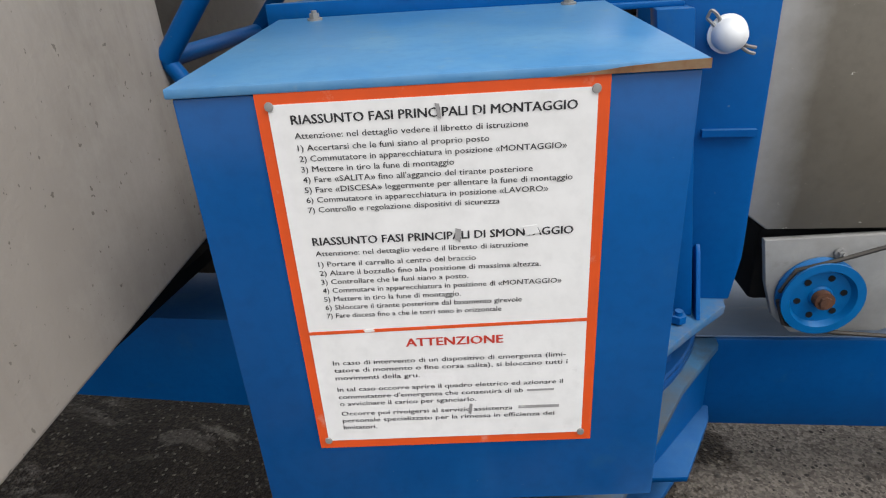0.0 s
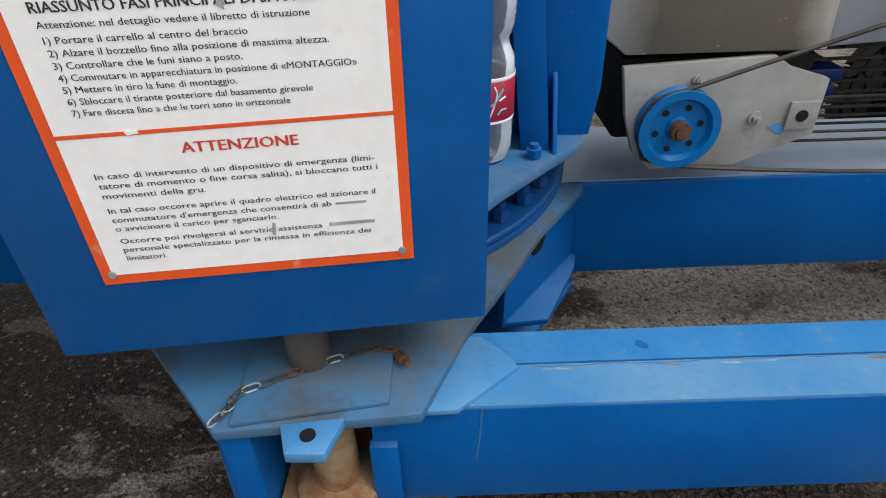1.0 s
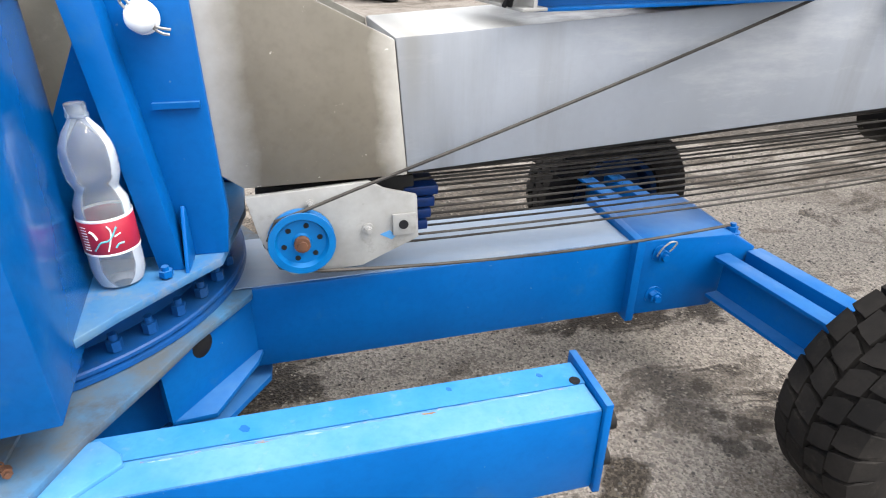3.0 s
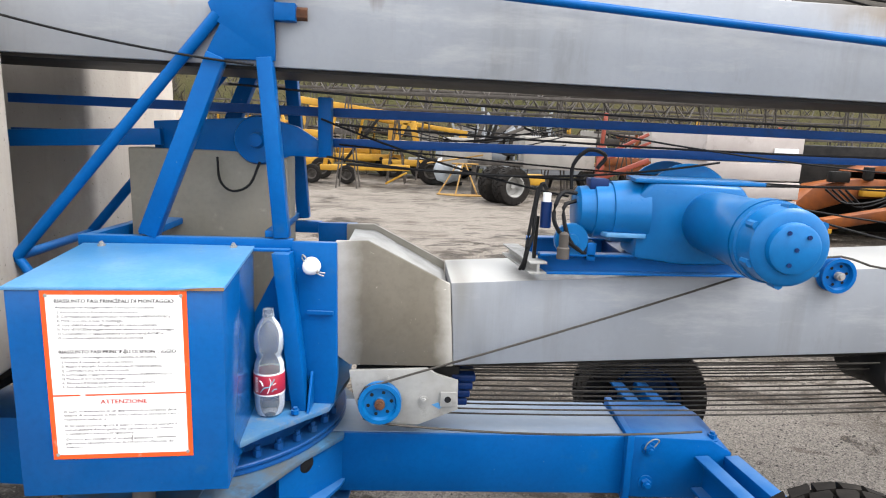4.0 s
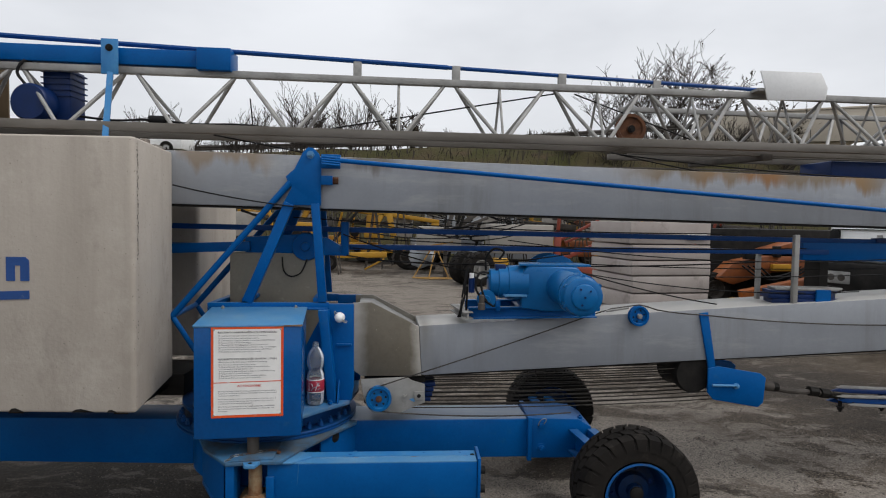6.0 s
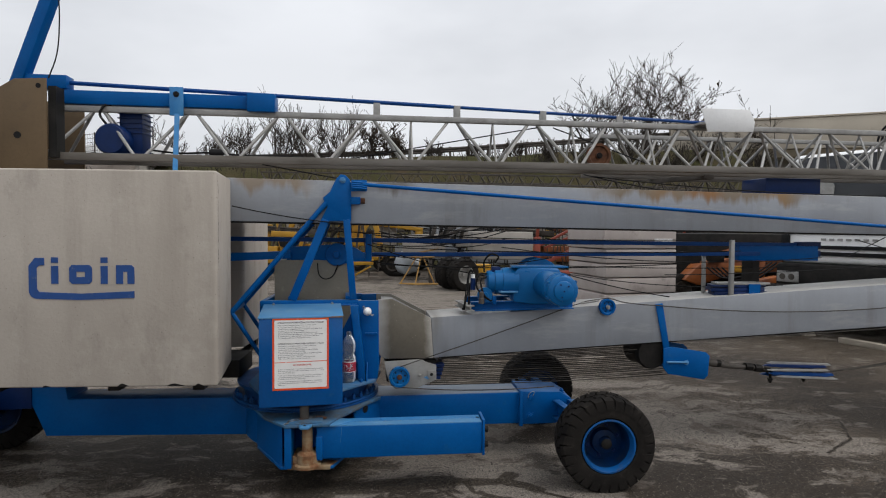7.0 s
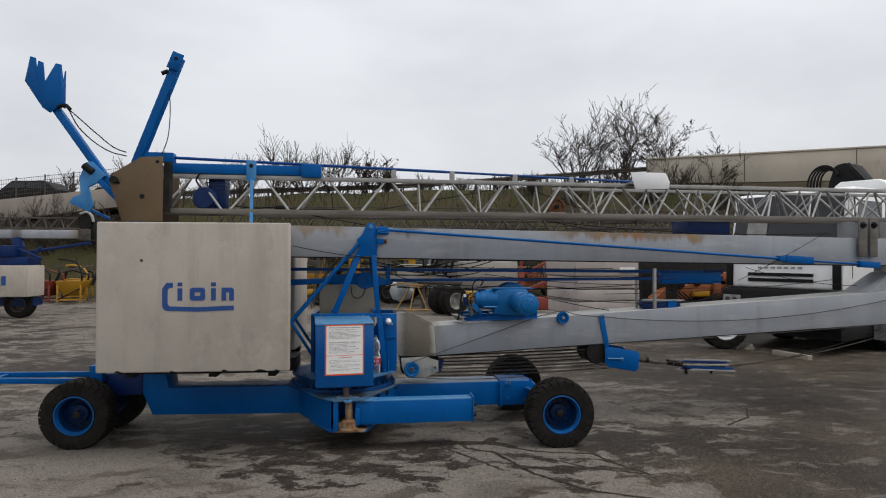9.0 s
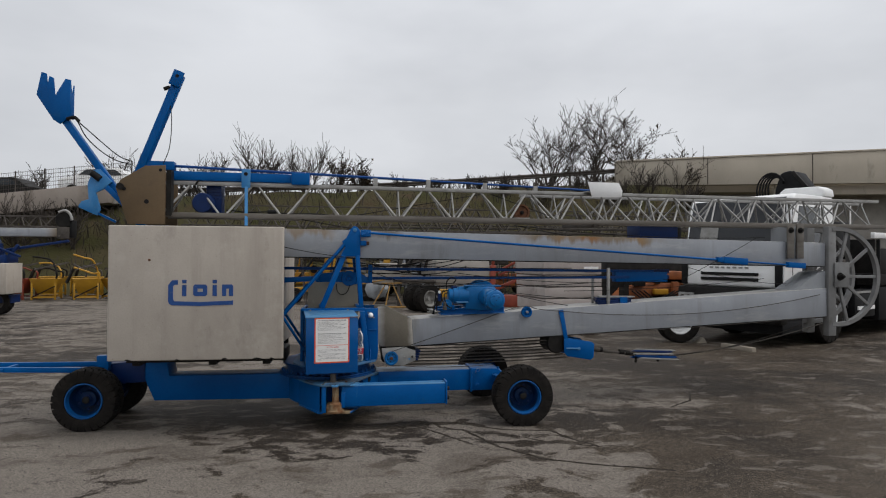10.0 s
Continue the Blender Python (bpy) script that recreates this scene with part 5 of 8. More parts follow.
def line_of_text(text, x, z, height, width, material, stroke=0.00016, name="text_line"):
    """One printed line, its left end at x, its middle at z, fitted to the width."""
    cu = bpy.data.curves.new("text", "FONT")
    cu.body = text
    cu.size = height * 1.42
    cu.resolution_u = 2
    ob = bpy.data.objects.new("text", cu)
    scene.collection.objects.link(ob)
    bpy.context.view_layer.update()
    me = bpy.data.meshes.new_from_object(ob.evaluated_get(bpy.context.evaluated_depsgraph_get()))
    bpy.data.objects.remove(ob)
    xs = [v.co.x for v in me.vertices]
    k = width / max(1e-6, max(xs) - min(xs)) if width else 1.0
    x_min = min(xs)
    o = ORIGIN[sign.name]
    for v in me.vertices:
        a, b = v.co.x, v.co.y
        v.co = Vector((x + (a - x_min) * k, YS - 0.0036, z + b - height / 2)) - o
    # a second impression beside the first thickens the strokes
    pts, faces = [v.co.copy() for v in me.vertices], [tuple(p.vertices) for p in me.polygons]
    both = bpy.data.meshes.new(name)
    both.from_pydata(pts + [p + Vector((stroke, -0.00003, 0.3 * stroke)) for p in pts], [], faces + [tuple(i + len(pts) for i in f) for f in faces])
    both.materials.append(material)
    bpy.data.meshes.remove(me)
    t = new(name, both)
    t.parent = sign
    return t


def text_bar(x0, x1, z, height, material=None):
    """Writing that cannot be read: a plain bar."""
    bm = B()
    box(bm, x0, x1, YS - 0.0036, YS - 0.0030, z - height / 2, z + height / 2)
    part("unreadable_text", bm, material or INK, sign)


X1 = -0.118
line_of_text("RIASSUNTO FASI PRINCIPALI DI MONTAGGIO", X1, 0.9505, 0.0078, 0.248, INK, 0.0006)
line_of_text("Attenzione: nel dettaglio vedere il libretto di istruzione", X1 + 0.001, 0.9370, 0.0052, 0.205, INK)
FIRST = ("1) Accertarsi che le funi siano al proprio posto", "2) Commutatore in apparecchiatura in posizione «MONTAGGIO»", "3) Mettere in tiro la fune di montaggio",
         "4) Fare «SALITA» fino all'aggancio del tirante posteriore", "5) Fare «DISCESA» leggermente per allentare la fune di montaggio",
         "6) Commutatore in apparecchiatura in posizione «LAVORO»", "7) Controllo e regolazione dispositivi di sicurezza")
for i, (s, w) in enumerate(zip(FIRST, (0.170, 0.238, 0.138, 0.208, 0.244, 0.222, 0.178))):
    line_of_text(s, X1 + 0.002, 0.9265 - 0.00935 * i, 0.0053, w, INK)
line_of_text("RIASSUNTO FASI PRINCIPALI DI SMONTAGGIO", X1 + 0.001, 0.8395, 0.0078, 0.247, INK, 0.0006)
line_of_text("Attenzione: nel dettaglio vedere il libretto di istruzione", X1 + 0.002, 0.8275, 0.0052, 0.204, INK)
SECOND = ("1) Portare il carrello al centro del braccio", "2) Alzare il bozzello fino alla posizione di massima altezza.", "3) Controllare che le funi siano a posto.",
          "4) Commutare in apparecchiatura in posizione di «MONTAGGIO»", "5) Mettere in tiro la fune di montaggio.", "6) Sbloccare il tirante posteriore dal basamento girevole",
          "7) Fare discesa fino a che le torri sono in orizzontale")
for i, (s, w) in enumerate(zip(SECOND, (0.150, 0.211, 0.142, 0.231, 0.134, 0.193, 0.173))):
    line_of_text(s, X1 + 0.003, 0.8165 - 0.00925 * i, 0.0053, w * 1.02, INK)
line_of_text("ATTENZIONE", -0.038, 0.7265, 0.0094, 0.100, INK_RED, 0.0009)
THIRD = (("In caso di intervento di un dispositivo di emergenza (limi-", 0.7055, 0.236), ("tatore di momento o fine corsa salita), si bloccano tutti i", 0.6965, 0.238),
         ("movimenti della gru.", 0.6870, 0.087), ("In tal caso occorre aprire il quadro elettrico ed azionare il", 0.6725, 0.234),
         ("commutatore d'emergenza che consentirà di ab", 0.6630, 0.193), ("o avvicinare il carico per sganciarlo.", 0.6540, 0.144),
         ("Occorre poi rivolgersi al servizio assistenza", 0.6410, 0.182), ("personale specializzato per la rimessa in efficienza dei", 0.6318, 0.226), ("limitatori.", 0.6225, 0.036))
for s, z, w in THIRD:
    line_of_text(s, X1 + 0.001, z, 0.0054, w * 1.035, INK)
text_bar(0.087, 0.116, 0.6625, 0.0022, INK_FADED)
text_bar(0.078, 0.122, 0.6412, 0.0034, INK_FADED)

# ---- bottle ----
bottle = thing("water_bottle", (0.242, 0.885, 0.542), "clear plastic water bottle with a red label, standing on the turntable", "bottle")
bx, by, bz = 0.242, 0.885, 0.5425
bm = B()
lathe(bm, [(0.0, 0.012), (0.020, 0.006), (0.030, 0.001), (0.036, 0.004), (0.041, 0.020), (0.042, 0.040), (0.042, 0.062), (0.0425, 0.066), (0.0425, 0.128), (0.042, 0.132), (0.041, 0.150),
           (0.034, 0.166), (0.032, 0.174), (0.036, 0.184), (0.0395, 0.196), (0.0388, 0.201), (0.0408, 0.206), (0.0395, 0.212), (0.0410, 0.218), (0.0395, 0.224), (0.0402, 0.230), (0.037, 0.246), (0.028, 0.266), (0.018, 0.280), (0.0135, 0.287), (0.0130, 0.300)], (bx, by, bz), (0, 0, 1), 32)
bmesh.ops.recalc_face_normals(bm, faces=bm.faces)
bmesh.ops.solidify(bm, geom=bm.faces[:], thickness=0.0007)
part("body", bm, PLASTIC, bottle)
bm = B()
lathe(bm, [(0.0, 0.308), (0.0145, 0.308), (0.0150, 0.306), (0.0150, 0.294), (0.0165, 0.292), (0.0165, 0.288), (0.012, 0.287)], (bx, by, bz), (0, 0, 1), 24)
part("cap", bm, glassy("milky_cap", (0.55, 0.62, 0.68), 0.15, 0.85), bottle)
LABEL_RED = surface("bottle_label_red", (0.36, 0.018, 0.04), (0.32, 0.014, 0.035), 0.35, scale=20, grain=60, bump=0.02)
LABEL_TEAL = surface("bottle_label_teal", (0.10, 0.38, 0.42), (0.2, 0.5, 0.5), 0.35, scale=20, grain=60, bump=0.0)
for z0, z1, m, nm in ((0.070, 0.126, LABEL_RED, "label"), (0.066, 0.0702, WHITE, "label_band"), (0.1258, 0.131, WHITE, "label_band")):
    bm = B()
    lathe(bm, [(0.0428, z0), (0.0432, z0 + 0.0005), (0.0432, z1 - 0.0005), (0.0428, z1)], (bx, by, bz), (0, 0, 1), 40)
    part(nm, bm, m, bottle, "red printed label" if nm == "label" else "")
for pts, r, m in (([(-0.020, 0.078), (-0.008, 0.092), (0.006, 0.096), (0.020, 0.116)], 0.0016, LABEL_TEAL), ([(0.0, 0.076), (0.006, 0.092), (0.010, 0.110), (0.006, 0.120)], 0.0013, WHITE),
                  ([(-0.012, 0.098), (-0.016, 0.108), (-0.022, 0.112)], 0.0022, WHITE), ([(0.012, 0.080), (0.018, 0.086), (0.026, 0.086)], 0.0015, LABEL_TEAL), ([(0.014, 0.100), (0.024, 0.104)], 0.0013, WHITE)):
    bm = B()
    ang0 = -math.pi / 2 + 0.15
    tube(bm, [(bx + 0.0434 * math.cos(ang0 + u / 0.0434), by + 0.0434 * math.sin(ang0 + u / 0.0434), bz + z) for u, z in pts], r, 5)
    part("label_stroke", bm, m, bottle)
for k in range(9):
    bm = B()
    a = -math.pi / 2 - 0.62
    tube(bm, [(bx + 0.0434 * math.cos(a + s), by + 0.0434 * math.sin(a + s), bz + 0.118 - 0.005 * k) for s in np.linspace(-0.14, 0.14, 5)], 0.0007, 4)
    part("label_stroke", bm, WHITE, bottle)

# ---- chain on the hub plate ----
chain = thing("safety_chain", (0.0, 0.63, 0.408), "thin galvanised chain lying slack across the hub plate", "chain")
random.seed(7)
run = [(-0.066, 0.498), (-0.056, 0.516), (-0.047, 0.532), (-0.012, 0.551), (0.030, 0.573), (0.066, 0.590), (0.103, 0.605), (0.128, 0.600)]
count = 19
for k in range(count):
    f = k / (count - 1) * (len(run) - 1)
    i = min(int(f), len(run) - 2)
    x, y = [run[i][c] + (run[i + 1][c] - run[i][c]) * (f - i) for c in (0, 1)]
    a = math.atan2(run[i + 1][1] - run[i][1], run[i + 1][0] - run[i][0])
    bm = B()
    loop = [(0.0078 * math.cos(t) + 0.0030 * (1 if math.cos(t) > 0 else -1), 0.0042 * math.sin(t)) for t in np.linspace(0, 2 * math.pi, 11)]
    tilt = 0.25 if k % 2 else 1.25
    z = (0.4200 if -0.052 < x < 0.124 else 0.4130)
    tube(bm, [(x + u * math.cos(a) - v * math.sin(a) * math.cos(tilt), y + u * math.sin(a) + v * math.cos(a) * math.cos(tilt), z + v * math.sin(tilt)) for u, v in loop], 0.0012, 5)
    part("chain_link", bm, RUST if k in (9, 10, 15, 17, 18) else (ROPE if k % 3 else GALV), chain)

# ---- head sheave under the tower foot ----
sheave = thing("rope_sheave", (0.6, 0.985, 0.0), "pale worn side plate with a blue grooved rope pulley", "pulley", turn=TURN, local=True)
OUT = [(-0.146, 0.645), (0.085, 0.655), (0.115, 0.636), (0.180, 0.616), (0.182, 0.524), (0.062, 0.474), (-0.078, 0.472), (-0.112, 0.505), (-0.132, 0.565)]
for v0, v1 in ((-0.010, 0.004), (0.28, 0.294)):
    bm = B()
    prism(bm, OUT, v0, v1)
    part("side_plate", bm, PALE_PLATE, sheave, "chipped pale grey side plate", soft=0.0015)


def pulley_part(parent, u, v, z, r, depth, material, core, holes=6, name="pulley"):
    bm = B()
    lathe(bm, [(0.0, depth * 0.25), (r * 0.26, depth * 0.25), (r * 0.30, 0.1 * depth), (r * 0.72, 0.1 * depth), (r * 0.80, depth * 0.5), (r, depth * 0.5), (r, depth * 0.34), (r * 0.86, 0.08 * depth),
               (r * 0.86, -0.08 * depth), (r, -depth * 0.34), (r, -depth * 0.5), (0.0, -depth * 0.5)], (u, v, z), (0, -1, 0), 36)
    p = part(name, bm, material, parent)
    for k in range(holes):
        a = 2 * math.pi * (k + 0.2) / holes
        bm = B()
        c = Vector((u + r * 0.55 * math.cos(a), v - depth * 0.1, z + r * 0.55 * math.sin(a)))
        rod(bm, c + Vector((0, 0.002, 0)), c - Vector((0, 0.0012, 0)), r * 0.085, 10)
        part("hole", bm, BLACK, p)
    bm = B()
    rod(bm, (u, v + depth * 0.4, z), (u, v - depth * 0.75, z), r * 0.24, 14)
    rod(bm, (u, v - depth * 0.7, z), (u, v - depth * 0.95, z), r * 0.15, 8)
    part("axle", bm, core, p)
    return p


pulley_part(sheave, -0.053, -0.026, 0.552, 0.064, 0.026, BLUE_MOTOR, RUST)
bm = B()
box(bm, 0.128, 0.176, -0.016, -0.010, 0.536, 0.582)
part("hole_plate", bm, PALE_PLATE, sheave, soft=0.001)
bm = B()
rod(bm, (0.150, -0.0155, 0.559), (0.150, -0.0172, 0.559), 0.010, 16)
part("pin_hole", bm, BLACK, sheave)
bm = B()
hexbolt(bm, (0.078, -0.010, 0.556), (0, -1, 0), 0.008, 0.007)
part("bolt", bm, PALE_PLATE, sheave)
bm = B()
prism(bm, [(0.102, 0.540), (0.122, 0.547), (0.134, 0.534), (0.126, 0.526)], -0.0112, -0.0098)
part("paint_smear", bm, BLUE_PALE, sheave, "smear of blue paint")
bm = B()
hexbolt(bm, (-0.030, -0.012, 0.622), (0, -1, 0.2), 0.006, 0.008)
part("keeper", bm, GALV, sheave)
bm = B()
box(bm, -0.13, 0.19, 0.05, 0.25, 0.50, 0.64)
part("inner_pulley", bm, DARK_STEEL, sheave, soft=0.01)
for k in range(4):
    bm = B()
    box(bm, 0.165, 0.240 - 0.008 * k, 0.045, 0.26, 0.590 - 0.026 * k, 0.612 - 0.026 * k)
    part("guide_block", bm, BLUE_DARK, sheave, soft=0.004)

# ---- hoist ropes below the base section ----
hoist = thing("hoist_rope", (0.6, 0.985, 0.0), "greasy steel hoist rope reeved many times between two pulley blocks", "wire rope", turn=TURN, local=True)
random.seed(21)
for i in range(18):
    f = i / 17
    bm = B()
    v0 = v1 = 0.03 + 0.24 * ((i * 7) % 18) / 17
    z0, z1 = 0.652 - 0.195 * f + random.uniform(-0.002, 0.002), 0.686 - 0.205 * f + random.uniform(-0.002, 0.002)
    tube(bm, sag((0.08, v0, z0), (1.80, v1, z1), 0.006 + 0.010 * f, 8), 0.0030, 5)
    part("rope_fall", bm, ROPE, hoist)
bm = B()
tube(bm, [(-0.116, -0.026, 0.545), (-0.10, -0.026, 0.50), (-0.055, -0.026, 0.487)] + sag((-0.02, -0.026, 0.482), (0.95, -0.02, 0.462), 0.020, 8), 0.0036, 6)
part("rope_tail", bm, ROPE, hoist)
bm = B()
tube(bm, [(-0.116, -0.027, 0.560), (-0.097, -0.027, 0.600), (-0.040, -0.03, 0.618)] + sag((0.05, -0.03, 0.648), (1.05, -0.03, 0.982), 0.006, 10) + [(1.15, -0.03, 1.012), (1.26, -0.03, 1.028), (1.30, -0.03, 1.032)]
     + [(1.34, -0.03, 1.024)] + sag((1.40, -0.025, 1.005), (1.66, -0.02, 0.978), 0.004, 5), 0.0036, 6)
part("rope_lead", bm, ROPE, hoist)
bm = B()
tube(bm, sag((1.66, -0.02, 0.978), (4.72, -0.015, 1.12), 0.115, 20), 0.0036, 5)
part("rope_slack", bm, ROPE, hoist)
bm = B()
tube(bm, sag((1.80, -0.012, 0.735), (4.74, -0.010, 0.872), 0.012, 10), 0.003, 5)
part("rope_edge", bm, ROPE, hoist)

# small guide pulley on the boom's flank
guide = thing("guide_pulley", (0.6, 0.985, 0.0), "small blue guide pulley bolted to the grey boom", "pulley", turn=TURN, local=True)
pulley_part(guide, 1.298, -0.026, 0.974, 0.053, 0.03, BLUE, GALV, 6)
bm = B()
rod(bm, (1.298, 0.0, 0.974), (1.298, -0.012, 0.974), 0.03, 16)
part("boss", bm, GREY_STEEL, guide)
bm = B()
rod(bm, (1.12, -0.03, 1.0), (1.24, -0.03, 1.018), 0.007, 8)
part("keeper_rod", bm, GALV, guide)

# ---- lower pulley block with its hanger ----
block2 = thing("pulley_block", (0.6, 0.985, 0.0), "blue steel pulley block hung on a flat bar from the boom", "pulley block", turn=TURN, local=True)
bm = B()
prism(bm, [(1.642, 0.985), (1.690, 0.992), (1.745, 0.690), (1.71, 0.66)], -0.014, -0.002)
part("hanger_bar", bm, BLUE, block2, soft=0.0015)
for v0, v1 in ((-0.020, -0.008), (0.26, 0.272)):
    bm = B()
    prism(bm, [(1.700, 0.690), (1.76, 0.700), (2.00, 0.660), (2.03, 0.635), (2.02, 0.50), (1.99, 0.475), (1.735, 0.520), (1.700, 0.56)], v0, v1)
    part("cheek_plate", bm, BLUE, block2, soft=0.003)
bm = B()
rod(bm, (1.72, -0.030, 0.602), (1.87, -0.030, 0.596), 0.007, 8)
hexbolt(bm, (1.86, -0.020, 0.594), (0, -1, 0), 0.011, 0.012)
part("cotter_bar", bm, BLUE_PALE, block2)
bm = B()
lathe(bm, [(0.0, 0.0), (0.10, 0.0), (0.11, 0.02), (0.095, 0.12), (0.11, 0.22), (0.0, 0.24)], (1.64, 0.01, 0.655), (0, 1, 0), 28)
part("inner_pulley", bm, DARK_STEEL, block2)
rig = thing("rigging_hook", (0.6, 0.985, 0.0), "rusty turnbuckle rod and bundled navy-grey hook block, hung slack", "hook block", turn=TURN, local=True)
bm = B()
tube(bm, [(2.02, 0.06, 0.580), (2.06, 0.06, 0.575), (2.12, 0.062, 0.565)], 0.028, 10)
tube(bm, [(2.10, 0.06, 0.568), (2.22, 0.062, 0.540), (2.34, 0.066, 0.532), (2.46, 0.068, 0.520)], 0.015, 8)
part("turnbuckle", bm, OLD_GALV, rig)
for k, (u, z) in enumerate(((2.13, 0.564), (2.37, 0.534), (2.44, 0.522))):
    bm = B()
    tube(bm, [(u - 0.025, 0.066, z + 0.003), (u + 0.025, 0.067, z - 0.003)], 0.027, 9)
    part("collar", bm, DARK_STEEL, rig)
# narrow cheek bars, bundled askew, with rope turns between them
for k, (u0, u1, v, dz, tilt, hw, m) in enumerate(((2.48, 2.95, -0.055, 0.020, 2.0, 0.007, GALV), (2.50, 3.00, -0.042, -0.008, 3.4, 0.012, BLUE_NAVY), (2.47, 2.96, -0.020, 0.040, 2.6, 0.010, BLUE_DARK),
                                                 (2.52, 3.01, 0.000, 0.054, 3.2, 0.008, GALV), (2.49, 2.93, 0.030, -0.030, 3.0, 0.012, BLUE_NAVY), (2.55, 3.02, -0.060, -0.028, 3.8, 0.006, GALV))):
    bm = B()
    prism(bm, [(u0, -0.3 * hw), (u0 + 0.05, -hw), (u1 - 0.06, -hw), (u1, -0.3 * hw), (u1 - 0.02, hw), (u0 + 0.04, hw)], -0.012, 0.012)
    bmesh.ops.transform(bm, matrix=pose(0.0, 0.07 + v, 0.492 + dz + math.sin(math.radians(tilt)) * 2.72, 0, tilt, 0), verts=bm.verts)
    part("cheek_bar", bm, m, rig, soft=0.001)
for u, r in ((2.58, 0.052), (2.82, 0.046)):
    bm = B()
    lathe(bm, [(0.0, -0.024), (r, -0.024), (r + 0.004, -0.018), (r - 0.012, -0.008), (r - 0.012, 0.008), (r + 0.004, 0.018), (r, 0.024), (0.0, 0.024)], (u, 0.07, 0.495 - 0.049 * (u - 2.72)), (0.05, 0, 1), 20)
    part("sheave", bm, DARK_STEEL, rig)
for k in range(4):
    bm = B()
    z = 0.525 - 0.014 * k
    tube(bm, sag((2.47, 0.03 + 0.02 * k, z + 0.012), (2.90 + 0.02 * k, 0.02 + 0.025 * k, z - 0.02), 0.012 * (k % 3) + 0.004, 8), 0.006, 5)
    part("rope_turn", bm, ROPE, rig)
for u in (2.535, 2.79):
    bm = B()
    hexbolt(bm, (u, 0.06, 0.448), (0, 0, -1), 0.014, 0.016)
    rod(bm, (u, 0.06, 0.446), (u, 0.06, 0.52), 0.010, 10)
    part("pin", bm, DARK_STEEL, rig)
bm = B()
tube(bm, sag((2.95, 0.04, 0.49), (4.80, 0.02, 0.80), 0.05, 10), 0.005, 5)
part("rope_leg", bm, ROPE, rig)
bm = B()
tube(bm, sag((2.95, 0.10, 0.47), (4.80, 0.25, 0.78), 0.06, 10), 0.005, 5)
part("rope_leg", bm, ROPE, rig)

# ---- winch on the boom ----
winch = thing("hoist_winch", (1.35, 1.10, 0.95), "glossy blue electric hoist winch with gearbox and flanged motor", "winch")
MX, MZ = 1.478, 1.128
bm = B()
lathe(bm, [(0.0, 0.345), (0.078, 0.345), (0.080, 0.33), (0.086, 0.32), (0.089, 0.10), (0.089, 0.04), (0.098, 0.036), (0.098, 0.0), (0.0, 0.0)], (MX, 0.565 + 0.10, MZ), (0, 1, 0), 40)
motor = part("motor", bm, BLUE_MOTOR, winch)
bm = B()
lathe(bm, [(0.0, 0.0), (0.050, 0.0), (0.056, 0.004), (0.058, 0.018), (0.078, 0.020), (0.087, 0.028), (0.090, 0.085), (0.096, 0.087), (0.096, 0.105), (0.0, 0.105)], (MX, 0.556, MZ), (0, 1, 0), 40)
cover = part("end_cover", bm, BLUE_MOTOR, motor)
for k in range(6):
    a = k * math.pi / 3 + 0.3
    bm = B()
    hexbolt(bm, (MX + 0.0885 * math.cos(a), 0.660, MZ + 0.0885 * math.sin(a)), (0, -1, 0), 0.007, 0.010, False)
    part("flange_bolt", bm, BLUE_MOTOR, motor)
for dx, dz in ((0.0, 0.0), (0.024, 0.028), (-0.020, 0.036), (-0.012, -0.034)):
    bm = B()
    rod(bm, (MX + dx, 0.557, MZ + dz), (MX + dx, 0.553, MZ + dz), 0.005, 8)
    part("screw", bm, BLUE_DARK, motor)
for a in (0.6, 1.6, 2.6, 3.6, 4.6, 5.6):
    bm = B()
    c = Vector((MX + 0.087 * math.cos(a), 0.60, MZ + 0.087 * math.sin(a)))
    rod(bm, c - Vector((0, 0.012, 0)), c + Vector((0, 0.022, 0)), 0.010, 8)
    part("clamp_lug", bm, BLUE_MOTOR, motor)
bm = B()
prism(bm, [(1.265, 1.015), (1.40, 1.0), (1.56, 1.005), (1.60, 1.06), (1.60, 1.17), (1.55, 1.232), (1.30, 1.240), (1.265, 1.20)], 0.975, 1.13)
part("gearbox", bm, BLUE_MOTOR, winch, soft=0.014)
bm = B()
prism(bm, [(1.25, 0.972), (1.62, 0.985), (1.60, 1.14), (1.27, 1.14)], 1.232, 1.243, "z")
part("gearbox_flange", bm, BLUE_MOTOR, winch, soft=0.002)
bm = B()
lathe(bm, [(0.0, 0.0), (0.056, 0.0), (0.070, 0.010), (0.074, 0.05), (0.081, 0.052), (0.083, 0.10), (0.088, 0.102), (0.096, 0.20), (0.0, 0.20)], (1.10, 1.055, 1.140), (1, 0, 0), 32)
part("brake_motor", bm, BLUE_MOTOR, winch)
bm = B()
prism(bm, [(1.18, 0.965), (1.29, 0.965), (1.30, 1.0), (1.17, 1.0)], 1.075, 1.087, "z")
part("rib_shelf", bm, BLUE_PALE, winch, soft=0.002)
bm = B()
box(bm, 1.135, 1.19, 1.02, 1.08, 1.20, 1.235)
part("terminal_box", bm, BLUE_DARK, winch, soft=0.004)
for yy in (1.15, 1.345):
    bm = B()
    lathe(bm, [(0.0, 0.0), (0.138, 0.0), (0.142, 0.004), (0.142, 0.010), (0.138, 0.014), (0.0, 0.014)], (1.47, yy, 1.142), (0, 1, 0), 44)
    part("drum_flange", bm, BLUE_MOTOR, winch)
bm = B()
prof = []
for k in range(19):
    prof += [(0.100, 1.164 + 0.0098 * k), (0.104, 1.169 + 0.0098 * k)]
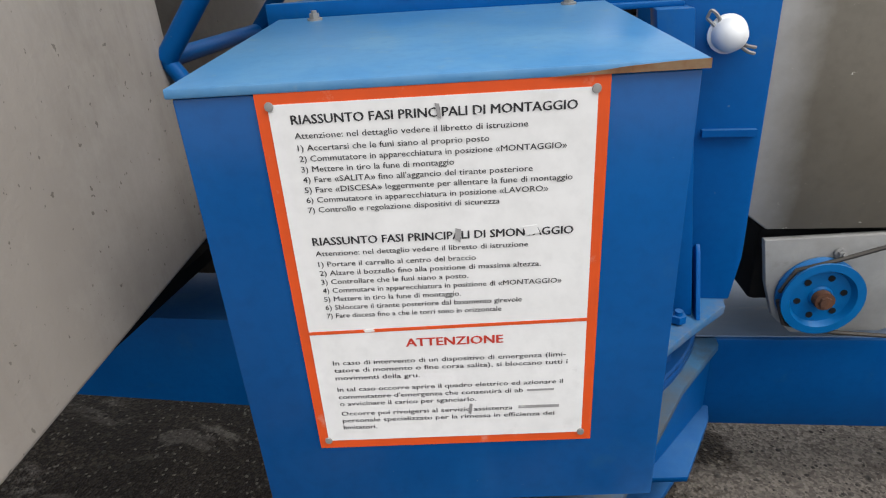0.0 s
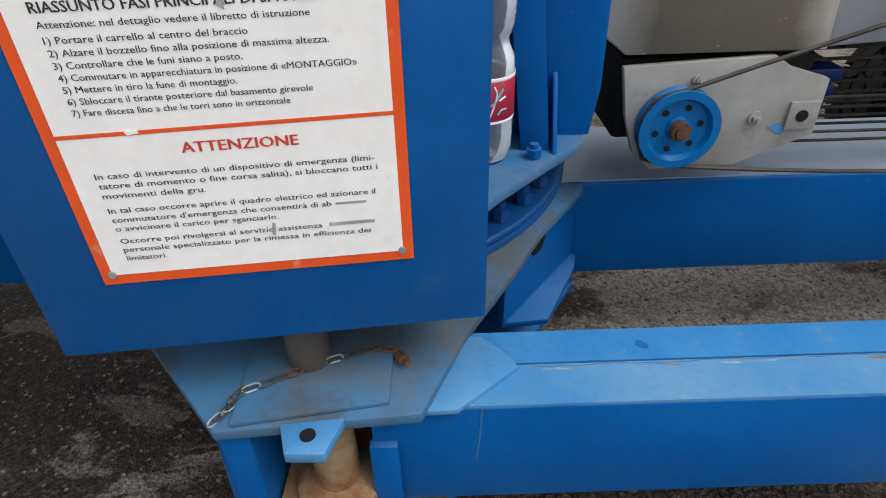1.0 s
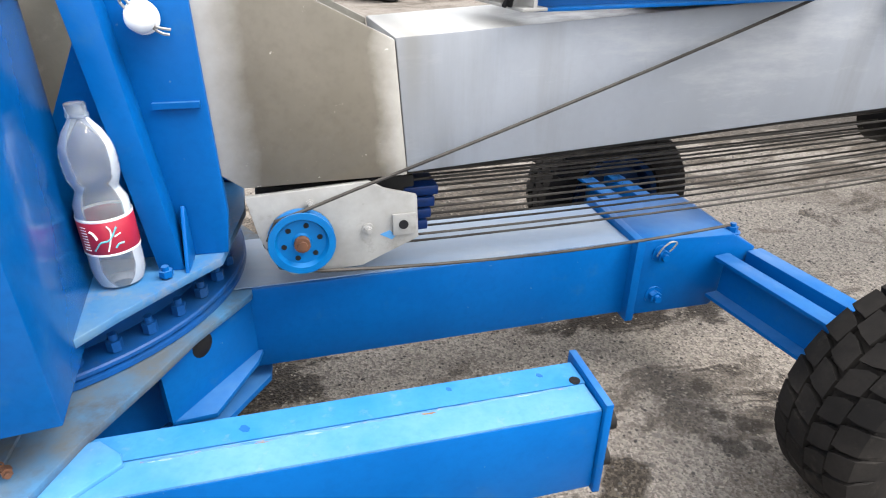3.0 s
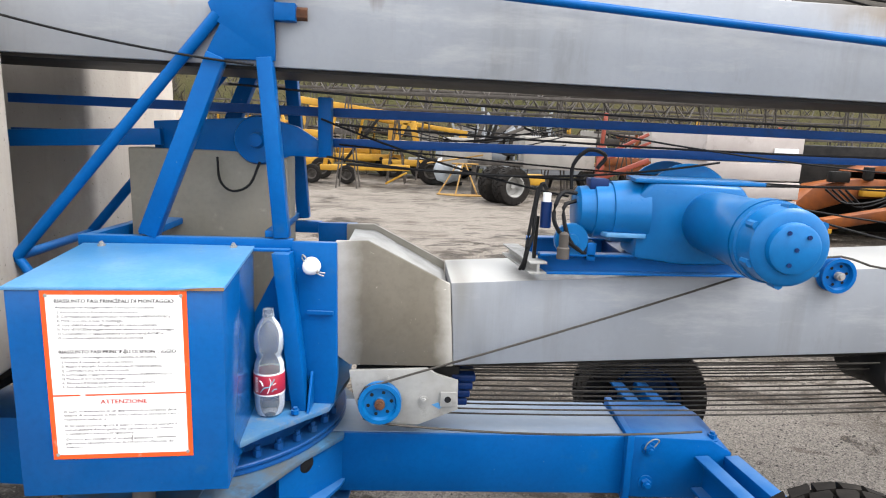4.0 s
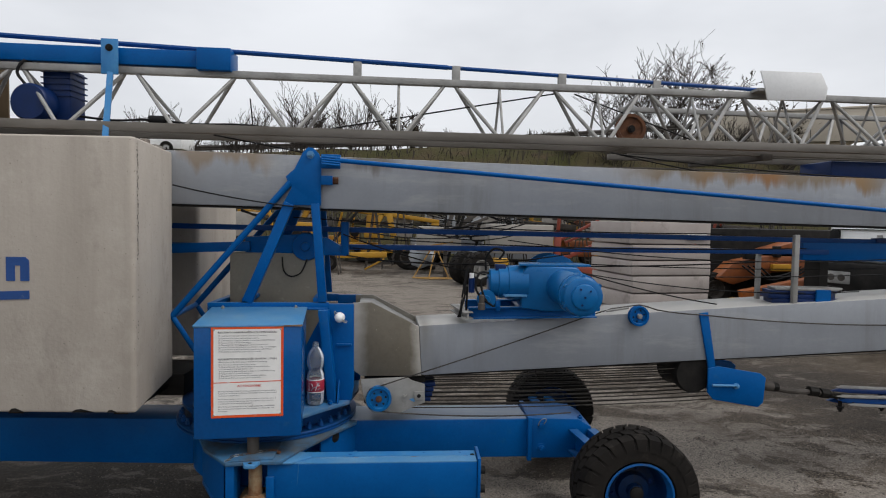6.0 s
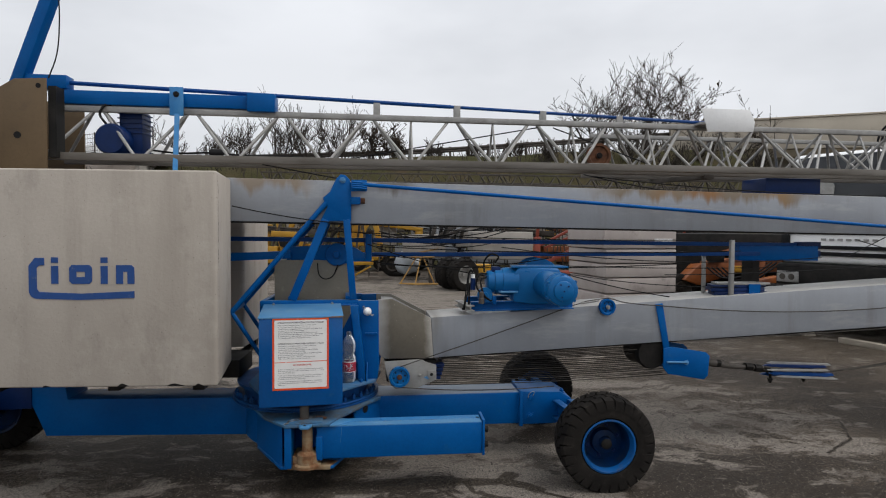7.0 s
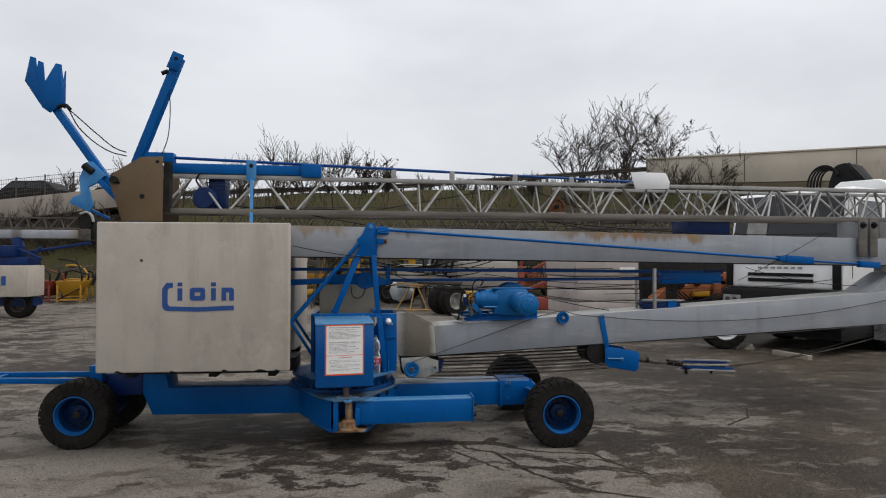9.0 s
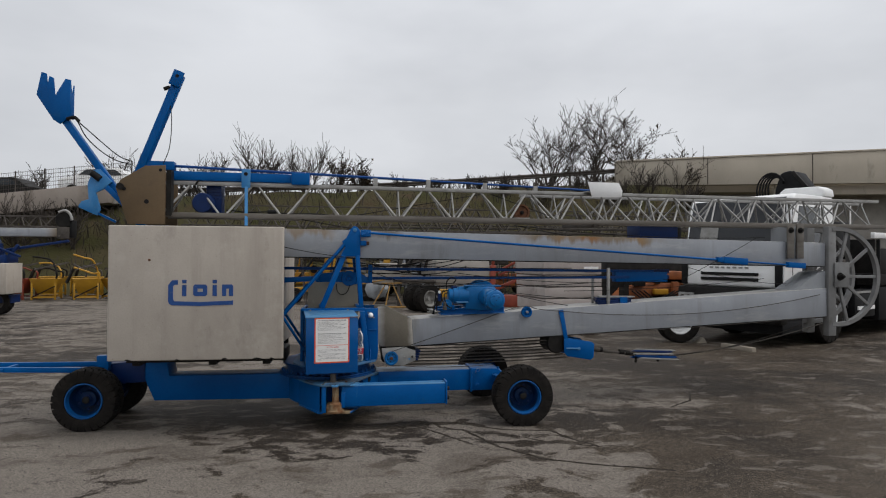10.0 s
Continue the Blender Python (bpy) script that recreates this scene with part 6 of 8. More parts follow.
lathe(bm, [(0.0, 1.163)] + prof + [(0.0, 1.345)], (1.47, 0.0, 1.142), (0, 1, 0), 36)
part("rope_drum", bm, ROPE, winch, "drum wound with steel rope")
for yy in (1.01, 1.30):
    bm = B()
    profile_bar(bm, (1.0, yy, 0.985), (1.66, yy, 1.0), [(-0.02, -0.03), (0.02, -0.03), (0.02, -0.024), (-0.013, -0.024), (-0.013, 0.024), (0.02, 0.024), (0.02, 0.03), (-0.02, 0.03)])
    part("base_rail", bm, BLUE, winch, soft=0.001)
# Plate in dark blue for the shade below motor and gearbox
bm = B()
box(bm, 1.26, 1.58, 1.06, 1.33, 0.955, 1.012)
part("shaded_base_plate", bm, BLUE_DARK, winch, soft=0.004)
bm = B()
lathe(bm, [(0.0, 0.0), (0.018, 0.0), (0.02, 0.006), (0.047, 0.006), (0.049, 0.010), (0.049, 0.026), (0.0, 0.03)], (1.088, 0.985, 1.058), (0, 1, 0), 28)
part("limit_wheel", bm, BLUE_MOTOR, winch)
bm = B()
lathe(bm, [(0.0, 0.0), (0.018, 0.0), (0.018, 0.03), (0.014, 0.034), (0.014, 0.07), (0.009, 0.075), (0.0, 0.078)], (1.062, 0.972, 1.008), (0, 0, 1), 16)
part("limit_switch", bm, OLD_GALV, winch)
bm = B()
box(bm, 1.135, 1.16, 0.99, 1.05, 1.0, 1.052)
part("bracket", bm, BLUE, winch, soft=0.002)
for k, pts in enumerate(([(1.10, 1.03, 1.19), (1.05, 1.0, 1.19), (1.03, 0.98, 1.12), (1.07, 0.98, 1.06), (1.13, 1.0, 1.02)], [(1.105, 1.03, 1.17), (1.06, 1.0, 1.15), (1.08, 0.985, 1.06), (1.14, 1.0, 1.01)],
                         [(1.16, 1.06, 1.262), (1.18, 1.05, 1.30), (1.13, 1.05, 1.315), (1.09, 1.06, 1.27), (1.09, 1.06, 1.20)])):
    bm = B()
    tube(bm, pts, 0.006, 6)
    part("cable", bm, BLACK, winch)
stand = thing("cable_stand", (0.98, 1.0, 0.93), "white steel cable stand with black cable and connector, on the boom", "cable stand")
bm = B()
profile_bar(bm, (0.995, 0.972, 0.958), (0.94, 1.24, 0.962), [(-0.026, 0.0), (0.026, 0.0), (0.026, 0.006), (0.004, 0.006), (0.004, 0.030), (0.026, 0.030), (0.026, 0.036), (-0.026, 0.036), (-0.026, 0.030), (-0.004, 0.030), (-0.004, 0.006), (-0.026, 0.006)])
part("foot_beam", bm, PALE_PLATE, stand, soft=0.001)
bm = B()
bar(bm, (0.988, 1.03, 0.99), (0.992, 1.03, 1.12), 0.014, 0.010)
part("upright", bm, DARK_STEEL, stand, soft=0.001)
bm = B()
tube(bm, [(0.955, 1.0, 0.965), (0.962, 0.985, 1.02), (0.978, 1.0, 1.08), (0.982, 1.01, 1.16), (0.995, 1.01, 1.215), (1.012, 1.02, 1.20)], 0.006, 6)
part("cable", bm, BLACK, stand)
bm = B()
tube(bm, [(0.945, 1.0, 0.965), (0.955, 0.985, 1.00), (0.965, 1.0, 1.07), (0.975, 1.005, 1.14), (0.984, 1.01, 1.20)], 0.005, 6)
part("cable", bm, BLACK, stand)
bm = B()
rod(bm, (1.012, 1.01, 1.09), (1.012, 1.01, 1.165), 0.016, 14)
part("connector", bm, BLUE_DARK, stand)
bm = B()
rod(bm, (1.012, 1.01, 1.165), (1.012, 1.01, 1.19), 0.012, 14)
part("connector_cap", bm, WHITE, stand)

# ---- post and plate pack further along the boom ----
post = thing("boom_post", (2.84, 1.22, 1.0), "light grey upright steel post on the boom", "post")
bm = B()
box(bm, 2.782, 2.810, 1.152, 1.180, 1.0, 1.412)
part("upright", bm, GALV, post, soft=0.004)
bm = B()
box(bm, 2.70, 2.725, 1.37, 1.395, 1.0, 1.30)
part("rear_upright", bm, GALV, post, soft=0.004)
pack = thing("plate_pack", (2.85, 1.30, 1.0), "stack of dark blue plates strapped on the boom", "plate pack")
for k, (z0, z1, m, dx) in enumerate(((1.012, 1.030, BLACK, 0.0), (1.032, 1.056, BLUE_DARK, 0.01), (1.058, 1.082, BLUE_DARK, -0.01), (1.084, 1.102, BLUE_DARK, 0.0), (1.104, 1.116, GALV, 0.03))):
    bm = B()
    prism(bm, [(2.69 + dx, 1.21), (2.75 + dx, 1.185), (3.02 + dx, 1.19), (3.09 + dx, 1.24), (3.03 + dx, 1.33), (2.71 + dx, 1.33)], z0, z1, "z")
    part("plate", bm, m, pack, soft=0.002)
bm = B()
box(bm, 2.93, 3.01, 1.176, 1.186, 1.03, 1.11)
part("tag_plate", bm, BLUE, pack)
spreader = thing("blue_spreader_box", (3.2, 1.38, 1.25), "blue steel box section lying between the booms", "steel beam")
bm = B()
box(bm, 2.96, 3.55, 1.36, 1.46, 1.262, 1.368)
part("box", bm, BLUE, spreader, soft=0.004)
bm = B()
box(bm, 3.05, 3.10, 1.34, 1.48, 1.04, 1.262)
part("leg", bm, DARK_STEEL, spreader)

# slack cables between the booms
cables = thing("slack_cable", (0.8, 1.2, 1.2), "thin black slack control cables strung between the booms", "cable")
for p, q, d, r in (((0.34, 1.12, 1.375), (1.10, 1.14, 1.17), 0.02, 0.0035), ((0.36, 1.10, 1.265), (1.55, 1.14, 1.29), 0.05, 0.0035), ((1.45, 1.05, 1.24), (2.35, 1.13, 1.03), 0.02, 0.0035),
                   ((1.50, 1.06, 1.21), (3.2, 1.22, 1.10), 0.05, 0.003), ((-0.45, 0.89, 1.605), (0.20, 0.935, 1.505), 0.012, 0.0035), ((0.38, 1.2, 1.30), (3.4, 1.36, 1.22), 0.04, 0.003),
                   ((2.3, 1.1, 1.18), (4.6, 1.25, 1.30), 0.03, 0.003), ((0.40, 1.08, 1.36), (2.9, 1.24, 1.335), 0.025, 0.0035), ((0.42, 1.10, 1.245), (2.6, 1.22, 1.255), 0.03, 0.004), ((1.2, 1.06, 1.36), (3.5, 1.26, 1.29), 0.06, 0.003), ((0.10, 1.02, 1.46), (2.4, 1.16, 1.41), 0.02, 0.0035),
                   ((3.6, 1.15, 1.30), (4.5, 1.2, 1.75), 0.01, 0.003), ((3.7, 1.2, 1.42), (4.9, 1.3, 1.24), 0.04, 0.003)):
    bm = B()
    tube(bm, sag(p, q, d, 12), r, 5)
    part("cable", bm, BLACK, cables)


# ---- lattice jib folded on top ----
def lattice(owner, u0, u1, nv, fv, zb, zt, pitch, shift, uprights_from=0.6, rc=0.022, rd=0.012, mat=None):
    """A three-chord lattice: two chords below at nv and fv, one above; braces zigzag between them."""
    tv = (nv + fv) / 2
    chord = mat or CHORD
    mat = mat or GALV
    for v in (nv, fv):
        bm = B()
        box(bm, u0, u1, v - rc, v + rc, zb - rc, zb + rc)
        part("bottom_chord", bm, chord, owner, soft=0.003)
    bm = B()
    box(bm, u0, u1, tv - rc * 0.9, tv + rc * 0.9, zt - rc * 0.8, zt + rc * 0.8)
    part("top_chord", bm, mat, owner, soft=0.003)
    k = math.ceil((u0 - shift) / pitch)
    while shift + k * pitch <= u1 - 0.05:
        ut = shift + k * pitch
        for v in (nv, fv):
            for s in (-1, 1):
                ub = ut + s * (pitch * 0.5 - 0.035)
                if u0 <= ub <= u1:
                    bm = B()
                    rod(bm, (ut + s * 0.03, tv, zt - rc * 0.6), (ub, v, zb + rc * 0.8), rd, 8)
                    part("brace", bm, mat, owner)
            um = ut + pitch / 2
            if um > uprights_from and um < u1 - 0.05:
                bm = B()
                rod(bm, (um, tv, zt - rc), (um, v, zb + rc * 0.8), rd * 0.72, 7)
                part("upright", bm, mat, owner)
        k += 1


jib = thing("lattice_jib", (0.6, 0.985, 0.0), "long galvanised triangular lattice jib folded above the tower", "lattice jib", turn=TURN, local=True)
lattice(jib, -2.14, 5.75, 0.10, 0.35, 1.892, 2.196, 0.548, -0.79, -0.1, 0.022, 0.010)
bm = B()
box(bm, -2.10, -0.84, 0.20, 0.30, 2.222, 2.305)
part("strong_beam", bm, BLUE, jib, soft=0.004)
bm = B()
box(bm, -1.0, -0.83, 0.17, 0.33, 2.205, 2.318)
part("beam_head", bm, BLUE, jib, soft=0.003)
bm = B()
box(bm, -2.30, -2.06, 0.20, 0.30, 2.312, 2.392)
part("pin_box", bm, BLUE, jib, soft=0.003)
bm = B()
rod(bm, (-2.06, 0.25, 2.356), (0.30, 0.27, 2.292), 0.013, 8)
rod(bm, (0.30, 0.27, 2.292), (2.22, 0.27, 2.238), 0.011, 8)
part("stay_rod", bm, BLUE_NAVY, jib)
for u in (-0.19, 0.345, 0.94, 1.49):
    bm = B()
    box(bm, u - 0.022, u + 0.022, 0.255, 0.285, 2.205, 2.31 - 0.028 * max(0, u))
    part("stay_lug", bm, GALV, jib, soft=0.002)
bm = B()
box(bm, -1.455, -1.375, 0.155, 0.168, 2.16, 2.335)
part("clamp_plate", bm, BLUE_MID, jib, soft=0.002)
bm = B()
bar(bm, (-1.412, 0.16, 2.17), (-1.398, 0.06, 1.80), 0.028, 0.012)
part("clamp_strap", bm, BLUE_MID, jib)
bm = B()
hexbolt(bm, (-1.415, 0.155, 2.29), (0, -1, 0), 0.012, 0.006)
part("clamp_bolt", bm, DARK_STEEL, jib)
for v0, v1 in ((0.02, 0.035), (0.50, 0.515)):
    bm = B()
    prism(bm, [(-2.09, 2.33), (-2.09, 1.80), (-2.40, 1.80), (-2.46, 2.0), (-2.50, 2.12), (-2.46, 2.19), (-2.26, 2.32)], v0, v1)
    part("heel_plate", bm, BROWN, jib, "rust-brown primed heel plate", soft=0.003)
for u, z, r in ((-2.245, 2.00, 0.020), (-2.43, 2.11, 0.016), (-2.13, 2.285, 0.014)):
    bm = B()
    rod(bm, (u, 0.021, z), (u, 0.018, z), r, 18)
    part("pin_hole", bm, BLACK, jib)
bm = B()
rod(bm, (-2.46, 0.0, 2.13), (-2.46, 0.53, 2.13), 0.03, 14)
part("heel_pin", bm, DARK_STEEL, jib)
bm = B()
box(bm, -2.088, -2.045, 0.04, 0.14, 1.88, 2.29)
part("heel_bracket", bm, DARK_STEEL, jib)
trolley = thing("jib_motor", (-1.12, 1.1, 1.915), "dark blue trolley motor standing inside the lattice jib", "motor")
bm = B()
lathe(bm, [(0.0, 0.0), (0.085, 0.0), (0.095, 0.012), (0.095, 0.19), (0.085, 0.20), (0.0, 0.20)], (-1.21, 1.02, 2.01), (0, 1, 0), 28)
part("gear_case", bm, BLUE_DARK, trolley)
bm = B()
box(bm, -1.20, -1.06, 1.12, 1.26, 1.92, 2.20)
part("motor_body", bm, BLUE_DARK, trolley, soft=0.01)
for z in np.linspace(2.06, 2.18, 5):
    bm = B()
    box(bm, -1.205, -1.055, 1.112, 1.27, z, z + 0.006)
    part("fin", bm, BLUE_DARK, trolley)
bm = B()
tube(bm, [(-1.24, 1.05, 2.1), (-1.28, 1.05, 2.16), (-1.25, 1.06, 2.22), (-1.20, 1.1, 2.2)], 0.008, 6)
part("cable", bm, BLACK, trolley)
rail = thing("jib_clutter", (-0.55, 1.06, 1.92), "black cable gland and cable bundle lying on the jib chord", "cable bundle")
bm = B()
rod(bm, (-0.62, 1.03, 1.935), (-0.54, 1.035, 1.935), 0.022, 12)
part("gland", bm, BLACK, rail)
bm = B()
tube(bm, [(-1.0, 1.05, 1.95), (-0.8, 1.04, 1.93), (-0.62, 1.03, 1.935), (-0.4, 1.04, 1.92), (-0.2, 1.06, 1.925), (-0.05, 1.07, 1.915)], 0.006, 6)
part("cable", bm, BLACK, rail)
panel2 = thing("blank_sign_board", (2.80, 1.28, 2.14), "white blank sheet-metal sign board fixed to the jib", "sign board")
bm = B()
prism(bm, [(2.605, 2.312), (2.945, 2.308), (2.985, 2.225), (2.975, 2.157), (2.650, 2.152), (2.63, 2.23)], 1.245, 1.257)
part("sheet", bm, WHITE, panel2, soft=0.002)
bm = B()
box(bm, 2.60, 2.94, 1.255, 1.42, 2.205, 2.22)
part("bracket", bm, GALV, panel2)
pulley3 = thing("jib_pulley", (0.6, 0.985, 0.0), "rusty brown rope pulley inside the lattice jib", "pulley", turn=TURN, local=True)
pulley_part(pulley3, 1.33, 0.235, 1.985, 0.085, 0.03, RUST, DARK_STEEL, 0)
bm = B()
box(bm, 1.25, 1.41, 0.20, 0.27, 1.905, 1.93)
part("seat", bm, GALV, pulley3)

# second lattice section folded behind
jib_cables = thing("jib_cable", (0.6, 0.985, 0.0), "thin black cables strung through the lattice jib", "cable", turn=TURN, local=True)
for p, q, d in (((-0.45, 0.225, 1.91), (0.90, 0.225, 2.165), 0.0), ((1.0, 0.225, 2.165), (1.72, 0.225, 1.925), 0.0), ((1.25, 0.30, 1.86), (2.6, 0.32, 1.70), 0.03), ((1.30, 0.30, 1.85), (4.3, 0.32, 1.76), 0.05),
                ((-0.90, 0.12, 1.868), (-0.36, 0.10, 1.775), 0.0)):
    bm = B()
    tube(bm, sag(p, q, d, 10), 0.0042, 5)
    part("cable", bm, BLACK, jib_cables)
bm = B()
rod(bm, (-0.725, 0.22, 1.91), (-0.742, 0.22, 2.075), 0.0035, 6)
part("wire_end", bm, BLACK, jib_cables)

jib2 = thing("lattice_jib_tip", (0.6, 0.985, 0.0), "second galvanised lattice jib section folded behind the first", "lattice jib", turn=TURN, local=True)
lattice(jib2, 1.55, 6.3, 0.78, 1.14, 1.93, 2.235, 0.50, 0.15, 9.0, 0.02, 0.011)
for u in (2.2, 5.2):
    bm = B()
    bar(bm, (u, 0.30, 1.862), (u, 1.18, 1.895), 0.06, 0.035)
    part("carrying_arm", bm, OLD_GALV, jib2, soft=0.002)
bm = B()
box(bm, 3.0, 3.5, 0.80, 1.12, 1.73, 1.91)
part("trolley_box", bm, BLUE_DARK, jib2, soft=0.01)

# ---- raised mast arm and fork at the jib's heel ----
mast = thing("mast_arm", (-1.82, 1.05, 1.80), "blue steel box arm raised steeply behind the counterweight", "crane arm")
bm = B()
bar(bm, (-1.845, 1.06, 2.10), (-1.412, 1.02, 3.19), 0.070, 0.072)
part("box_arm", bm, BLUE, mast, soft=0.005)
bm = B()
bar(bm, (-1.460, 0.974, 3.08), (-1.405, 0.972, 3.215), 0.012, 0.098)
part("eye_plate", bm, BLUE, mast, soft=0.003)
bm = B()
rod(bm, (-1.426, 0.968, 3.168), (-1.426, 0.9645, 3.168), 0.016, 14)
part("eye_hole", bm, BLACK, mast)
bm = B()
rod(bm, (-1.55, 1.0, 3.05), (-1.50, 1.0, 3.07), 0.018, 10)
part("lamp_stub", bm, DARK_STEEL, mast)
bm = B()
tube(bm, [(-1.55, 1.0, 2.36), (-1.50, 1.0, 2.50), (-1.482, 1.0, 2.68), (-1.485, 1.0, 2.85), (-1.51, 1.0, 2.98)], 0.004, 5)
part("wire", bm, BLACK, mast)
fork = thing("fork_arm", (-1.78, 0.98, 1.78), "blue steel arm with a four-pronged fork head, raised and leaning back", "crane arm")
bm = B()
bar(bm, (-1.70, 0.97, 1.76), (-2.43, 1.0, 2.79), 0.055, 0.060)
part("box_arm", bm, BLUE, fork, soft=0.004)
FORK = [(-2.615, 2.947), (-2.575, 3.150), (-2.532, 3.138), (-2.524, 3.045), (-2.510, 3.117), (-2.473, 3.100), (-2.460, 2.945), (-2.375, 3.098), (-2.330, 3.088), (-2.336, 2.752), (-2.417, 2.690), (-2.474, 2.728)]
bm = B()
prism(bm, FORK, 0.955, 0.967)
part("fork_plate", bm, BLUE, fork, soft=0.002)
bm = B()
prism(bm, [(0.960, 2.752), (1.03, 2.742), (1.035, 3.06), (1.0, 2.95), (0.965, 3.086)], -2.344, -2.332, "x")
part("fork_web", bm, BLUE, fork, soft=0.002)
bm = B()
prism(bm, [(-2.12, 2.285), (-2.07, 2.29), (-1.965, 2.18), (-2.04, 2.11), (-2.10, 2.08), (-2.06, 1.93), (-2.09, 1.875), (-2.25, 1.95), (-2.22, 2.0), (-2.16, 2.02), (-2.17, 2.16)], 0.93, 0.955)
part("lever_plate", bm, BLUE_MID, fork, soft=0.003)
bm = B()
bar(bm, (-2.03, 0.94, 2.15), (-1.72, 0.94, 1.83), 0.016, 0.045)
part("lever_rod", bm, BLUE, fork, soft=0.002)
bm = B()
rod(bm, (-2.13, 0.925, 2.255), (-2.06, 0.925, 2.20), 0.03, 10)
part("cushion", bm, BLACK, fork)
bm = B()
bar(bm, (-2.09, 0.94, 1.90), (-1.93, 0.94, 1.82), 0.014, 0.02)
part("stay", bm, BLUE, fork)
bm = B()
tube(bm, [(-2.36, 0.96, 2.735), (-2.30, 0.96, 2.755), (-2.26, 0.96, 2.72)], 0.016, 7)
part("plug", bm, BLACK, fork)
for pts in ([(-2.27, 0.96, 2.72), (-2.16, 0.97, 2.62), (-2.05, 0.98, 2.52), (-1.93, 0.99, 2.42), (-1.83, 1.0, 2.38)], [(-2.27, 0.96, 2.715), (-2.2, 0.97, 2.58), (-2.08, 0.98, 2.46), (-1.95, 0.99, 2.38), (-1.83, 1.0, 2.35)]):
    bm = B()
    tube(bm, pts, 0.005, 5)
    part("wire", bm, BLACK, fork)
# trestle that carries the jib's heel and the two arms
heel = thing("heel_trestle", (-1.75, 1.15, 1.66), "blue steel trestle plates between the counterweights under the jib", "trestle")
bm = B()
box(bm, -1.80, -1.52, 1.04, 1.30, 1.55, 1.80)
part("saddle", bm, BLUE_DARK, heel, soft=0.004)
bm = B()
box(bm, -1.66, -1.60, 1.05, 1.29, 0.65, 1.56)
part("pillar", bm, BLUE_DARK, heel, soft=0.004)
bm = B()
box(bm, 4.98, 5.06, 1.30, 1.66, 1.69, 1.875)
single("jib_rest", bm, GREY_STEEL, "grey steel rest block between jib and tower", "rest block", (4.92, 1.48, 1.69), soft=0.004)


# ---- the yard behind ----
GRASS = surface("rough_grass", (0.041, 0.041, 0.015), (0.062, 0.050, 0.028), 0.95, scale=0.5, grain=9, bump=0.8, dist=0.08,
                wear=(0.060, 0.042, 0.027), wear_amount=0.7, wear_scale=0.9, spec=0.08)
WALL_STONE = surface("brown_weathered_concrete", (0.30, 0.262, 0.228), (0.205, 0.175, 0.150), 0.9, scale=0.8, grain=12, bump=0.4, dist=0.01,
                     wear=(0.075, 0.058, 0.045), wear_amount=0.5, wear_scale=1.6, stretch=(1, 1, 0.5), spec=0.15)
VIADUCT = surface("tan_viaduct_concrete", (0.50, 0.447, 0.366), (0.41, 0.362, 0.297), 0.9, scale=0.5, grain=20, bump=0.25, dist=0.004,
                  wear=(0.19, 0.165, 0.13), wear_amount=0.30, wear_scale=1.2, stretch=(1, 1, 0.4), spec=0.2)
BARK = surface("bare_branch_bark", (0.050, 0.043, 0.037), (0.068, 0.058, 0.050), 0.9, scale=8, grain=30, bump=0.3, spec=0.1)
LEAF = surface("withered_brown_leaves", (0.055, 0.036, 0.020), (0.045, 0.034, 0.02), 0.8, scale=6, grain=30, bump=0.1, spec=0.1)


def bank_top(x):
    """Height of the bank's crest: it falls away where the viaduct begins."""
    q = min(1.0, max(0.0, (x - 17.5) / 3.0))
    return (4.75 + 0.045 * (x + 5)) * (1.0 - 0.9 * q * q * (3 - 2 * q))


def embankment():
    """The grassy bank behind the yard, one sheet that climbs to the road."""
    bm = B()
    xs, ys = np.linspace(-70, 80, 76), [19.0, 20.0, 21.5, 23.5, 25.5, 27.0, 28.5, 30.0, 45.0, 120.0]
    rows = []
    for x in xs:
        top = bank_top(x)
        col = []
        for y in ys:
            f = min(1.0, max(0.0, (y - 19.4) / 8.4))
            z = top * f * f * (3 - 2 * f) if y > 19.4 else -0.05
            if y < 100:
                z += (0.22 * noise.noise(Vector((x * 0.25, y * 0.4, 3))) + 0.10 * noise.noise(Vector((x * 0.9, y * 0.9, 8)))) * min(1.0, f * 3)
            col.append(bm.verts.new((x, y, z)))
        rows.append(col)
    for a, b in zip(rows, rows[1:]):
        for k in range(len(ys) - 1):
            bm.faces.new((a[k], b[k], b[k + 1], a[k + 1]))
    single("embankment", bm, GRASS, "sloping grass bank with bare brown patches behind the yard", "bank", kind="structure", smooth=80)


embankment()


# guard rail of the road on the bank
rail = thing("guard_rail", (4.0, 28.4, 5.0), "grey steel road guard rail along the top of the bank", "guard rail")
bm = B()
prof = [(0.0, 0.0), (0.04, 0.06), (0.0, 0.12), (0.04, 0.19), (0.0, 0.26), (-0.015, 0.26), (-0.015, 0.0)]
k0 = len(prof)
rows = []
for x in np.linspace(-14, 17, 16):
    z = bank_top(x) + 0.22 + (0.018 * max(0, x) ** 1.25)
    rows.append([bm.verts.new((x, 28.6 - a, z + b)) for a, b in prof])
for a, b in zip(rows, rows[1:]):
    for i in range(k0):
        bm.faces.new((a[i], b[i], b[(i + 1) % k0], a[(i + 1) % k0]))
part("beam", bm, OLD_GALV, rail)
for x in np.linspace(-14, 17, 32):
    bm = B()
    z = bank_top(x) + 0.22 + (0.018 * max(0, x) ** 1.25)
    box(bm, x - 0.05, x + 0.05, 28.62, 28.72, bank_top(x) - 0.4, z + 0.3)
    part("post", bm, OLD_GALV, rail)

# road viaduct
viaduct = thing("viaduct", (22.0, 28.0, 0.0), "weathered concrete road viaduct crossing behind the bank", "viaduct")
bm = B()
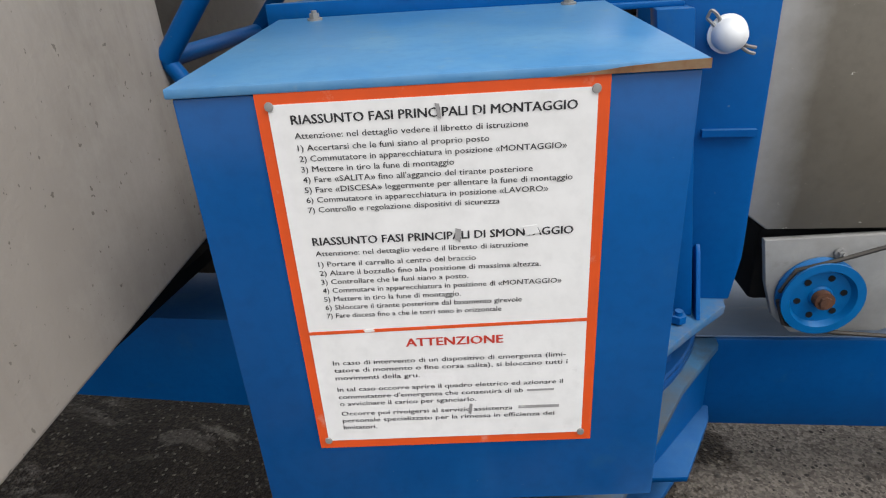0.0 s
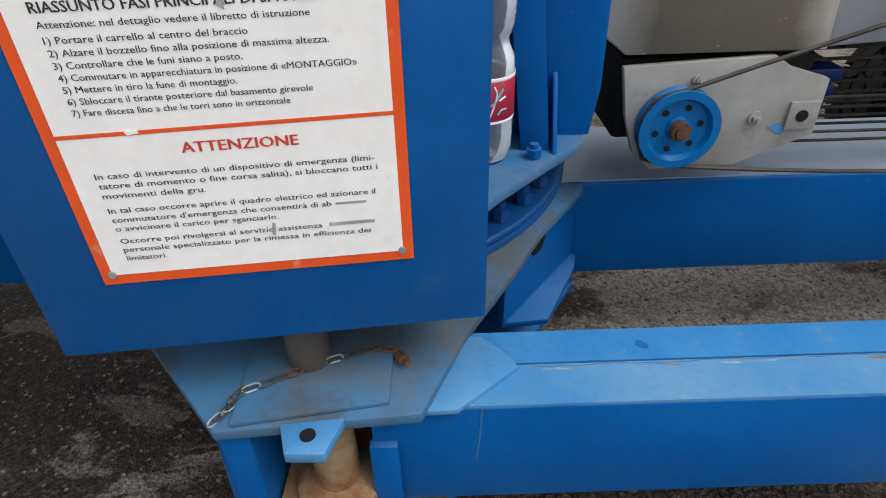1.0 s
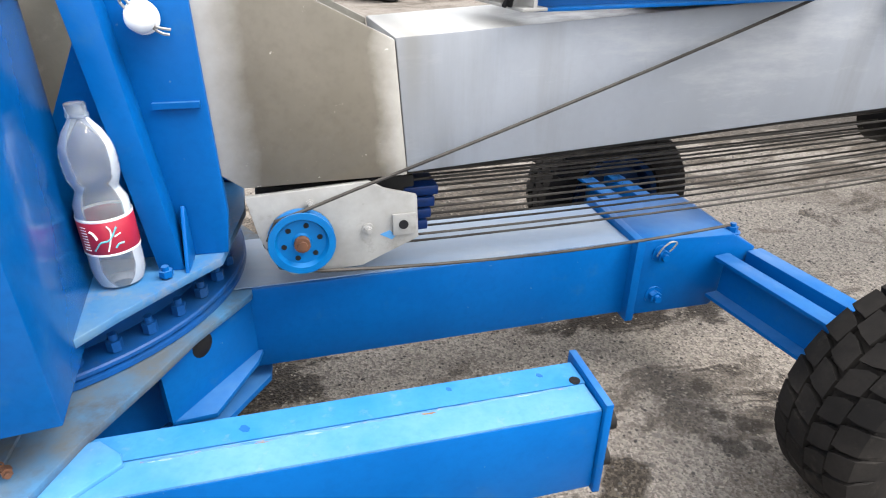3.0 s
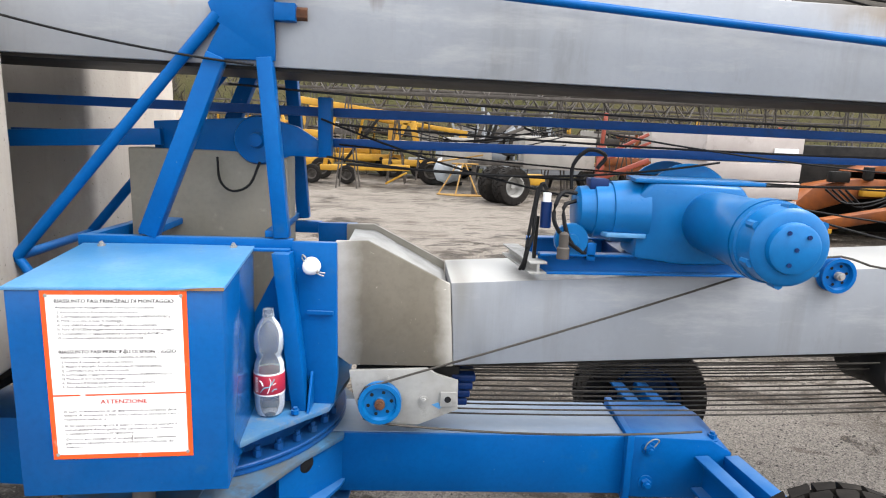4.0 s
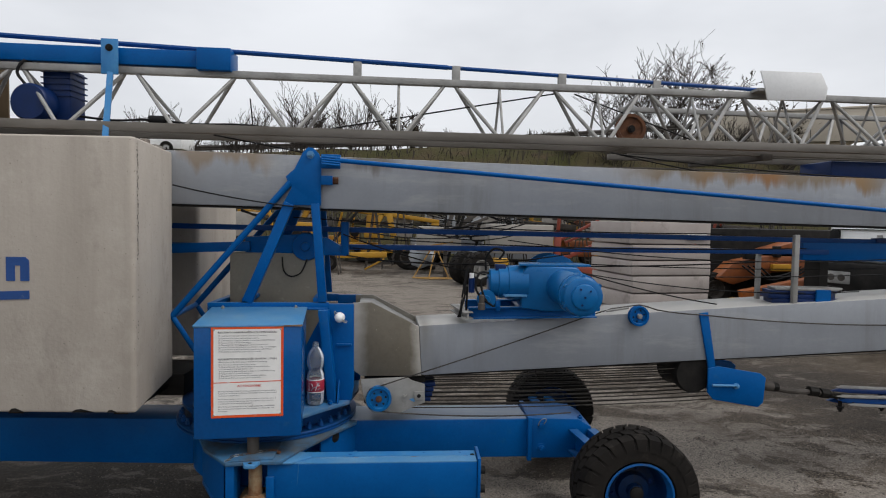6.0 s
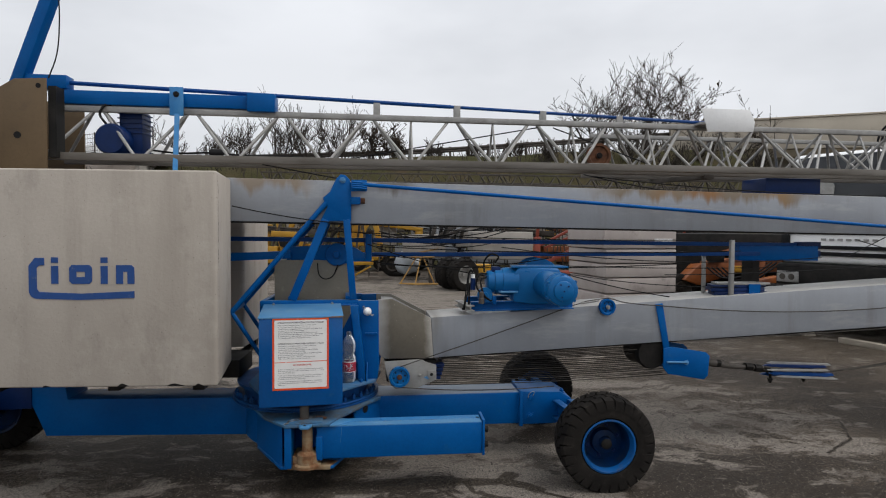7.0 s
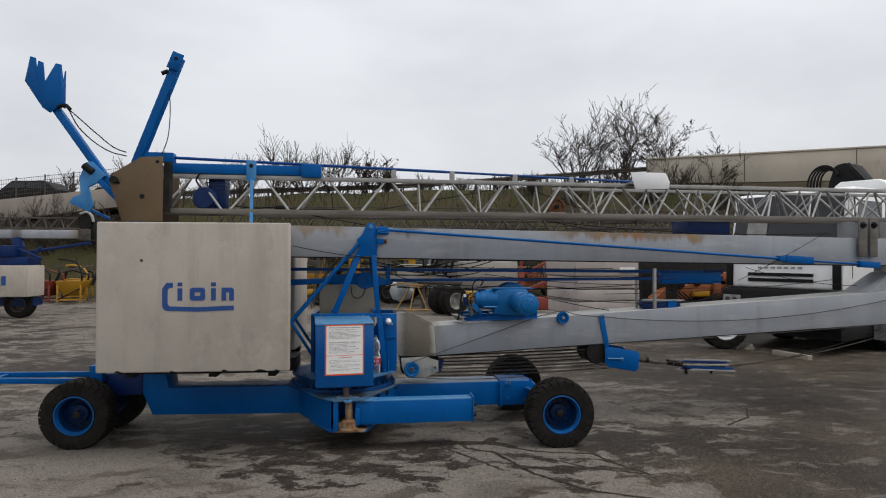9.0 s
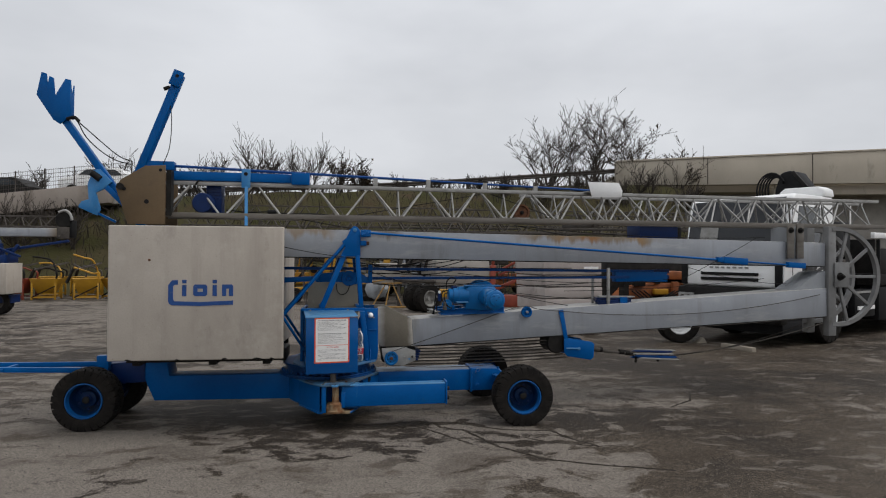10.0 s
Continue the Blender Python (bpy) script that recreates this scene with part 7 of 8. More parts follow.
V0, V1 = Vector((14.6, 28.2, 0)), Vector((44.0, 22.0, 0))
d = (V1 - V0).normalized()
n = Vector((d.y, -d.x, 0))


def girder(a, b, z0a, z1a, z0b, z1b, out, thick, nm, m):
    bm = B()
    p, q = V0.lerp(V1, a), V0.lerp(V1, b)
    vs = []
    for e, z0, z1 in ((p, z0a, z1a), (q, z0b, z1b)):
        for o in (out, out - thick):
            for z in (z0, z1):
                vs.append(bm.verts.new(e + n * o + Vector((0, 0, z))))
    for f in ((0, 1, 3, 2), (4, 6, 7, 5), (0, 4, 5, 1), (2, 3, 7, 6), (1, 5, 7, 3), (0, 2, 6, 4)):
        bm.faces.new([vs[i] for i in f])
    return part(nm, bm, m, viaduct, soft=0.02)


girder(0.0, 1.0, 5.6, 6.95, 5.8, 8.1, 0.0, 0.5, "parapet", VIADUCT)
girder(0.0, 1.0, 6.95, 7.05, 8.1, 8.2, 0.06, 0.6, "coping", VIADUCT)
girder(0.30, 1.0, 5.1, 5.62, 5.2, 5.82, -0.6, 0.5, "girder", VIADUCT)
girder(0.0, 1.0, 5.3, 6.3, 5.5, 6.6, -1.2, 6.0, "deck", VIADUCT)
girder(0.20, 1.0, -0.3, 5.36, -0.3, 5.56, -2.6, 0.6, "abutment", CONCRETE_FAR)
for a in (0.02, 0.62):
    girder(a, a + 0.07, -0.3, 5.2, -0.3, 5.3, -1.3, 3.5, "pier", VIADUCT)
for a in (0.17, 0.36, 0.55, 0.74):
    p = V0.lerp(V1, a)
    bm = B()
    b2 = p + n * 0.012
    z0, z1 = 5.65, 6.95 + 1.1 * a
    bar(bm, b2 + Vector((0, 0, z0)), b2 + Vector((0, 0, z1)), 0.025, 0.03)
    part("joint", bm, OLD_GALV, viaduct)

# retaining wall and mesh fence on the left of the bank
wall = thing("retaining_wall", (-20.0, 25.0, 2.0), "pale concrete retaining wall topped by a mesh fence", "wall")
bm = B()
prism(bm, [(-34.0, 0.95), (-11.4, 3.89), (-11.4, 4.79), (-34.0, 2.08)], 24.6, 25.1)
part("panel_wall", bm, WALL_STONE, wall, soft=0.02)
bm = B()
prism(bm, [(-60.0, -1.3), (-11.2, 3.9), (-11.2, 4.6), (-60.0, -1.0)], 25.104, 33.0)
part("road_slab", bm, CONCRETE_FAR, wall)
fence = thing("mesh_fence", (-20.0, 24.9, 4.2), "galvanised mesh fence with slim posts along the wall", "fence")
for k, x in enumerate(np.arange(-33.0, -10.4, 1.25)):
    z = 4.19 + (x + 16.4) * 0.12
    bm = B()
    rod(bm, (x, 24.85, z - 0.1), (x, 24.85, z + 0.98), 0.03, 6)
    part("post", bm, OLD_GALV, fence)
for k in range(6):
    bm = B()
    tube(bm, [(-33.0, 24.85, 2.20 + 0.182 * k), (-10.6, 24.85, 4.89 + 0.182 * k)], 0.010, 4)
    part("wire", bm, OLD_GALV, fence)
bm = B()
for x in np.arange(-32.9, -10.6, 0.10):
    z = 4.19 + (x + 16.4) * 0.12
    rod(bm, (x, 24.86, z), (x, 24.86, z + 0.95), 0.007, 3)
mesh_wires = part("mesh_wires", bm, OLD_GALV, fence)
tagged(mesh_wires, kind="stuff")


# trees: bare limbs that fork again and again
def tree(x, y, z, height, seed, spread=0.55, leafy=0.0, stems=1, levels=5):
    rnd = random.Random(seed)
    wood, leaves = B(), B()
    tips = []

    def grow(p, d, length, r, level):
        pts, rr = [p], [r]
        for i in range(4):
            d = (d + Vector((rnd.uniform(-1, 1), rnd.uniform(-1, 1), rnd.uniform(-0.4, 0.9))) * 0.16).normalized()
            pts.append(pts[-1] + d * (length / 4))
        rings = []
        n = 6 if level < 2 else (4 if level < 4 else 3)
        for i, q in enumerate(pts):
            a = d.cross(Vector((0.3, 0.2, 0.9))).normalized()
            b = d.cross(a)
            w = max(0.010, r * (1 - 0.5 * i / 4))
            rings.append([wood.verts.new(q + a * (w * math.cos(6.2832 * k / n)) + b * (w * math.sin(6.2832 * k / n))) for k in range(n)])
        for u, v in zip(rings, rings[1:]):
            for k in range(n):
                wood.faces.new((u[k], u[(k + 1) % n], v[(k + 1) % n], v[k]))
        if level >= levels:
            tips.append(pts)
            return
        for i in (1, 2, 3, 4) if level else (2, 3, 4, 4):
            for _ in range(1 if level < levels - 1 else 2):
                if rnd.random() < (0.93 if level < 3 else 0.66):
                    side = Vector((rnd.uniform(-1, 1), rnd.uniform(-1, 1), rnd.uniform(-0.35, 0.5)))
                    nd = (d * (1.0 - spread * 0.45) + side * spread).normalized()
                    grow(pts[i], nd, length * rnd.uniform(0.52, 0.86), r * (1 - 0.5 * i / 4) * rnd.uniform(0.48, 0.64), level + 1)

    base = Vector((x, y, z))
    for s in range(stems):
        lean = Vector((rnd.uniform(-0.5, 0.5), rnd.uniform(-0.4, 0.4), 1.0)) if stems > 1 else Vector((rnd.uniform(-0.1, 0.1), 0, 1))
        grow(base + Vector((rnd.uniform(-0.3, 0.3) * (stems > 1), 0, -0.2)), lean.normalized(), height * 0.36, 0.013 * height, 0 if stems == 1 else 1)
    t = thing("tree" if height > 3.5 else "shrub", (x, y, z), "bare winter tree with a few withered brown leaves on the bank" if leafy else "bare leafless winter shrub on the grass bank",
              "tree" if height > 3.5 else "shrub", "trees on the bank")
    part("trunk", wood, BARK, t, smooth=60)
    if leafy:
        for pts in tips:
            for q in pts[1:]:
                if rnd.random() < leafy:
                    c = q + Vector((rnd.uniform(-0.08, 0.08), rnd.uniform(-0.08, 0.08), rnd.uniform(-0.1, 0.04)))
                    a = Vector((rnd.uniform(-1, 1), rnd.uniform(-1, 1), rnd.uniform(-1, 1))).normalized()
                    b = a.cross(Vector((rnd.uniform(-1, 1), 0.3, rnd.uniform(-1, 1)))).normalized()
                    s = rnd.uniform(0.05, 0.10)
                    leaves.faces.new([leaves.verts.new(c + a * s * p1 + b * s * 0.55 * p2) for p1, p2 in ((-1, 0), (0, -1), (1, 0), (0, 1))])
        crown = part("crown", leaves, LEAF, t)
        tagged(crown, kind="stuff")


tree(10.7, 28.9, bank_top(10) - 0.3, 5.9, 3, 0.66, 0.0, 5)
tree(13.3, 28.9, bank_top(13) - 0.3, 5.9, 5, 0.66, 0.05, 4)
tree(15.9, 28.2, bank_top(15.5) - 0.4, 6.1, 12, 0.74, 0.24, 3)
tree(18.1, 27.4, bank_top(17.5) - 1.2, 4.4, 17, 0.68, 0.10, 2)
for k, (x, y, h) in enumerate(((7.6, 26.0, 2.0), (9.4, 25.2, 2.3), (11.6, 25.8, 2.4), (13.4, 25.0, 2.2), (15.2, 25.8, 2.6), (17.0, 24.8, 2.2), (18.8, 25.6, 2.4), (-12.4, 23.0, 2.9), (-14.15, 22.9, 3.4), (-17.5, 23.4, 2.8), (-10.4, 23.2, 2.4), (-13.0, 23.2, 3.2), (-15.9, 23.2, 2.6))):
    f = min(1.0, max(0.0, (y - 19.4) / 8.4))
    tree(x, y, bank_top(x) * f * f * (3 - 2 * f) - 0.25, h, 140 + k, 0.55, 0.0, 5, 4)
for k, (x, h) in enumerate(((-7.4, 3.3), (-5.7, 4.2), (-4.2, 3.3), (-2.6, 3.9), (-1.0, 3.2), (0.4, 2.4), (-9.0, 2.6), (-12.4, 3.4), (-14.4, 2.2), (-10.7, 2.6), (2.2, 1.6), (4.2, 1.4), (6.4, 1.6), (-16.4, 2.4))):
    tree(x, 28.3, bank_top(x) - 0.25, h, 40 + k, 0.5, 0.30 if k in (4, 5) else 0.0, 5, 4)


TANK_WHITE = surface("chalky_white_tank_paint", (0.56, 0.60, 0.64), (0.40, 0.43, 0.46), 0.5, scale=3, grain=40, bump=0.08, wear=(0.14, 0.11, 0.08), wear_amount=0.4, wear_scale=5)
DULL_YELLOW = surface("faded_brown_yellow_paint", (0.33, 0.185, 0.035), (0.20, 0.105, 0.028), 0.6, scale=5, grain=50, bump=0.08, wear=(0.09, 0.05, 0.025), wear_amount=0.4)


# ---- machines parked in the yard ----
FAR_TYRE, FAR_RIM, DARK_RIM, STAINED_RIM = tyre_mesh(0.36, 0.30, 18), rim_mesh(0.36, 0.30, WHITE), rim_mesh(0.36, 0.30, OLD_GALV), rim_mesh(0.36, 0.30, PALE_PLATE)


def far_wheel(parent, x, y, z, r, turn=0.0, rim=None):
    w = new("wheel", rim or DARK_RIM)
    w.parent = parent
    w.matrix_local = Matrix.Translation(Vector((x, y, z)) - ORIGIN[parent.name]) @ pose(0, 0, 0, 0, 17 * x, turn) @ Matrix.Diagonal((r / 0.36, r / 0.36, r / 0.36, 1))
    t = new("tyre", FAR_TYRE)
    t.parent = w


# stacked concrete slabs
stack = thing("slab_stack", (4.20, 7.06, 0.0), "stack of pale cast concrete ballast slabs with dark joints", "slab stack")
random.seed(31)
st_turn = 12
levels = [0.0, 0.22, 0.47, 0.72, 0.94, 1.17, 1.50]
for k in range(6):
    bm = B()
    w = 1.27 + random.uniform(-0.03, 0.03)
    prism(bm, [(-w / 2, -0.62), (w / 2 - 0.02, -0.63), (w / 2, 0.62), (-w / 2, 0.62)], levels[k] + 0.006, levels[k + 1] - 0.012, "z")
    bmesh.ops.transform(bm, matrix=pose(4.20 + random.uniform(-0.02, 0.02), 7.06, 0, 0, 0, st_turn + random.uniform(-1, 1)), verts=bm.verts)
    part("slab", bm, SLAB, stack, soft=0.012)
bm = B()
box(bm, 0.20, 0.52, -0.655, -0.640, 1.24, 1.33)
bmesh.ops.transform(bm, matrix=pose(4.20, 7.06, 0, 0, 0, st_turn), verts=bm.verts)
part("label_plate", bm, WHITE, stack, "small white label plate")

# white lorry with its crane
lorry = thing("lorry", (7.84, 5.66, 0.0), "white cab-over lorry with a curtained windscreen, parked behind the crane", "lorry", turn=-63.0, local=True)
bm = B()
prism(bm, [(-1.35, 1.02), (-1.33, 1.45), (-1.21, 1.62), (-1.04, 2.56), (-0.92, 2.61), (0.40, 2.62), (0.45, 1.08), (0.15, 1.02), (-0.10, 1.16), (-0.75, 1.16), (-0.95, 1.0), (-1.25, 1.0)], -0.95, 0.95, "x")
cab = part("cab", bm, WHITE, lorry, soft=0.05)
bm = B()
vs = [bm.verts.new((x, -1.237 + (z - 1.60) * 0.178, z)) for x, z in ((-0.90, 1.62), (0.90, 1.62), (0.85, 2.55), (-0.85, 2.55))]
bm.faces.new(vs)
bmesh.ops.solidify(bm, geom=bm.faces[:], thickness=0.01)
part("windscreen", bm, CURTAIN_AND_SKY, cab, "windscreen, grey for a drawn curtain and the reflected sky")
bm = B()
prism(bm, [(-0.66, 1.70), (-0.30, 1.72), (-0.29, 2.12), (-0.34, 2.20), (-0.62, 2.18)], -0.004, 0.004)
bmesh.ops.transform(bm, matrix=Matrix.Translation((0, -1.256, 1.60)) @ pose(0, 0, 0, -10.1, 0, 0) @ Matrix.Translation((0, 0, -1.60)), verts=bm.verts)
part("curtain", bm, PALE_PLATE, cab, "pale curtain showing in the windscreen")
for s in (-1, 0.35):
    bm = B()
    rod(bm, (0.30 * s, -1.262, 1.63), (0.30 * s + 0.55, -1.228, 1.80), 0.010, 6)
    part("wiper", bm, BLACK, cab)
for z0, z1 in ((1.12, 1.175), (1.215, 1.265)):
    bm = B()
    box(bm, -0.52, 0.52, -1.372, -1.33, z0, z1)
    part("grille_slot", bm, BLACK, cab)
bm = B()
box(bm, -0.95, 0.95, -1.358, -1.335, 1.425, 1.437)
part("panel_gap", bm, DARK_STEEL, cab)
for k in range(7):
    bm = B()
    box(bm, -0.36 + 0.108 * k, -0.30 + 0.108 * k, -1.352, -1.325, 1.335, 1.365)
    part("badge_bar", bm, GALV, cab)
for s in (-1, 1):
    bm = B()
    box(bm, s * 0.86 - 0.06, s * 0.86 + 0.06, -1.375, -1.32, 1.03, 1.42)
    part("wind_deflector", bm, BLACK, cab, soft=0.02)
    bm = B()
    box(bm, s * 0.99, s * 1.18, -1.36, -1.24, 1.50, 2.10)
    part("mirror", bm, BLACK, cab, soft=0.03)
    bm = B()
    prism(bm, [(-1.02, 1.66), (-0.12, 1.66), (-0.12, 2.40), (-0.86, 2.40)], s * 0.952, s * 0.960, "x")
    part("side_window", bm, WINDSCREEN, cab)
    bm = B()
    for y in (-1.08, 0.02):
        box(bm, s * 0.950, s * 0.955, y - 0.006, y + 0.006, 1.20, 2.45)
    part("door_gap", bm, DARK_STEEL, cab)
    bm = B()
    box(bm, s * 0.952, s * 0.975, -0.14, -0.02, 1.52, 1.56)
    part("door_handle", bm, BLACK, cab, soft=0.005)
bm = B()
box(bm, -0.95, 0.95, -1.45, -1.20, 0.42, 1.0)
part("bumper", bm, DARK_STEEL, lorry, soft=0.05)
for sx0 in (-0.92, 0.60):
    bm = B()
    box(bm, sx0, sx0 + 0.32, -1.465, -1.44, 0.72, 0.88)
    light = part("headlight", bm, GALV, lorry, "clear twin headlight", soft=0.01)
    for dx in (0.09, 0.22):
        bm = B()
        rod(bm, (sx0 + dx, -1.470, 0.80), (sx0 + dx, -1.464, 0.80), 0.045, 14)
        part("lamp", bm, OLD_GALV, light)
bm = B()
prism(bm, [(0.14, 2.61), (0.96, 2.61), (0.94, 2.75), (0.84, 2.80), (0.26, 2.81), (0.17, 2.75)], 0.06, 0.44)
part("roof_fairing", bm, WHITE, cab, soft=0.04)
for (x, y) in ((-0.82, 0.30), (0.82, 0.30), (-0.82, 3.9), (0.82, 3.9)):
    w = new("wheel", FAR_RIM)
    w.parent = lorry
    w.matrix_local = Matrix.Translation((x, y, 0.50)) @ pose(0, 0, 0, 0, 0, 90 if x > 0 else -90) @ Matrix.Diagonal((0.5 / 0.36, 0.9, 0.5 / 0.36, 1))
    t = new("tyre", FAR_TYRE)
    t.parent = w
bm = B()
box(bm, -0.60, 0.60, -1.2, 7.5, 0.45, 0.86)
part("chassis_frame", bm, DARK_STEEL, lorry, soft=0.02)
bm = B()
box(bm, -0.97, 0.97, 2.3, 7.6, 0.98, 1.22)
part("flatbed", bm, DARK_STEEL, lorry, soft=0.02)
for k in range(4):
    bm = B()
    box(bm, 0.94, 0.98, 2.3 + 1.3 * k, 3.57 + 1.3 * k, 1.22, 1.72)
    part("side_board", bm, DARK_STEEL, lorry, soft=0.01)
    bm = B()
    box(bm, 0.94, 1.0, 2.25 + 1.3 * k, 2.29 + 1.3 * k, 1.0, 1.90)
    part("stake", bm, BLACK, lorry, soft=0.004)
bm = B()
box(bm, -0.93, 0.93, 2.2, 2.26, 1.22, 1.90)
part("headboard", bm, DARK_STEEL, lorry, soft=0.01)
bm = B()
box(bm, 0.90, 0.97, 2.1, 7.0, 1.92, 2.03)
part("load_rail", bm, WHITE, lorry, soft=0.01)
bm = B()
box(bm, 0.70, 0.96, 1.25, 2.15, 0.40, 0.92)
tool = part("tool_box", bm, BLACK, lorry, soft=0.03)
# Black lockers and tank added to block light beneath the lorry
for x0, x1 in ((-0.96, -0.62), (0.62, 0.95)):
    for y0, y1 in ((2.35, 3.35), (4.5, 7.4)):
        bm = B()
        box(bm, x0, x1, y0, y1, 0.30, 0.96)
        part("added_shade_locker", bm, BLACK, lorry, soft=0.02)
bm = B()
box(bm, -0.95, -0.60, 0.85, 2.2, 0.28, 0.95)
part("added_shade_tank", bm, DARK_STEEL, lorry, soft=0.06)
bm = B()
box(bm, 0.955, 0.968, 1.30, 2.10, 0.86, 0.90)
part("lid_edge", bm, GALV, tool)
bm = B()
box(bm, -0.80, 0.88, 0.52, 1.30, 0.90, 2.20)
part("crane_pedestal", bm, BLACK, lorry, soft=0.05)
for k in range(4):
    bm = B()
    rod(bm, (0.90, 0.62 + 0.17 * k, 1.0), (0.90, 0.60 + 0.17 * k, 1.95 - 0.12 * k), 0.035, 8)
    part("hydraulic_pipe", bm, GALV if k == 1 else DARK_STEEL, lorry)
for k in range(3):
    bm = B()
    box(bm, 0.885, 0.93, 0.62 + 0.2 * k, 0.74 + 0.2 * k, 1.20 + 0.16 * (k % 2), 1.34 + 0.16 * (k % 2))
    part("valve_block", bm, OLD_GALV, lorry, soft=0.008)
# Dark underbody box added so the ground below stays in shade
bm = B()
box(bm, -0.85, 0.85, -1.2, 1.2, 0.24, 0.45)
part("added_dark_underbody", bm, BLACK, lorry, soft=0.02)
bm = B()
prism(bm, [(-0.36, 0.62), (-0.22, 1.06), (0.80, 1.06), (0.95, 0.62), (0.90, 0.60), (0.76, 1.01), (-0.18, 1.01), (-0.31, 0.60)], 0.62, 0.97, "x")
part("mudguard", bm, BLACK, lorry, soft=0.01)
bm = B()
box(bm, 0.97, 0.99, 1.32, 2.05, 0.55, 0.62)
part("reflector_strip", bm, WHITE, lorry)
bm = B()
prism(bm, [(-0.30, 2.60), (0.50, 2.60), (0.42, 2.80), (0.16, 3.18), (0.02, 3.24), (-0.16, 3.20), (-0.26, 2.90)], 0.75, 1.15)
part("crane_body", bm, BLACK, lorry, soft=0.05)
bm = B()
bar(bm, (-0.1, 0.95, 1.0), (-0.1, 0.95, 2.7), 0.30, 0.30)
part("crane_column", bm, DARK_STEEL, lorry, soft=0.03)
bm = B()
bar(bm, (0.10, 0.72, 3.20), (0.50, 0.70, 2.70), 0.05, 0.06)
part("crane_arm", bm, DARK_STEEL, lorry, soft=0.01)
for k in range(5):
    bm = B()
    tube(bm, [(-0.22 - 0.015 * k + (0.16 + 0.03 * k) * math.cos(q), 0.72 - 0.02 * k, 2.86 + (0.26 + 0.02 * k) * math.sin(q)) for q in np.linspace(0.5, 3.5, 16)], 0.018, 6)
    part("hose", bm, BLACK, lorry)

# timber sticks on the ground before the lorry
for (x, y, a, l) in ((6.44, 4.48, -72, 0.60),):
    t = thing("timber_baulk", (x, y, 0.0), "pale weathered timber baulk lying on the asphalt", "timber")
    bm = B()
    box(bm, -l / 2, l / 2, -0.05, 0.05, 0.0, 0.07)
    bmesh.ops.transform(bm, matrix=pose(x, y, 0, 0, 0, a), verts=bm.verts)
    part("stick", bm, WOOD, t, soft=0.006)

# orange machine
digger = thing("orange_machine", (7.2, 8.6, 0.0), "worn orange construction machine with boom and small wheels", "machine")
bm = B()
prism(bm, [(6.0, 0.50), (6.30, 0.80), (6.9, 0.92), (8.4, 0.90), (8.4, 0.68), (7.0, 0.62), (6.3, 0.40)], 8.5, 8.9)
part("main_frame", bm, ORANGE, digger, soft=0.02)
bm = B()
prism(bm, [(6.25, 0.18), (7.6, 0.45), (7.6, 0.62), (6.2, 0.34)], 8.0, 8.2)
part("outrigger", bm, ORANGE, digger, soft=0.02)
bm = B()
rod(bm, (6.2, 8.1, 0.14), (6.2, 8.1, 0.20), 0.16, 16)
part("foot_plate", bm, YELLOW, digger)
bm = B()
prism(bm, [(6.9, 1.02), (7.5, 1.20), (8.6, 1.16), (8.6, 0.95)], 8.6, 9.3)
part("bonnet", bm, ORANGE, digger, soft=0.03)
# Dark box added behind the machine for the dark clutter there
bm = B()
box(bm, 6.05, 8.6, 9.0, 9.5, 0.05, 1.40)
part("added_dark_box", bm, DARK_STEEL, digger, soft=0.03)
for k, (x0, x1, z0, z1, y0, m) in enumerate(((6.45, 6.75, 0.86, 1.02, 8.42, DARK_STEEL), (6.95, 7.3, 0.66, 0.78, 8.40, YELLOW), (7.4, 7.55, 0.30, 0.95, 8.38, ORANGE), (7.0, 7.12, 0.9, 1.1, 8.45, DARK_STEEL), (7.7, 8.3, 0.95, 1.05, 8.40, RUST))):
    bm = B()
    box(bm, x0, x1, y0, y0 + 0.1, z0, z1)
    part(("step", "ram_mount", "side_arm", "cap", "cover")[k], bm, m, digger, soft=0.01)
for k in range(4):
    bm = B()
    tube(bm, [(6.4 + 0.1 * k, 8.42, 0.75), (6.7 + 0.15 * k, 8.36, 0.55 - 0.05 * k), (7.2 + 0.1 * k, 8.36, 0.62), (7.6 + 0.1 * k, 8.42, 0.85)], 0.018, 5)
    part("hose", bm, BLACK, digger)
far_wheel(digger, 6.05, 8.75, 0.30, 0.30)
far_wheel(digger, 7.9, 8.6, 0.30, 0.30)

# yellow crane base frame with twin wheels
base2 = thing("yellow_crane_base", (1.8, 12.2, 0.0), "yellow tower crane base with wide tyres and pale ballast", "crane base")
far_wheel(base2, 1.98, 11.35, 0.38, 0.38, 30, STAINED_RIM)
far_wheel(base2, 1.72, 11.75, 0.38, 0.38, 30)
bm = B()
box(bm, 2.1, 2.75, 12.0, 12.3, 0.36, 0.58)
part("beam", bm, YELLOW, base2, soft=0.02)
bm = B()
box(bm, 2.45, 4.12, 13.5, 14.6, 0.62, 1.38)
part("ballast", bm, CONCRETE_FAR, base2, soft=0.03)
bm = B()
box(bm, 0.55, 1.75, 14.0, 15.0, 0.62, 1.28)
part("ballast", bm, CONCRETE_FAR, base2, soft=0.03)
for k, (x0, x1) in enumerate(((2.66, 2.84), (2.93, 3.12), (3.2, 3.36))):
    bm = B()
    box(bm, x0, x1, 13.488, 13.498, 1.02, 1.22)
    part("unreadable_mark", bm, CONCRETE_FAR, base2)
trip = thing("yellow_trestle", (1.1, 12.8, 0.0), "yellow tubular steel trestle standing on the asphalt", "trestle")
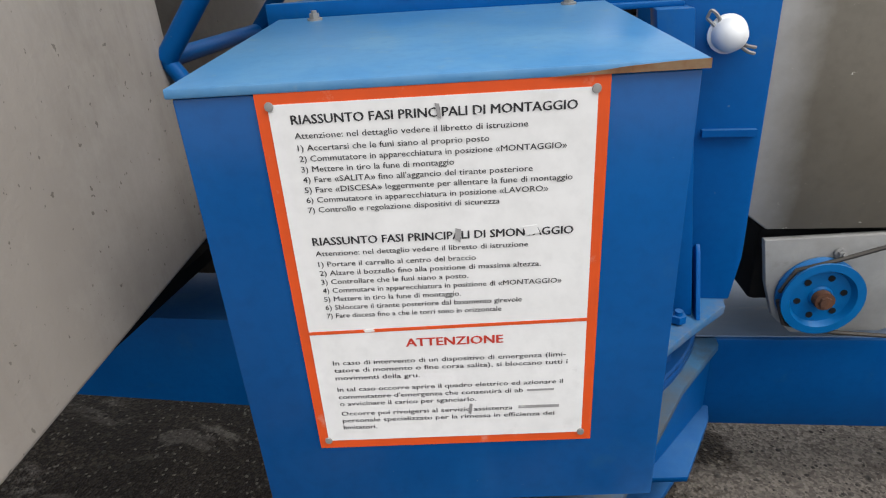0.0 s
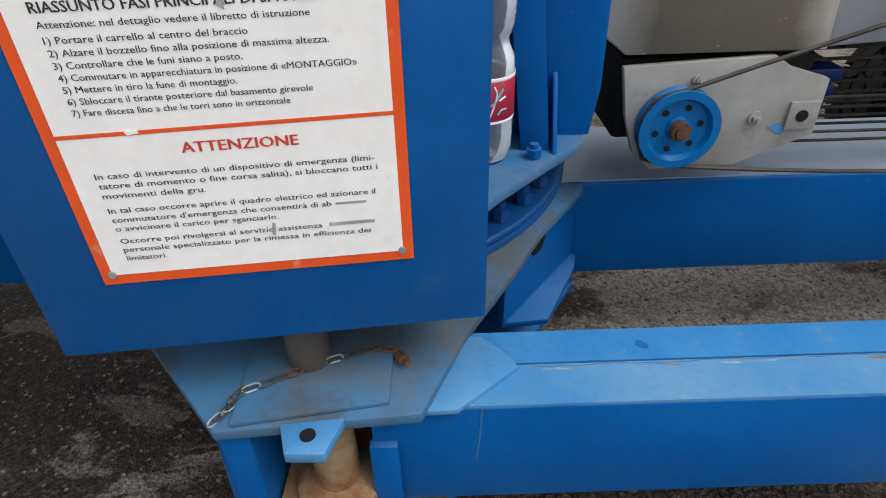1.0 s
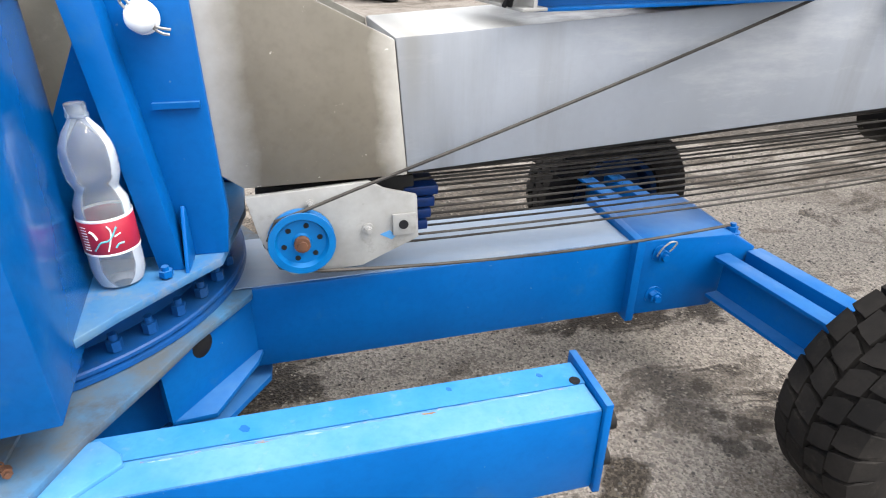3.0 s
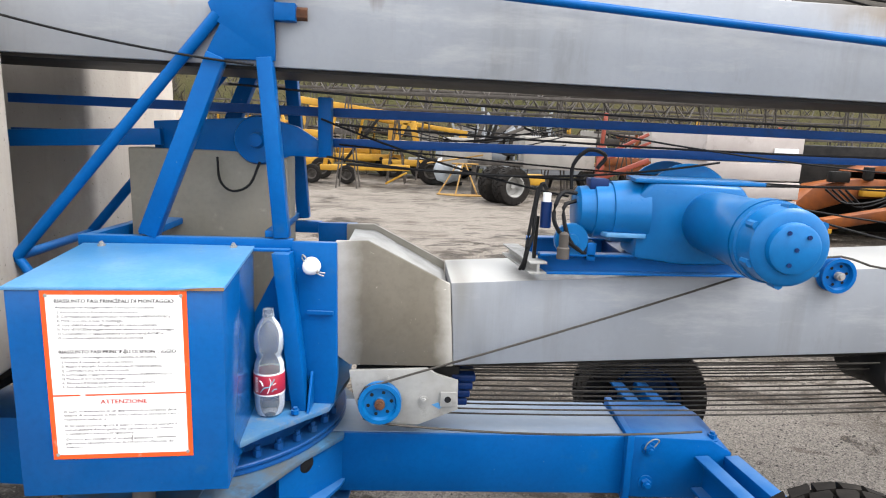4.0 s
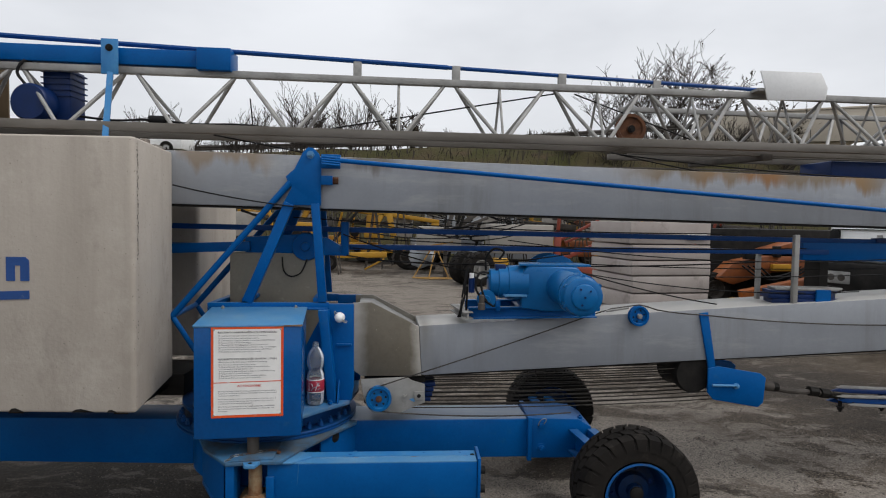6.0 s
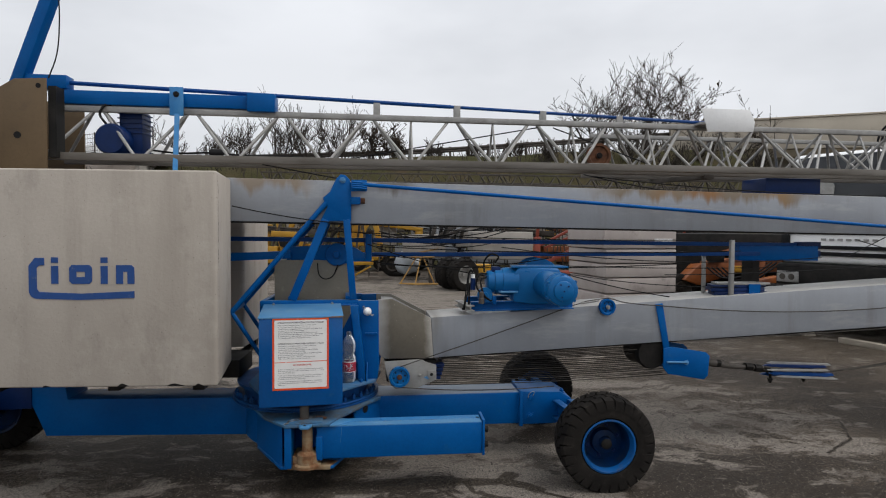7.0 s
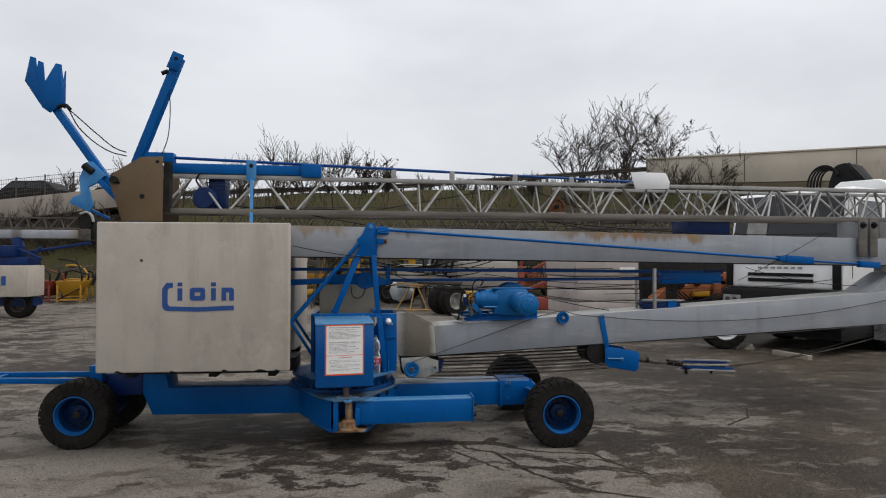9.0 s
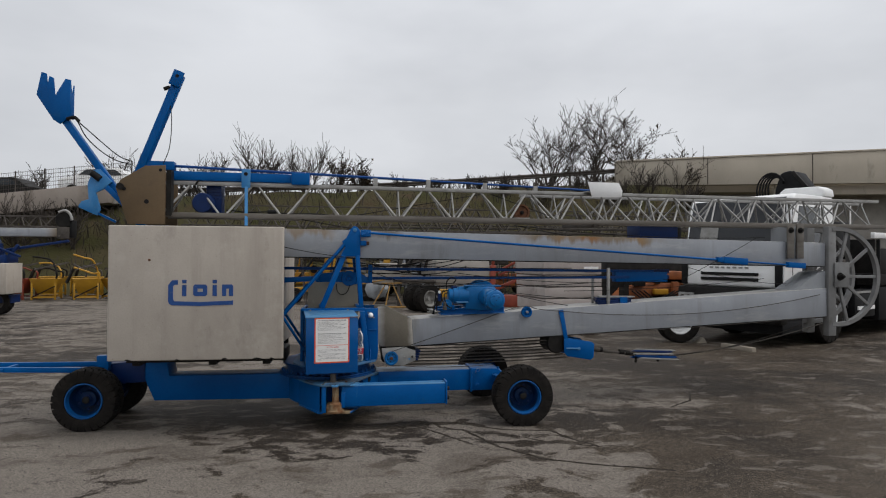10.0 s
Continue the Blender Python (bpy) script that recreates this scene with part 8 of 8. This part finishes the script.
for p, q in (((0.62, 12.6, 0.04), (1.05, 12.8, 0.74)), ((1.0, 12.4, 0.04), (1.15, 12.7, 0.74)), ((1.5, 12.6, 0.04), (1.2, 12.8, 0.74)), ((0.6, 12.6, 0.05), (1.55, 12.6, 0.05)), ((0.6, 12.6, 0.05), (1.0, 12.35, 0.05)),
             ((1.0, 12.35, 0.05), (1.6, 12.45, 0.05)), ((0.9, 12.8, 0.72), (1.5, 12.8, 0.72)), ((0.35, 12.9, 0.70), (1.6, 13.0, 0.92))):
    bm = B()
    rod(bm, (p[0] - 0.12, p[1], p[2]), (q[0] - 0.12, q[1], q[2]), 0.018, 8)
    part("tube", bm, DULL_YELLOW, trip)
dolly = thing("white_tank", (0.62, 15.6, 0.0), "pale eight-sided steel tank on dark wheels", "tank")
bm = B()
lathe(bm, [(0.0, -0.36), (0.22, -0.34), (0.36, -0.24), (0.40, 0.0), (0.36, 0.24), (0.22, 0.34), (0.0, 0.36)], (0.70, 15.6, 0.42), (0.25, 1, 0.1), 8)
part("shell", bm, TANK_WHITE, dolly, soft=0.02)
bm = B()
box(bm, 0.30, 1.10, 15.4, 15.8, 0.03, 0.12)
part("cradle", bm, DARK_STEEL, dolly, soft=0.01)
far_wheel(dolly, 0.26, 15.6, 0.36, 0.36)

# yellow machines further back
for k, (x, y, s) in enumerate(((-2.6, 18.2, 1.0), (-5.6, 18.6, 0.9), (-0.2, 17.6, 0.85))):
    m = thing("yellow_machine", (x, y, 0.0), "yellow crane carrier frame with counterweight arms, parked in a row", "machine", "yellow machines")
    for nm, pts, y0, y1 in (("lower_frame", [(-1.3, 0.40), (1.9, 0.48), (1.9, 0.66), (-1.3, 0.64)], 0.0, 0.6), ("upper_frame", [(-1.2, 1.0), (-0.45, 1.0), (-0.5, 1.32), (-1.2, 1.32)], 0.1, 0.8),
                            ("boom", [(-1.1, 1.92), (1.7, 1.58), (1.7, 1.73), (-1.1, 2.10)], 0.2, 0.5), ("boom_post", [(1.35, 0.8), (1.6, 0.8), (1.7, 1.6), (1.4, 1.6)], 0.2, 0.45),
                            ("stay", [(-1.1, 0.8), (-0.95, 0.8), (-0.4, 1.95), (-0.6, 1.95)], 0.2, 0.4)):
        bm = B()
        prism(bm, [(x + u * s, z * s) for u, z in pts], y + y0, y + y1)
        part(nm, bm, YELLOW, m, soft=0.02)
    for u in (-1.0, 0.0, 1.2):
        bm = B()
        rod(bm, (x + u * s, y - 0.01, 0.53 * s), (x + u * s, y + 0.02, 0.53 * s), 0.06, 12)
        part("pin", bm, DARK_STEEL, m)
    far_wheel(m, x - 0.9 * s, y + 0.2, 0.3, 0.3)
    far_wheel(m, x + 1.3 * s, y + 0.2, 0.3, 0.3)

# grey mixers and struts amid the yellow machines
mixer = thing("grey_mixer", (2.6, 16.2, 0.0), "grey steel mixer with struts among the parked machines", "mixer")
bm = B()
lathe(bm, [(0.0, 0.0), (0.2, 0.05), (0.36, 0.25), (0.38, 0.45), (0.26, 0.65), (0.0, 0.68)], (2.2, 16.2, 0.85), (0.5, 0, 0.8), 16)
part("drum", bm, OLD_GALV, mixer)
for k in range(7):
    bm = B()
    a = random.Random(k)
    bar(bm, (1.4 + k * 0.35, 16.0, 0.0), (1.6 + k * 0.35 + a.uniform(-0.5, 0.5), 16.2, 1.9 + a.uniform(-0.2, 0.3)), 0.07, 0.07)
    part("strut", bm, GREY_STEEL if k % 2 else DARK_STEEL, mixer)
lift = thing("red_lift", (4.6, 14.5, 0.0), "red-orange scissor arm lift standing in the yard", "lift")
for p, q, w in (((4.10, 13.0, 0.0), (4.12, 13.0, 1.25), 0.16), ((4.12, 13.0, 1.2), (4.17, 13.0, 1.95), 0.08), ((4.15, 13.0, 1.0), (5.15, 13.0, 1.52), 0.07), ((4.3, 13.0, 0.95), (5.3, 13.0, 1.38), 0.06), ((4.15, 13.0, 0.5), (5.2, 13.0, 0.95), 0.10)):
    bm = B()
    bar(bm, p, q, w, w)
    part("arm", bm, RED, lift, soft=0.01)
bm = B()
box(bm, 3.9, 5.2, 12.8, 13.3, 0.0, 0.35)
part("base", bm, RED, lift, soft=0.02)

# pale block behind the A-frame
pale = thing("pale_ballast", (-3.2, 7.3, 0.0), "pale concrete ballast block of another crane", "counterweight")
bm = B()
box(bm, -3.75, -2.86, 7.0, 7.9, 0.55, 1.62)
part("block", bm, CONCRETE, pale, soft=0.02)
bm = B()
box(bm, -3.7, -2.9, 7.1, 7.8, 0.0, 0.55)
part("plinth", bm, CONCRETE_FAR, pale, soft=0.02)

# skip hoppers on the left, packed close
def hopper(x, y, turn, m, seed):
    rnd = random.Random(seed)
    h = thing("hopper", (x, y, 0.0), "red skip hopper on a steel frame" if m is RED else "worn yellow skip hopper on a steel frame with raised arms", "hopper", "hoppers", turn=turn, local=True)
    bm = B()
    lo = [bm.verts.new((u * 0.22, v * 0.20, 0.20)) for u, v in ((-1, -1), (1, -1), (1, 1), (-1, 1))]
    hi = [bm.verts.new((u * 0.42 + 0.02, v * 0.40, 0.70)) for u, v in ((-1, -1), (1, -1), (1, 1), (-1, 1))]
    inn = [bm.verts.new((u * 0.39 + 0.02, v * 0.37, 0.70)) for u, v in ((-1, -1), (1, -1), (1, 1), (-1, 1))]
    pit = [bm.verts.new((u * 0.20, v * 0.18, 0.23)) for u, v in ((-1, -1), (1, -1), (1, 1), (-1, 1))]
    bm.faces.new(lo[::-1]), bm.faces.new(pit)
    for a, b in ((lo, hi), (hi, inn), (inn, pit)):
        for q in range(4):
            bm.faces.new((a[q], a[(q + 1) % 4], b[(q + 1) % 4], b[q]))
    part("bin", bm, m, h, soft=0.006)
    for u in (-0.34, 0.34):
        for v in (-0.32, 0.32):
            bm = B()
            box(bm, u - 0.025, u + 0.025, v - 0.025, v + 0.025, 0.0, 0.60)
            part("leg", bm, m, h, soft=0.004)
    bm = B()
    bar(bm, (-0.34, -0.33, 0.08), (0.34, -0.33, 0.45), 0.035, 0.035)
    part("brace", bm, DARK_STEEL, h)
    for v in (-0.32, 0.32):
        bm = B()
        box(bm, -0.34, 0.34, v - 0.02, v + 0.02, 0.06, 0.11)
        part("skid", bm, m, h)
        bm = B()
        top = rnd.uniform(0.95, 1.40)
        tube(bm, [(0.34, v, 0.56), (0.38, v, 0.88), (0.22, v * 0.8, top - 0.10), (-0.05, v * 0.7, top), (-0.36, v * 0.6, top + rnd.uniform(-0.05, 0.12))], 0.030, 6)
        part("arm", bm, m if rnd.random() < 0.35 else (DARK_STEEL if rnd.random() < 0.6 else OLD_GALV), h)
    bm = B()
    bar(bm, (-0.30, -0.25, 1.0), (0.45, 0.25, 1.2), 0.07, 0.05)
    part("tie", bm, OLD_GALV, h)
    bm = B()
    rod(bm, (-0.55, 0.0, 0.55), (-0.35, 0.0, 1.05), 0.05, 8)
    part("chute_lever", bm, DARK_STEEL, h)


for k, (x, y, m) in enumerate(((-12.1, 17.3, RED), (-11.15, 17.0, RED), (-10.3, 17.0, YELLOW), (-9.08, 17.0, YELLOW), (-8.2, 17.4, YELLOW), (-7.6, 17.0, YELLOW), (-6.6, 17.5, ORANGE), (-5.6, 17.1, YELLOW), (-9.8, 18.7, YELLOW), (-8.1, 18.8, ORANGE), (-11.0, 18.8, YELLOW))):
    hopper(x, y, -25 + 17 * (k % 4), m, 300 + k)

# another folded crane at the left edge
other = thing("folded_crane", (-9.0, 11.6, 0.0), "another folded blue crane with pale counterweight, parked at distance", "crane")
bm = B()
box(bm, -11.2, -8.3, 11.0, 11.7, 0.54, 1.29)
part("counterweight", bm, CONCRETE, other, soft=0.02)
bm = B()
for x0, x1, z0, z1 in ((-0.2, -0.1, 0.72, 0.92), (-0.05, 0.0, 0.72, 0.88), (0.05, 0.15, 0.72, 0.94)):
    box(bm, -8.95 + x0, -8.95 + x1, 10.992, 11.002, z0 + 0.1, z1 + 0.1)
part("mark", bm, LOGO_BLUE, other)
bm = B()
box(bm, -12.0, -7.6, 11.9, 12.2, 1.97, 2.19)
part("tower_boom", bm, BOOM, other, soft=0.02)
bm = B()
bar(bm, (-9.0, 11.8, 1.58), (-7.3, 11.9, 1.86), 0.07, 0.07)
box(bm, -9.6, -8.75, 11.25, 11.7, 1.50, 1.78)
bar(bm, (-8.7, 11.6, 1.30), (-8.35, 11.6, 1.75), 0.08, 0.08)
bar(bm, (-8.9, 11.4, 1.75), (-8.2, 11.4, 1.45), 0.06, 0.06)
bar(bm, (-8.9, 11.9, 1.3), (-9.1, 11.9, 1.98), 0.2, 0.2)
box(bm, -10.4, -8.5, 11.3, 11.9, 1.29, 1.50)
part("frame", bm, BLUE_DARK, other, soft=0.02)
far_wheel(other, -8.75, 11.5, 0.33, 0.33)
bm = B()
box(bm, -11.0, -8.4, 11.4, 11.8, 0.30, 0.50)
part("beam", bm, BLUE_DARK, other)
oj = thing("far_lattice_jib", (-9.0, 12.0, 2.19), "rusty lattice jib of the far folded crane", "lattice jib")
lattice(oj, -12.5, -7.6, 11.95, 12.25, 2.222, 2.50, 0.42, -9.0, 99.0, 0.025, 0.015, OLD_GALV)
bm = B()
lathe(bm, [(0.0, 0.0), (0.20, 0.0), (0.22, 0.02), (0.17, 0.05), (0.22, 0.08), (0.20, 0.10), (0.0, 0.10)], (-7.46, 11.95, 2.42), (0, 1, 0), 20)
part("end_sheave", bm, DARK_STEEL, oj)
bm = B()
tube(bm, [(-7.58, 11.93, 2.60), (-7.42, 11.93, 2.65), (-7.30, 11.93, 2.56), (-7.25, 11.93, 2.40)], 0.035, 8)
part("sheave_guard", bm, GALV, oj)
bm = B()
box(bm, -7.61, -7.32, 11.9, 12.2, 1.92, 2.22)
for q in range(3):
    rod(bm, (-7.55 + 0.1 * q, 11.88, 1.98 + 0.06 * q), (-7.55 + 0.1 * q, 11.91, 1.98 + 0.06 * q), 0.03, 8)
part("end_bracket", bm, OLD_GALV, oj, soft=0.01)
bm = B()
box(bm, -7.32, -7.25, 11.95, 12.2, 1.95, 2.40)
part("end_plate", bm, BLACK, oj, soft=0.01)

# lattice booms lying in rows behind the yard
for k, (x0, x1, y, z) in enumerate(((-2.5, 9.0, 13.6, 2.25), (-6.0, 6.0, 17.0, 2.55), (1.0, 14.0, 18.5, 2.3), (-1.5, 7.5, 15.4, 1.95), (3.0, 14.5, 16.2, 2.75), (-4.5, 4.5, 18.9, 3.0), (5.5, 13.5, 12.6, 2.35), (-3.0, 6.5, 19.0, 1.35), (2.5, 12.0, 19.3, 1.8), (-7.5, 1.5, 18.2, 1.75), (4.5, 11.5, 15.0, 1.55))):
    b = thing("stored_jib", (x0, y, z), "rusty galvanised lattice boom stored across the yard", "lattice jib", "stored booms")
    lattice(b, x0, x1, y, y + 0.45, z, z + 0.42, 0.62, x0, 99.0, 0.03, 0.016, OLD_GALV)
    for x in (x0 + 0.8, (x0 + x1) / 2, x1 - 0.8):
        bm = B()
        for yy in (y, y + 0.45):
            rod(bm, (x - 0.25, yy, 0.0), (x, yy, z - 0.03), 0.018, 6)
            rod(bm, (x + 0.25, yy, 0.0), (x, yy, z - 0.03), 0.018, 6)
        part("trestle", bm, OLD_GALV, b)
# grey shed roof edge behind the lorry and parked cars on the upper road
for k, (x, m) in enumerate(((-12.3, WHITE), (-16.9, DARK_STEEL), (-21.4, GREY_STEEL))):
    up = 4.19 + (x + 16.4) * 0.12 - 4.30
    car = thing("parked_car", (x, 26.6, 3.85 + up), "small parked car behind the fence on the upper road", "car", "parked cars")
    bm = B()
    prism(bm, [(x + u, z + up) for u, z in ((-1.9, 4.1), (-1.9, 4.75), (-1.2, 4.85), (-0.7, 5.28), (0.8, 5.30), (1.3, 4.9), (1.95, 4.8), (1.95, 4.1))], 25.9, 27.5)
    part("body", bm, m, car, soft=0.06)
    bm = B()
    prism(bm, [(x + u, z + up) for u, z in ((-0.98, 4.92), (-0.65, 5.18), (-0.10, 5.20), (-0.10, 4.93))], 25.88, 25.905)
    part("side_window", bm, WINDSCREEN, car)
    bm = B()
    prism(bm, [(x + u, z + up) for u, z in ((0.02, 4.93), (0.02, 5.20), (0.66, 5.20), (1.0, 4.94))], 25.88, 25.905)
    part("side_window", bm, WINDSCREEN, car)
    for u in (-1.25, 1.25):
        far_wheel(car, x + u, 25.95, 4.15 + up, 0.31)


# a loose wheel beside the lorry
spare = thing("loose_wheel", (5.88, 5.40, 0.0), "worn lorry wheel with a pale rim standing by a chock", "wheel")
far_wheel(spare, 5.88, 5.40, 0.36, 0.36, -8, FAR_RIM)
bm = B()
prism(bm, [(6.17, 0.0), (6.34, 0.0), (6.28, 0.10)], 5.22, 5.36)
part("chock", bm, WOOD, spare, soft=0.005)

# brambles and dead stalks on the bank
bm = B()
rnd = random.Random(88)
for k in range(5200):
    x, y = rnd.uniform(-16, 24), rnd.uniform(20.5, 28.3)
    f = min(1.0, max(0.0, (y - 19.4) / 8.4))
    z = bank_top(x) * f * f * (3 - 2 * f) - 0.1
    thick = 0.5 + 0.5 * noise.noise(Vector((x * 0.22, y * 0.3, 1.7)))
    if rnd.random() > 0.25 + thick * 0.9 + (0.05 if x > 6 else 0):
        continue
    h = rnd.uniform(0.25, 0.75) * (0.5 + thick) + (0.1 if x > 7 else 0)
    dx, dy = rnd.uniform(-0.4, 0.4), rnd.uniform(-0.3, 0.2)
    w = rnd.uniform(0.008, 0.020)
    a, b, c = Vector((x, y, z)), Vector((x + dx * 0.4, y + dy * 0.4, z + h * 0.7)), Vector((x + dx, y + dy, z + h))
    va = [bm.verts.new(p + Vector((s * w * t, 0, 0))) for p, t in ((a, 1.0), (b, 0.8)) for s in (-1, 1)]
    tip = bm.verts.new(c)
    bm.faces.new((va[0], va[1], va[3], va[2]))
    bm.faces.new((va[2], va[3], tip))
single("brambles", bm, BARK, "tangle of dead stalks and brambles on the bank", "brambles", kind="stuff")


# a second row of folded cranes: frames, struts and slack ropes close together
def folded_base(x, y, s, seed, m, label):
    rnd = random.Random(seed)
    t = thing("parked_crane", (x, y, 0.0), label, "crane", "parked cranes")
    bm = B()
    box(bm, x - 1.3 * s, x + 1.3 * s, y, y + 0.35, 0.35, 0.62)
    part("lower_beam", bm, m, t, soft=0.01)
    bm = B()
    box(bm, x - 0.55 * s, x + 0.55 * s, y - 0.05, y + 0.6, 0.62, 0.86)
    part("turntable", bm, m, t, soft=0.015)
    bm = B()
    box(bm, x - 1.2 * s, x - 0.5 * s, y + 0.1, y + 0.7, 0.88, 1.62)
    part("ballast", bm, CONCRETE_FAR, t, soft=0.02)
    for k in range(3):
        bm = B()
        bar(bm, (x + (0.1 + 0.25 * k) * s, y + 0.1 * k, 0.8), (x + rnd.uniform(-0.2, 0.9) * s, y + 0.1 * k, 1.9), 0.06, 0.07)
        part("strut", bm, m if k != 1 else OLD_GALV, t, soft=0.004)
    bm = B()
    bar(bm, (x - 0.2 * s, y + 0.3, 1.45), (x + 1.9 * s, y + 0.3, 1.30), 0.16, 0.17)
    part("folded_mast", bm, OLD_GALV if seed % 2 else m, t, soft=0.008)
    bm = B()
    lathe(bm, [(0.0, 0.0), (0.15, 0.0), (0.15, 0.05), (0.11, 0.08), (0.11, 0.24), (0.15, 0.27), (0.15, 0.32), (0.0, 0.32)], (x + 0.75 * s, y - 0.05, 0.98), (0, 1, 0), 16)
    part("winch_drum", bm, DARK_STEEL, t)
    bm = B()
    box(bm, x + 0.62 * s, x + 0.88 * s, y, y + 0.3, 0.62, 0.98)
    part("winch_seat", bm, m, t, soft=0.01)
    for k in range(5):
        bm = B()
        tube(bm, sag((x - 0.9 * s, y - 0.02, 1.62 + 0.02 * k), (x + 1.8 * s, y + 0.28, 1.40 - 0.06 * k), rnd.uniform(0.02, 0.25), 8), 0.012, 4)
        part("slack_rope", bm, BLACK, t)
    far_wheel(t, x - 0.95 * s, y - 0.12, 0.30, 0.30, rnd.uniform(-15, 15))
    far_wheel(t, x + 1.05 * s, y - 0.12, 0.30, 0.30, rnd.uniform(-15, 15))


YB = "folded yellow crane base with ballast, struts and slack ropes"
for k, (x, y, s, m) in enumerate(((0.9, 17.9, 1.1, GREY_STEEL), (3.4, 15.6, 1.0, GREY_STEEL), (5.9, 17.4, 1.0, ORANGE), (-3.9, 16.4, 1.0, YELLOW), (-6.9, 18.9, 0.9, YELLOW), (9.8, 16.9, 1.1, RED), (2.2, 18.6, 1.1, GREY_STEEL), (-2.4, 18.9, 1.0, YELLOW), (4.4, 18.8, 1.0, YELLOW), (7.4, 18.9, 1.0, GREY_STEEL), (6.6, 14.4, 0.8, YELLOW))):
    folded_base(x, y, s, 200 + k, m, YB if m is YELLOW else "folded grey and orange crane base with struts and slack ropes")

# yellow boom carried low on a frame, and a grey grab beside it
yb = thing("yellow_boom_crane", (-1.5, 15.0, 0.0), "long yellow crane boom resting on a low yellow frame", "crane")
for nm, p, q, w, h in (("boom", (-3.1, 15.0, 2.08), (-0.25, 15.0, 1.72), 0.20, 0.17), ("boom_tip", (-0.28, 15.0, 1.78), (-0.10, 15.0, 0.95), 0.14, 0.16), ("lower_frame", (-2.6, 15.0, 0.40), (-0.30, 15.0, 0.46), 0.22, 0.15),
                       ("strut", (-2.5, 15.0, 0.45), (-2.2, 15.0, 1.95), 0.10, 0.10), ("ram", (-2.0, 14.95, 0.55), (-1.1, 14.95, 1.70), 0.07, 0.07), ("box_frame", (-3.2, 14.9, 1.28), (-2.35, 14.9, 1.25), 0.3, 0.16),
                       ("skid", (-0.9, 14.9, 0.04), (-0.35, 14.7, 0.35), 0.05, 0.05)):
    bm = B()
    bar(bm, p, q, w, h)
    part(nm, bm, YELLOW if nm != "ram" else DARK_STEEL, yb, soft=0.01)
far_wheel(yb, -1.9, 14.85, 0.24, 0.24)
far_wheel(yb, -2.8, 14.85, 0.24, 0.24)
grab = thing("grab", (1.8, 13.0, 0.0), "dark grey steel grab with folded jaws and hoses", "grab")
rnd = random.Random(515)
for k in range(11):
    x0, x1 = rnd.uniform(1.25, 2.2), rnd.uniform(1.3, 2.4)
    bm = B()
    bar(bm, (x0, 13.0 + 0.04 * k, rnd.uniform(0.7, 1.2)), (x1, 13.0 + 0.04 * k, rnd.uniform(1.5, 2.0)), rnd.uniform(0.04, 0.10), rnd.uniform(0.04, 0.12))
    part("jaw" if k < 4 else "strut", bm, (OLD_GALV, GREY_STEEL, DARK_STEEL)[k % 3], grab, soft=0.006)
bm = B()
box(bm, 1.15, 2.4, 13.0, 13.5, 0.70, 0.80)
part("cradle", bm, OLD_GALV, grab, soft=0.02)
for x in (1.3, 2.3):
    bm = B()
    box(bm, x - 0.04, x + 0.04, 13.05, 13.45, 0.0, 0.705)
    part("leg", bm, OLD_GALV, grab)
for k in range(7):
    bm = B()
    z0 = rnd.uniform(1.1, 1.8)
    tube(bm, sag((rnd.uniform(-0.6, 0.8), 12.9, z0), (rnd.uniform(1.6, 3.6), 12.95, rnd.uniform(1.1, 1.7)), rnd.uniform(0.1, 0.35), 9), 0.014, 4)
    part("hose", bm, BLACK, grab)
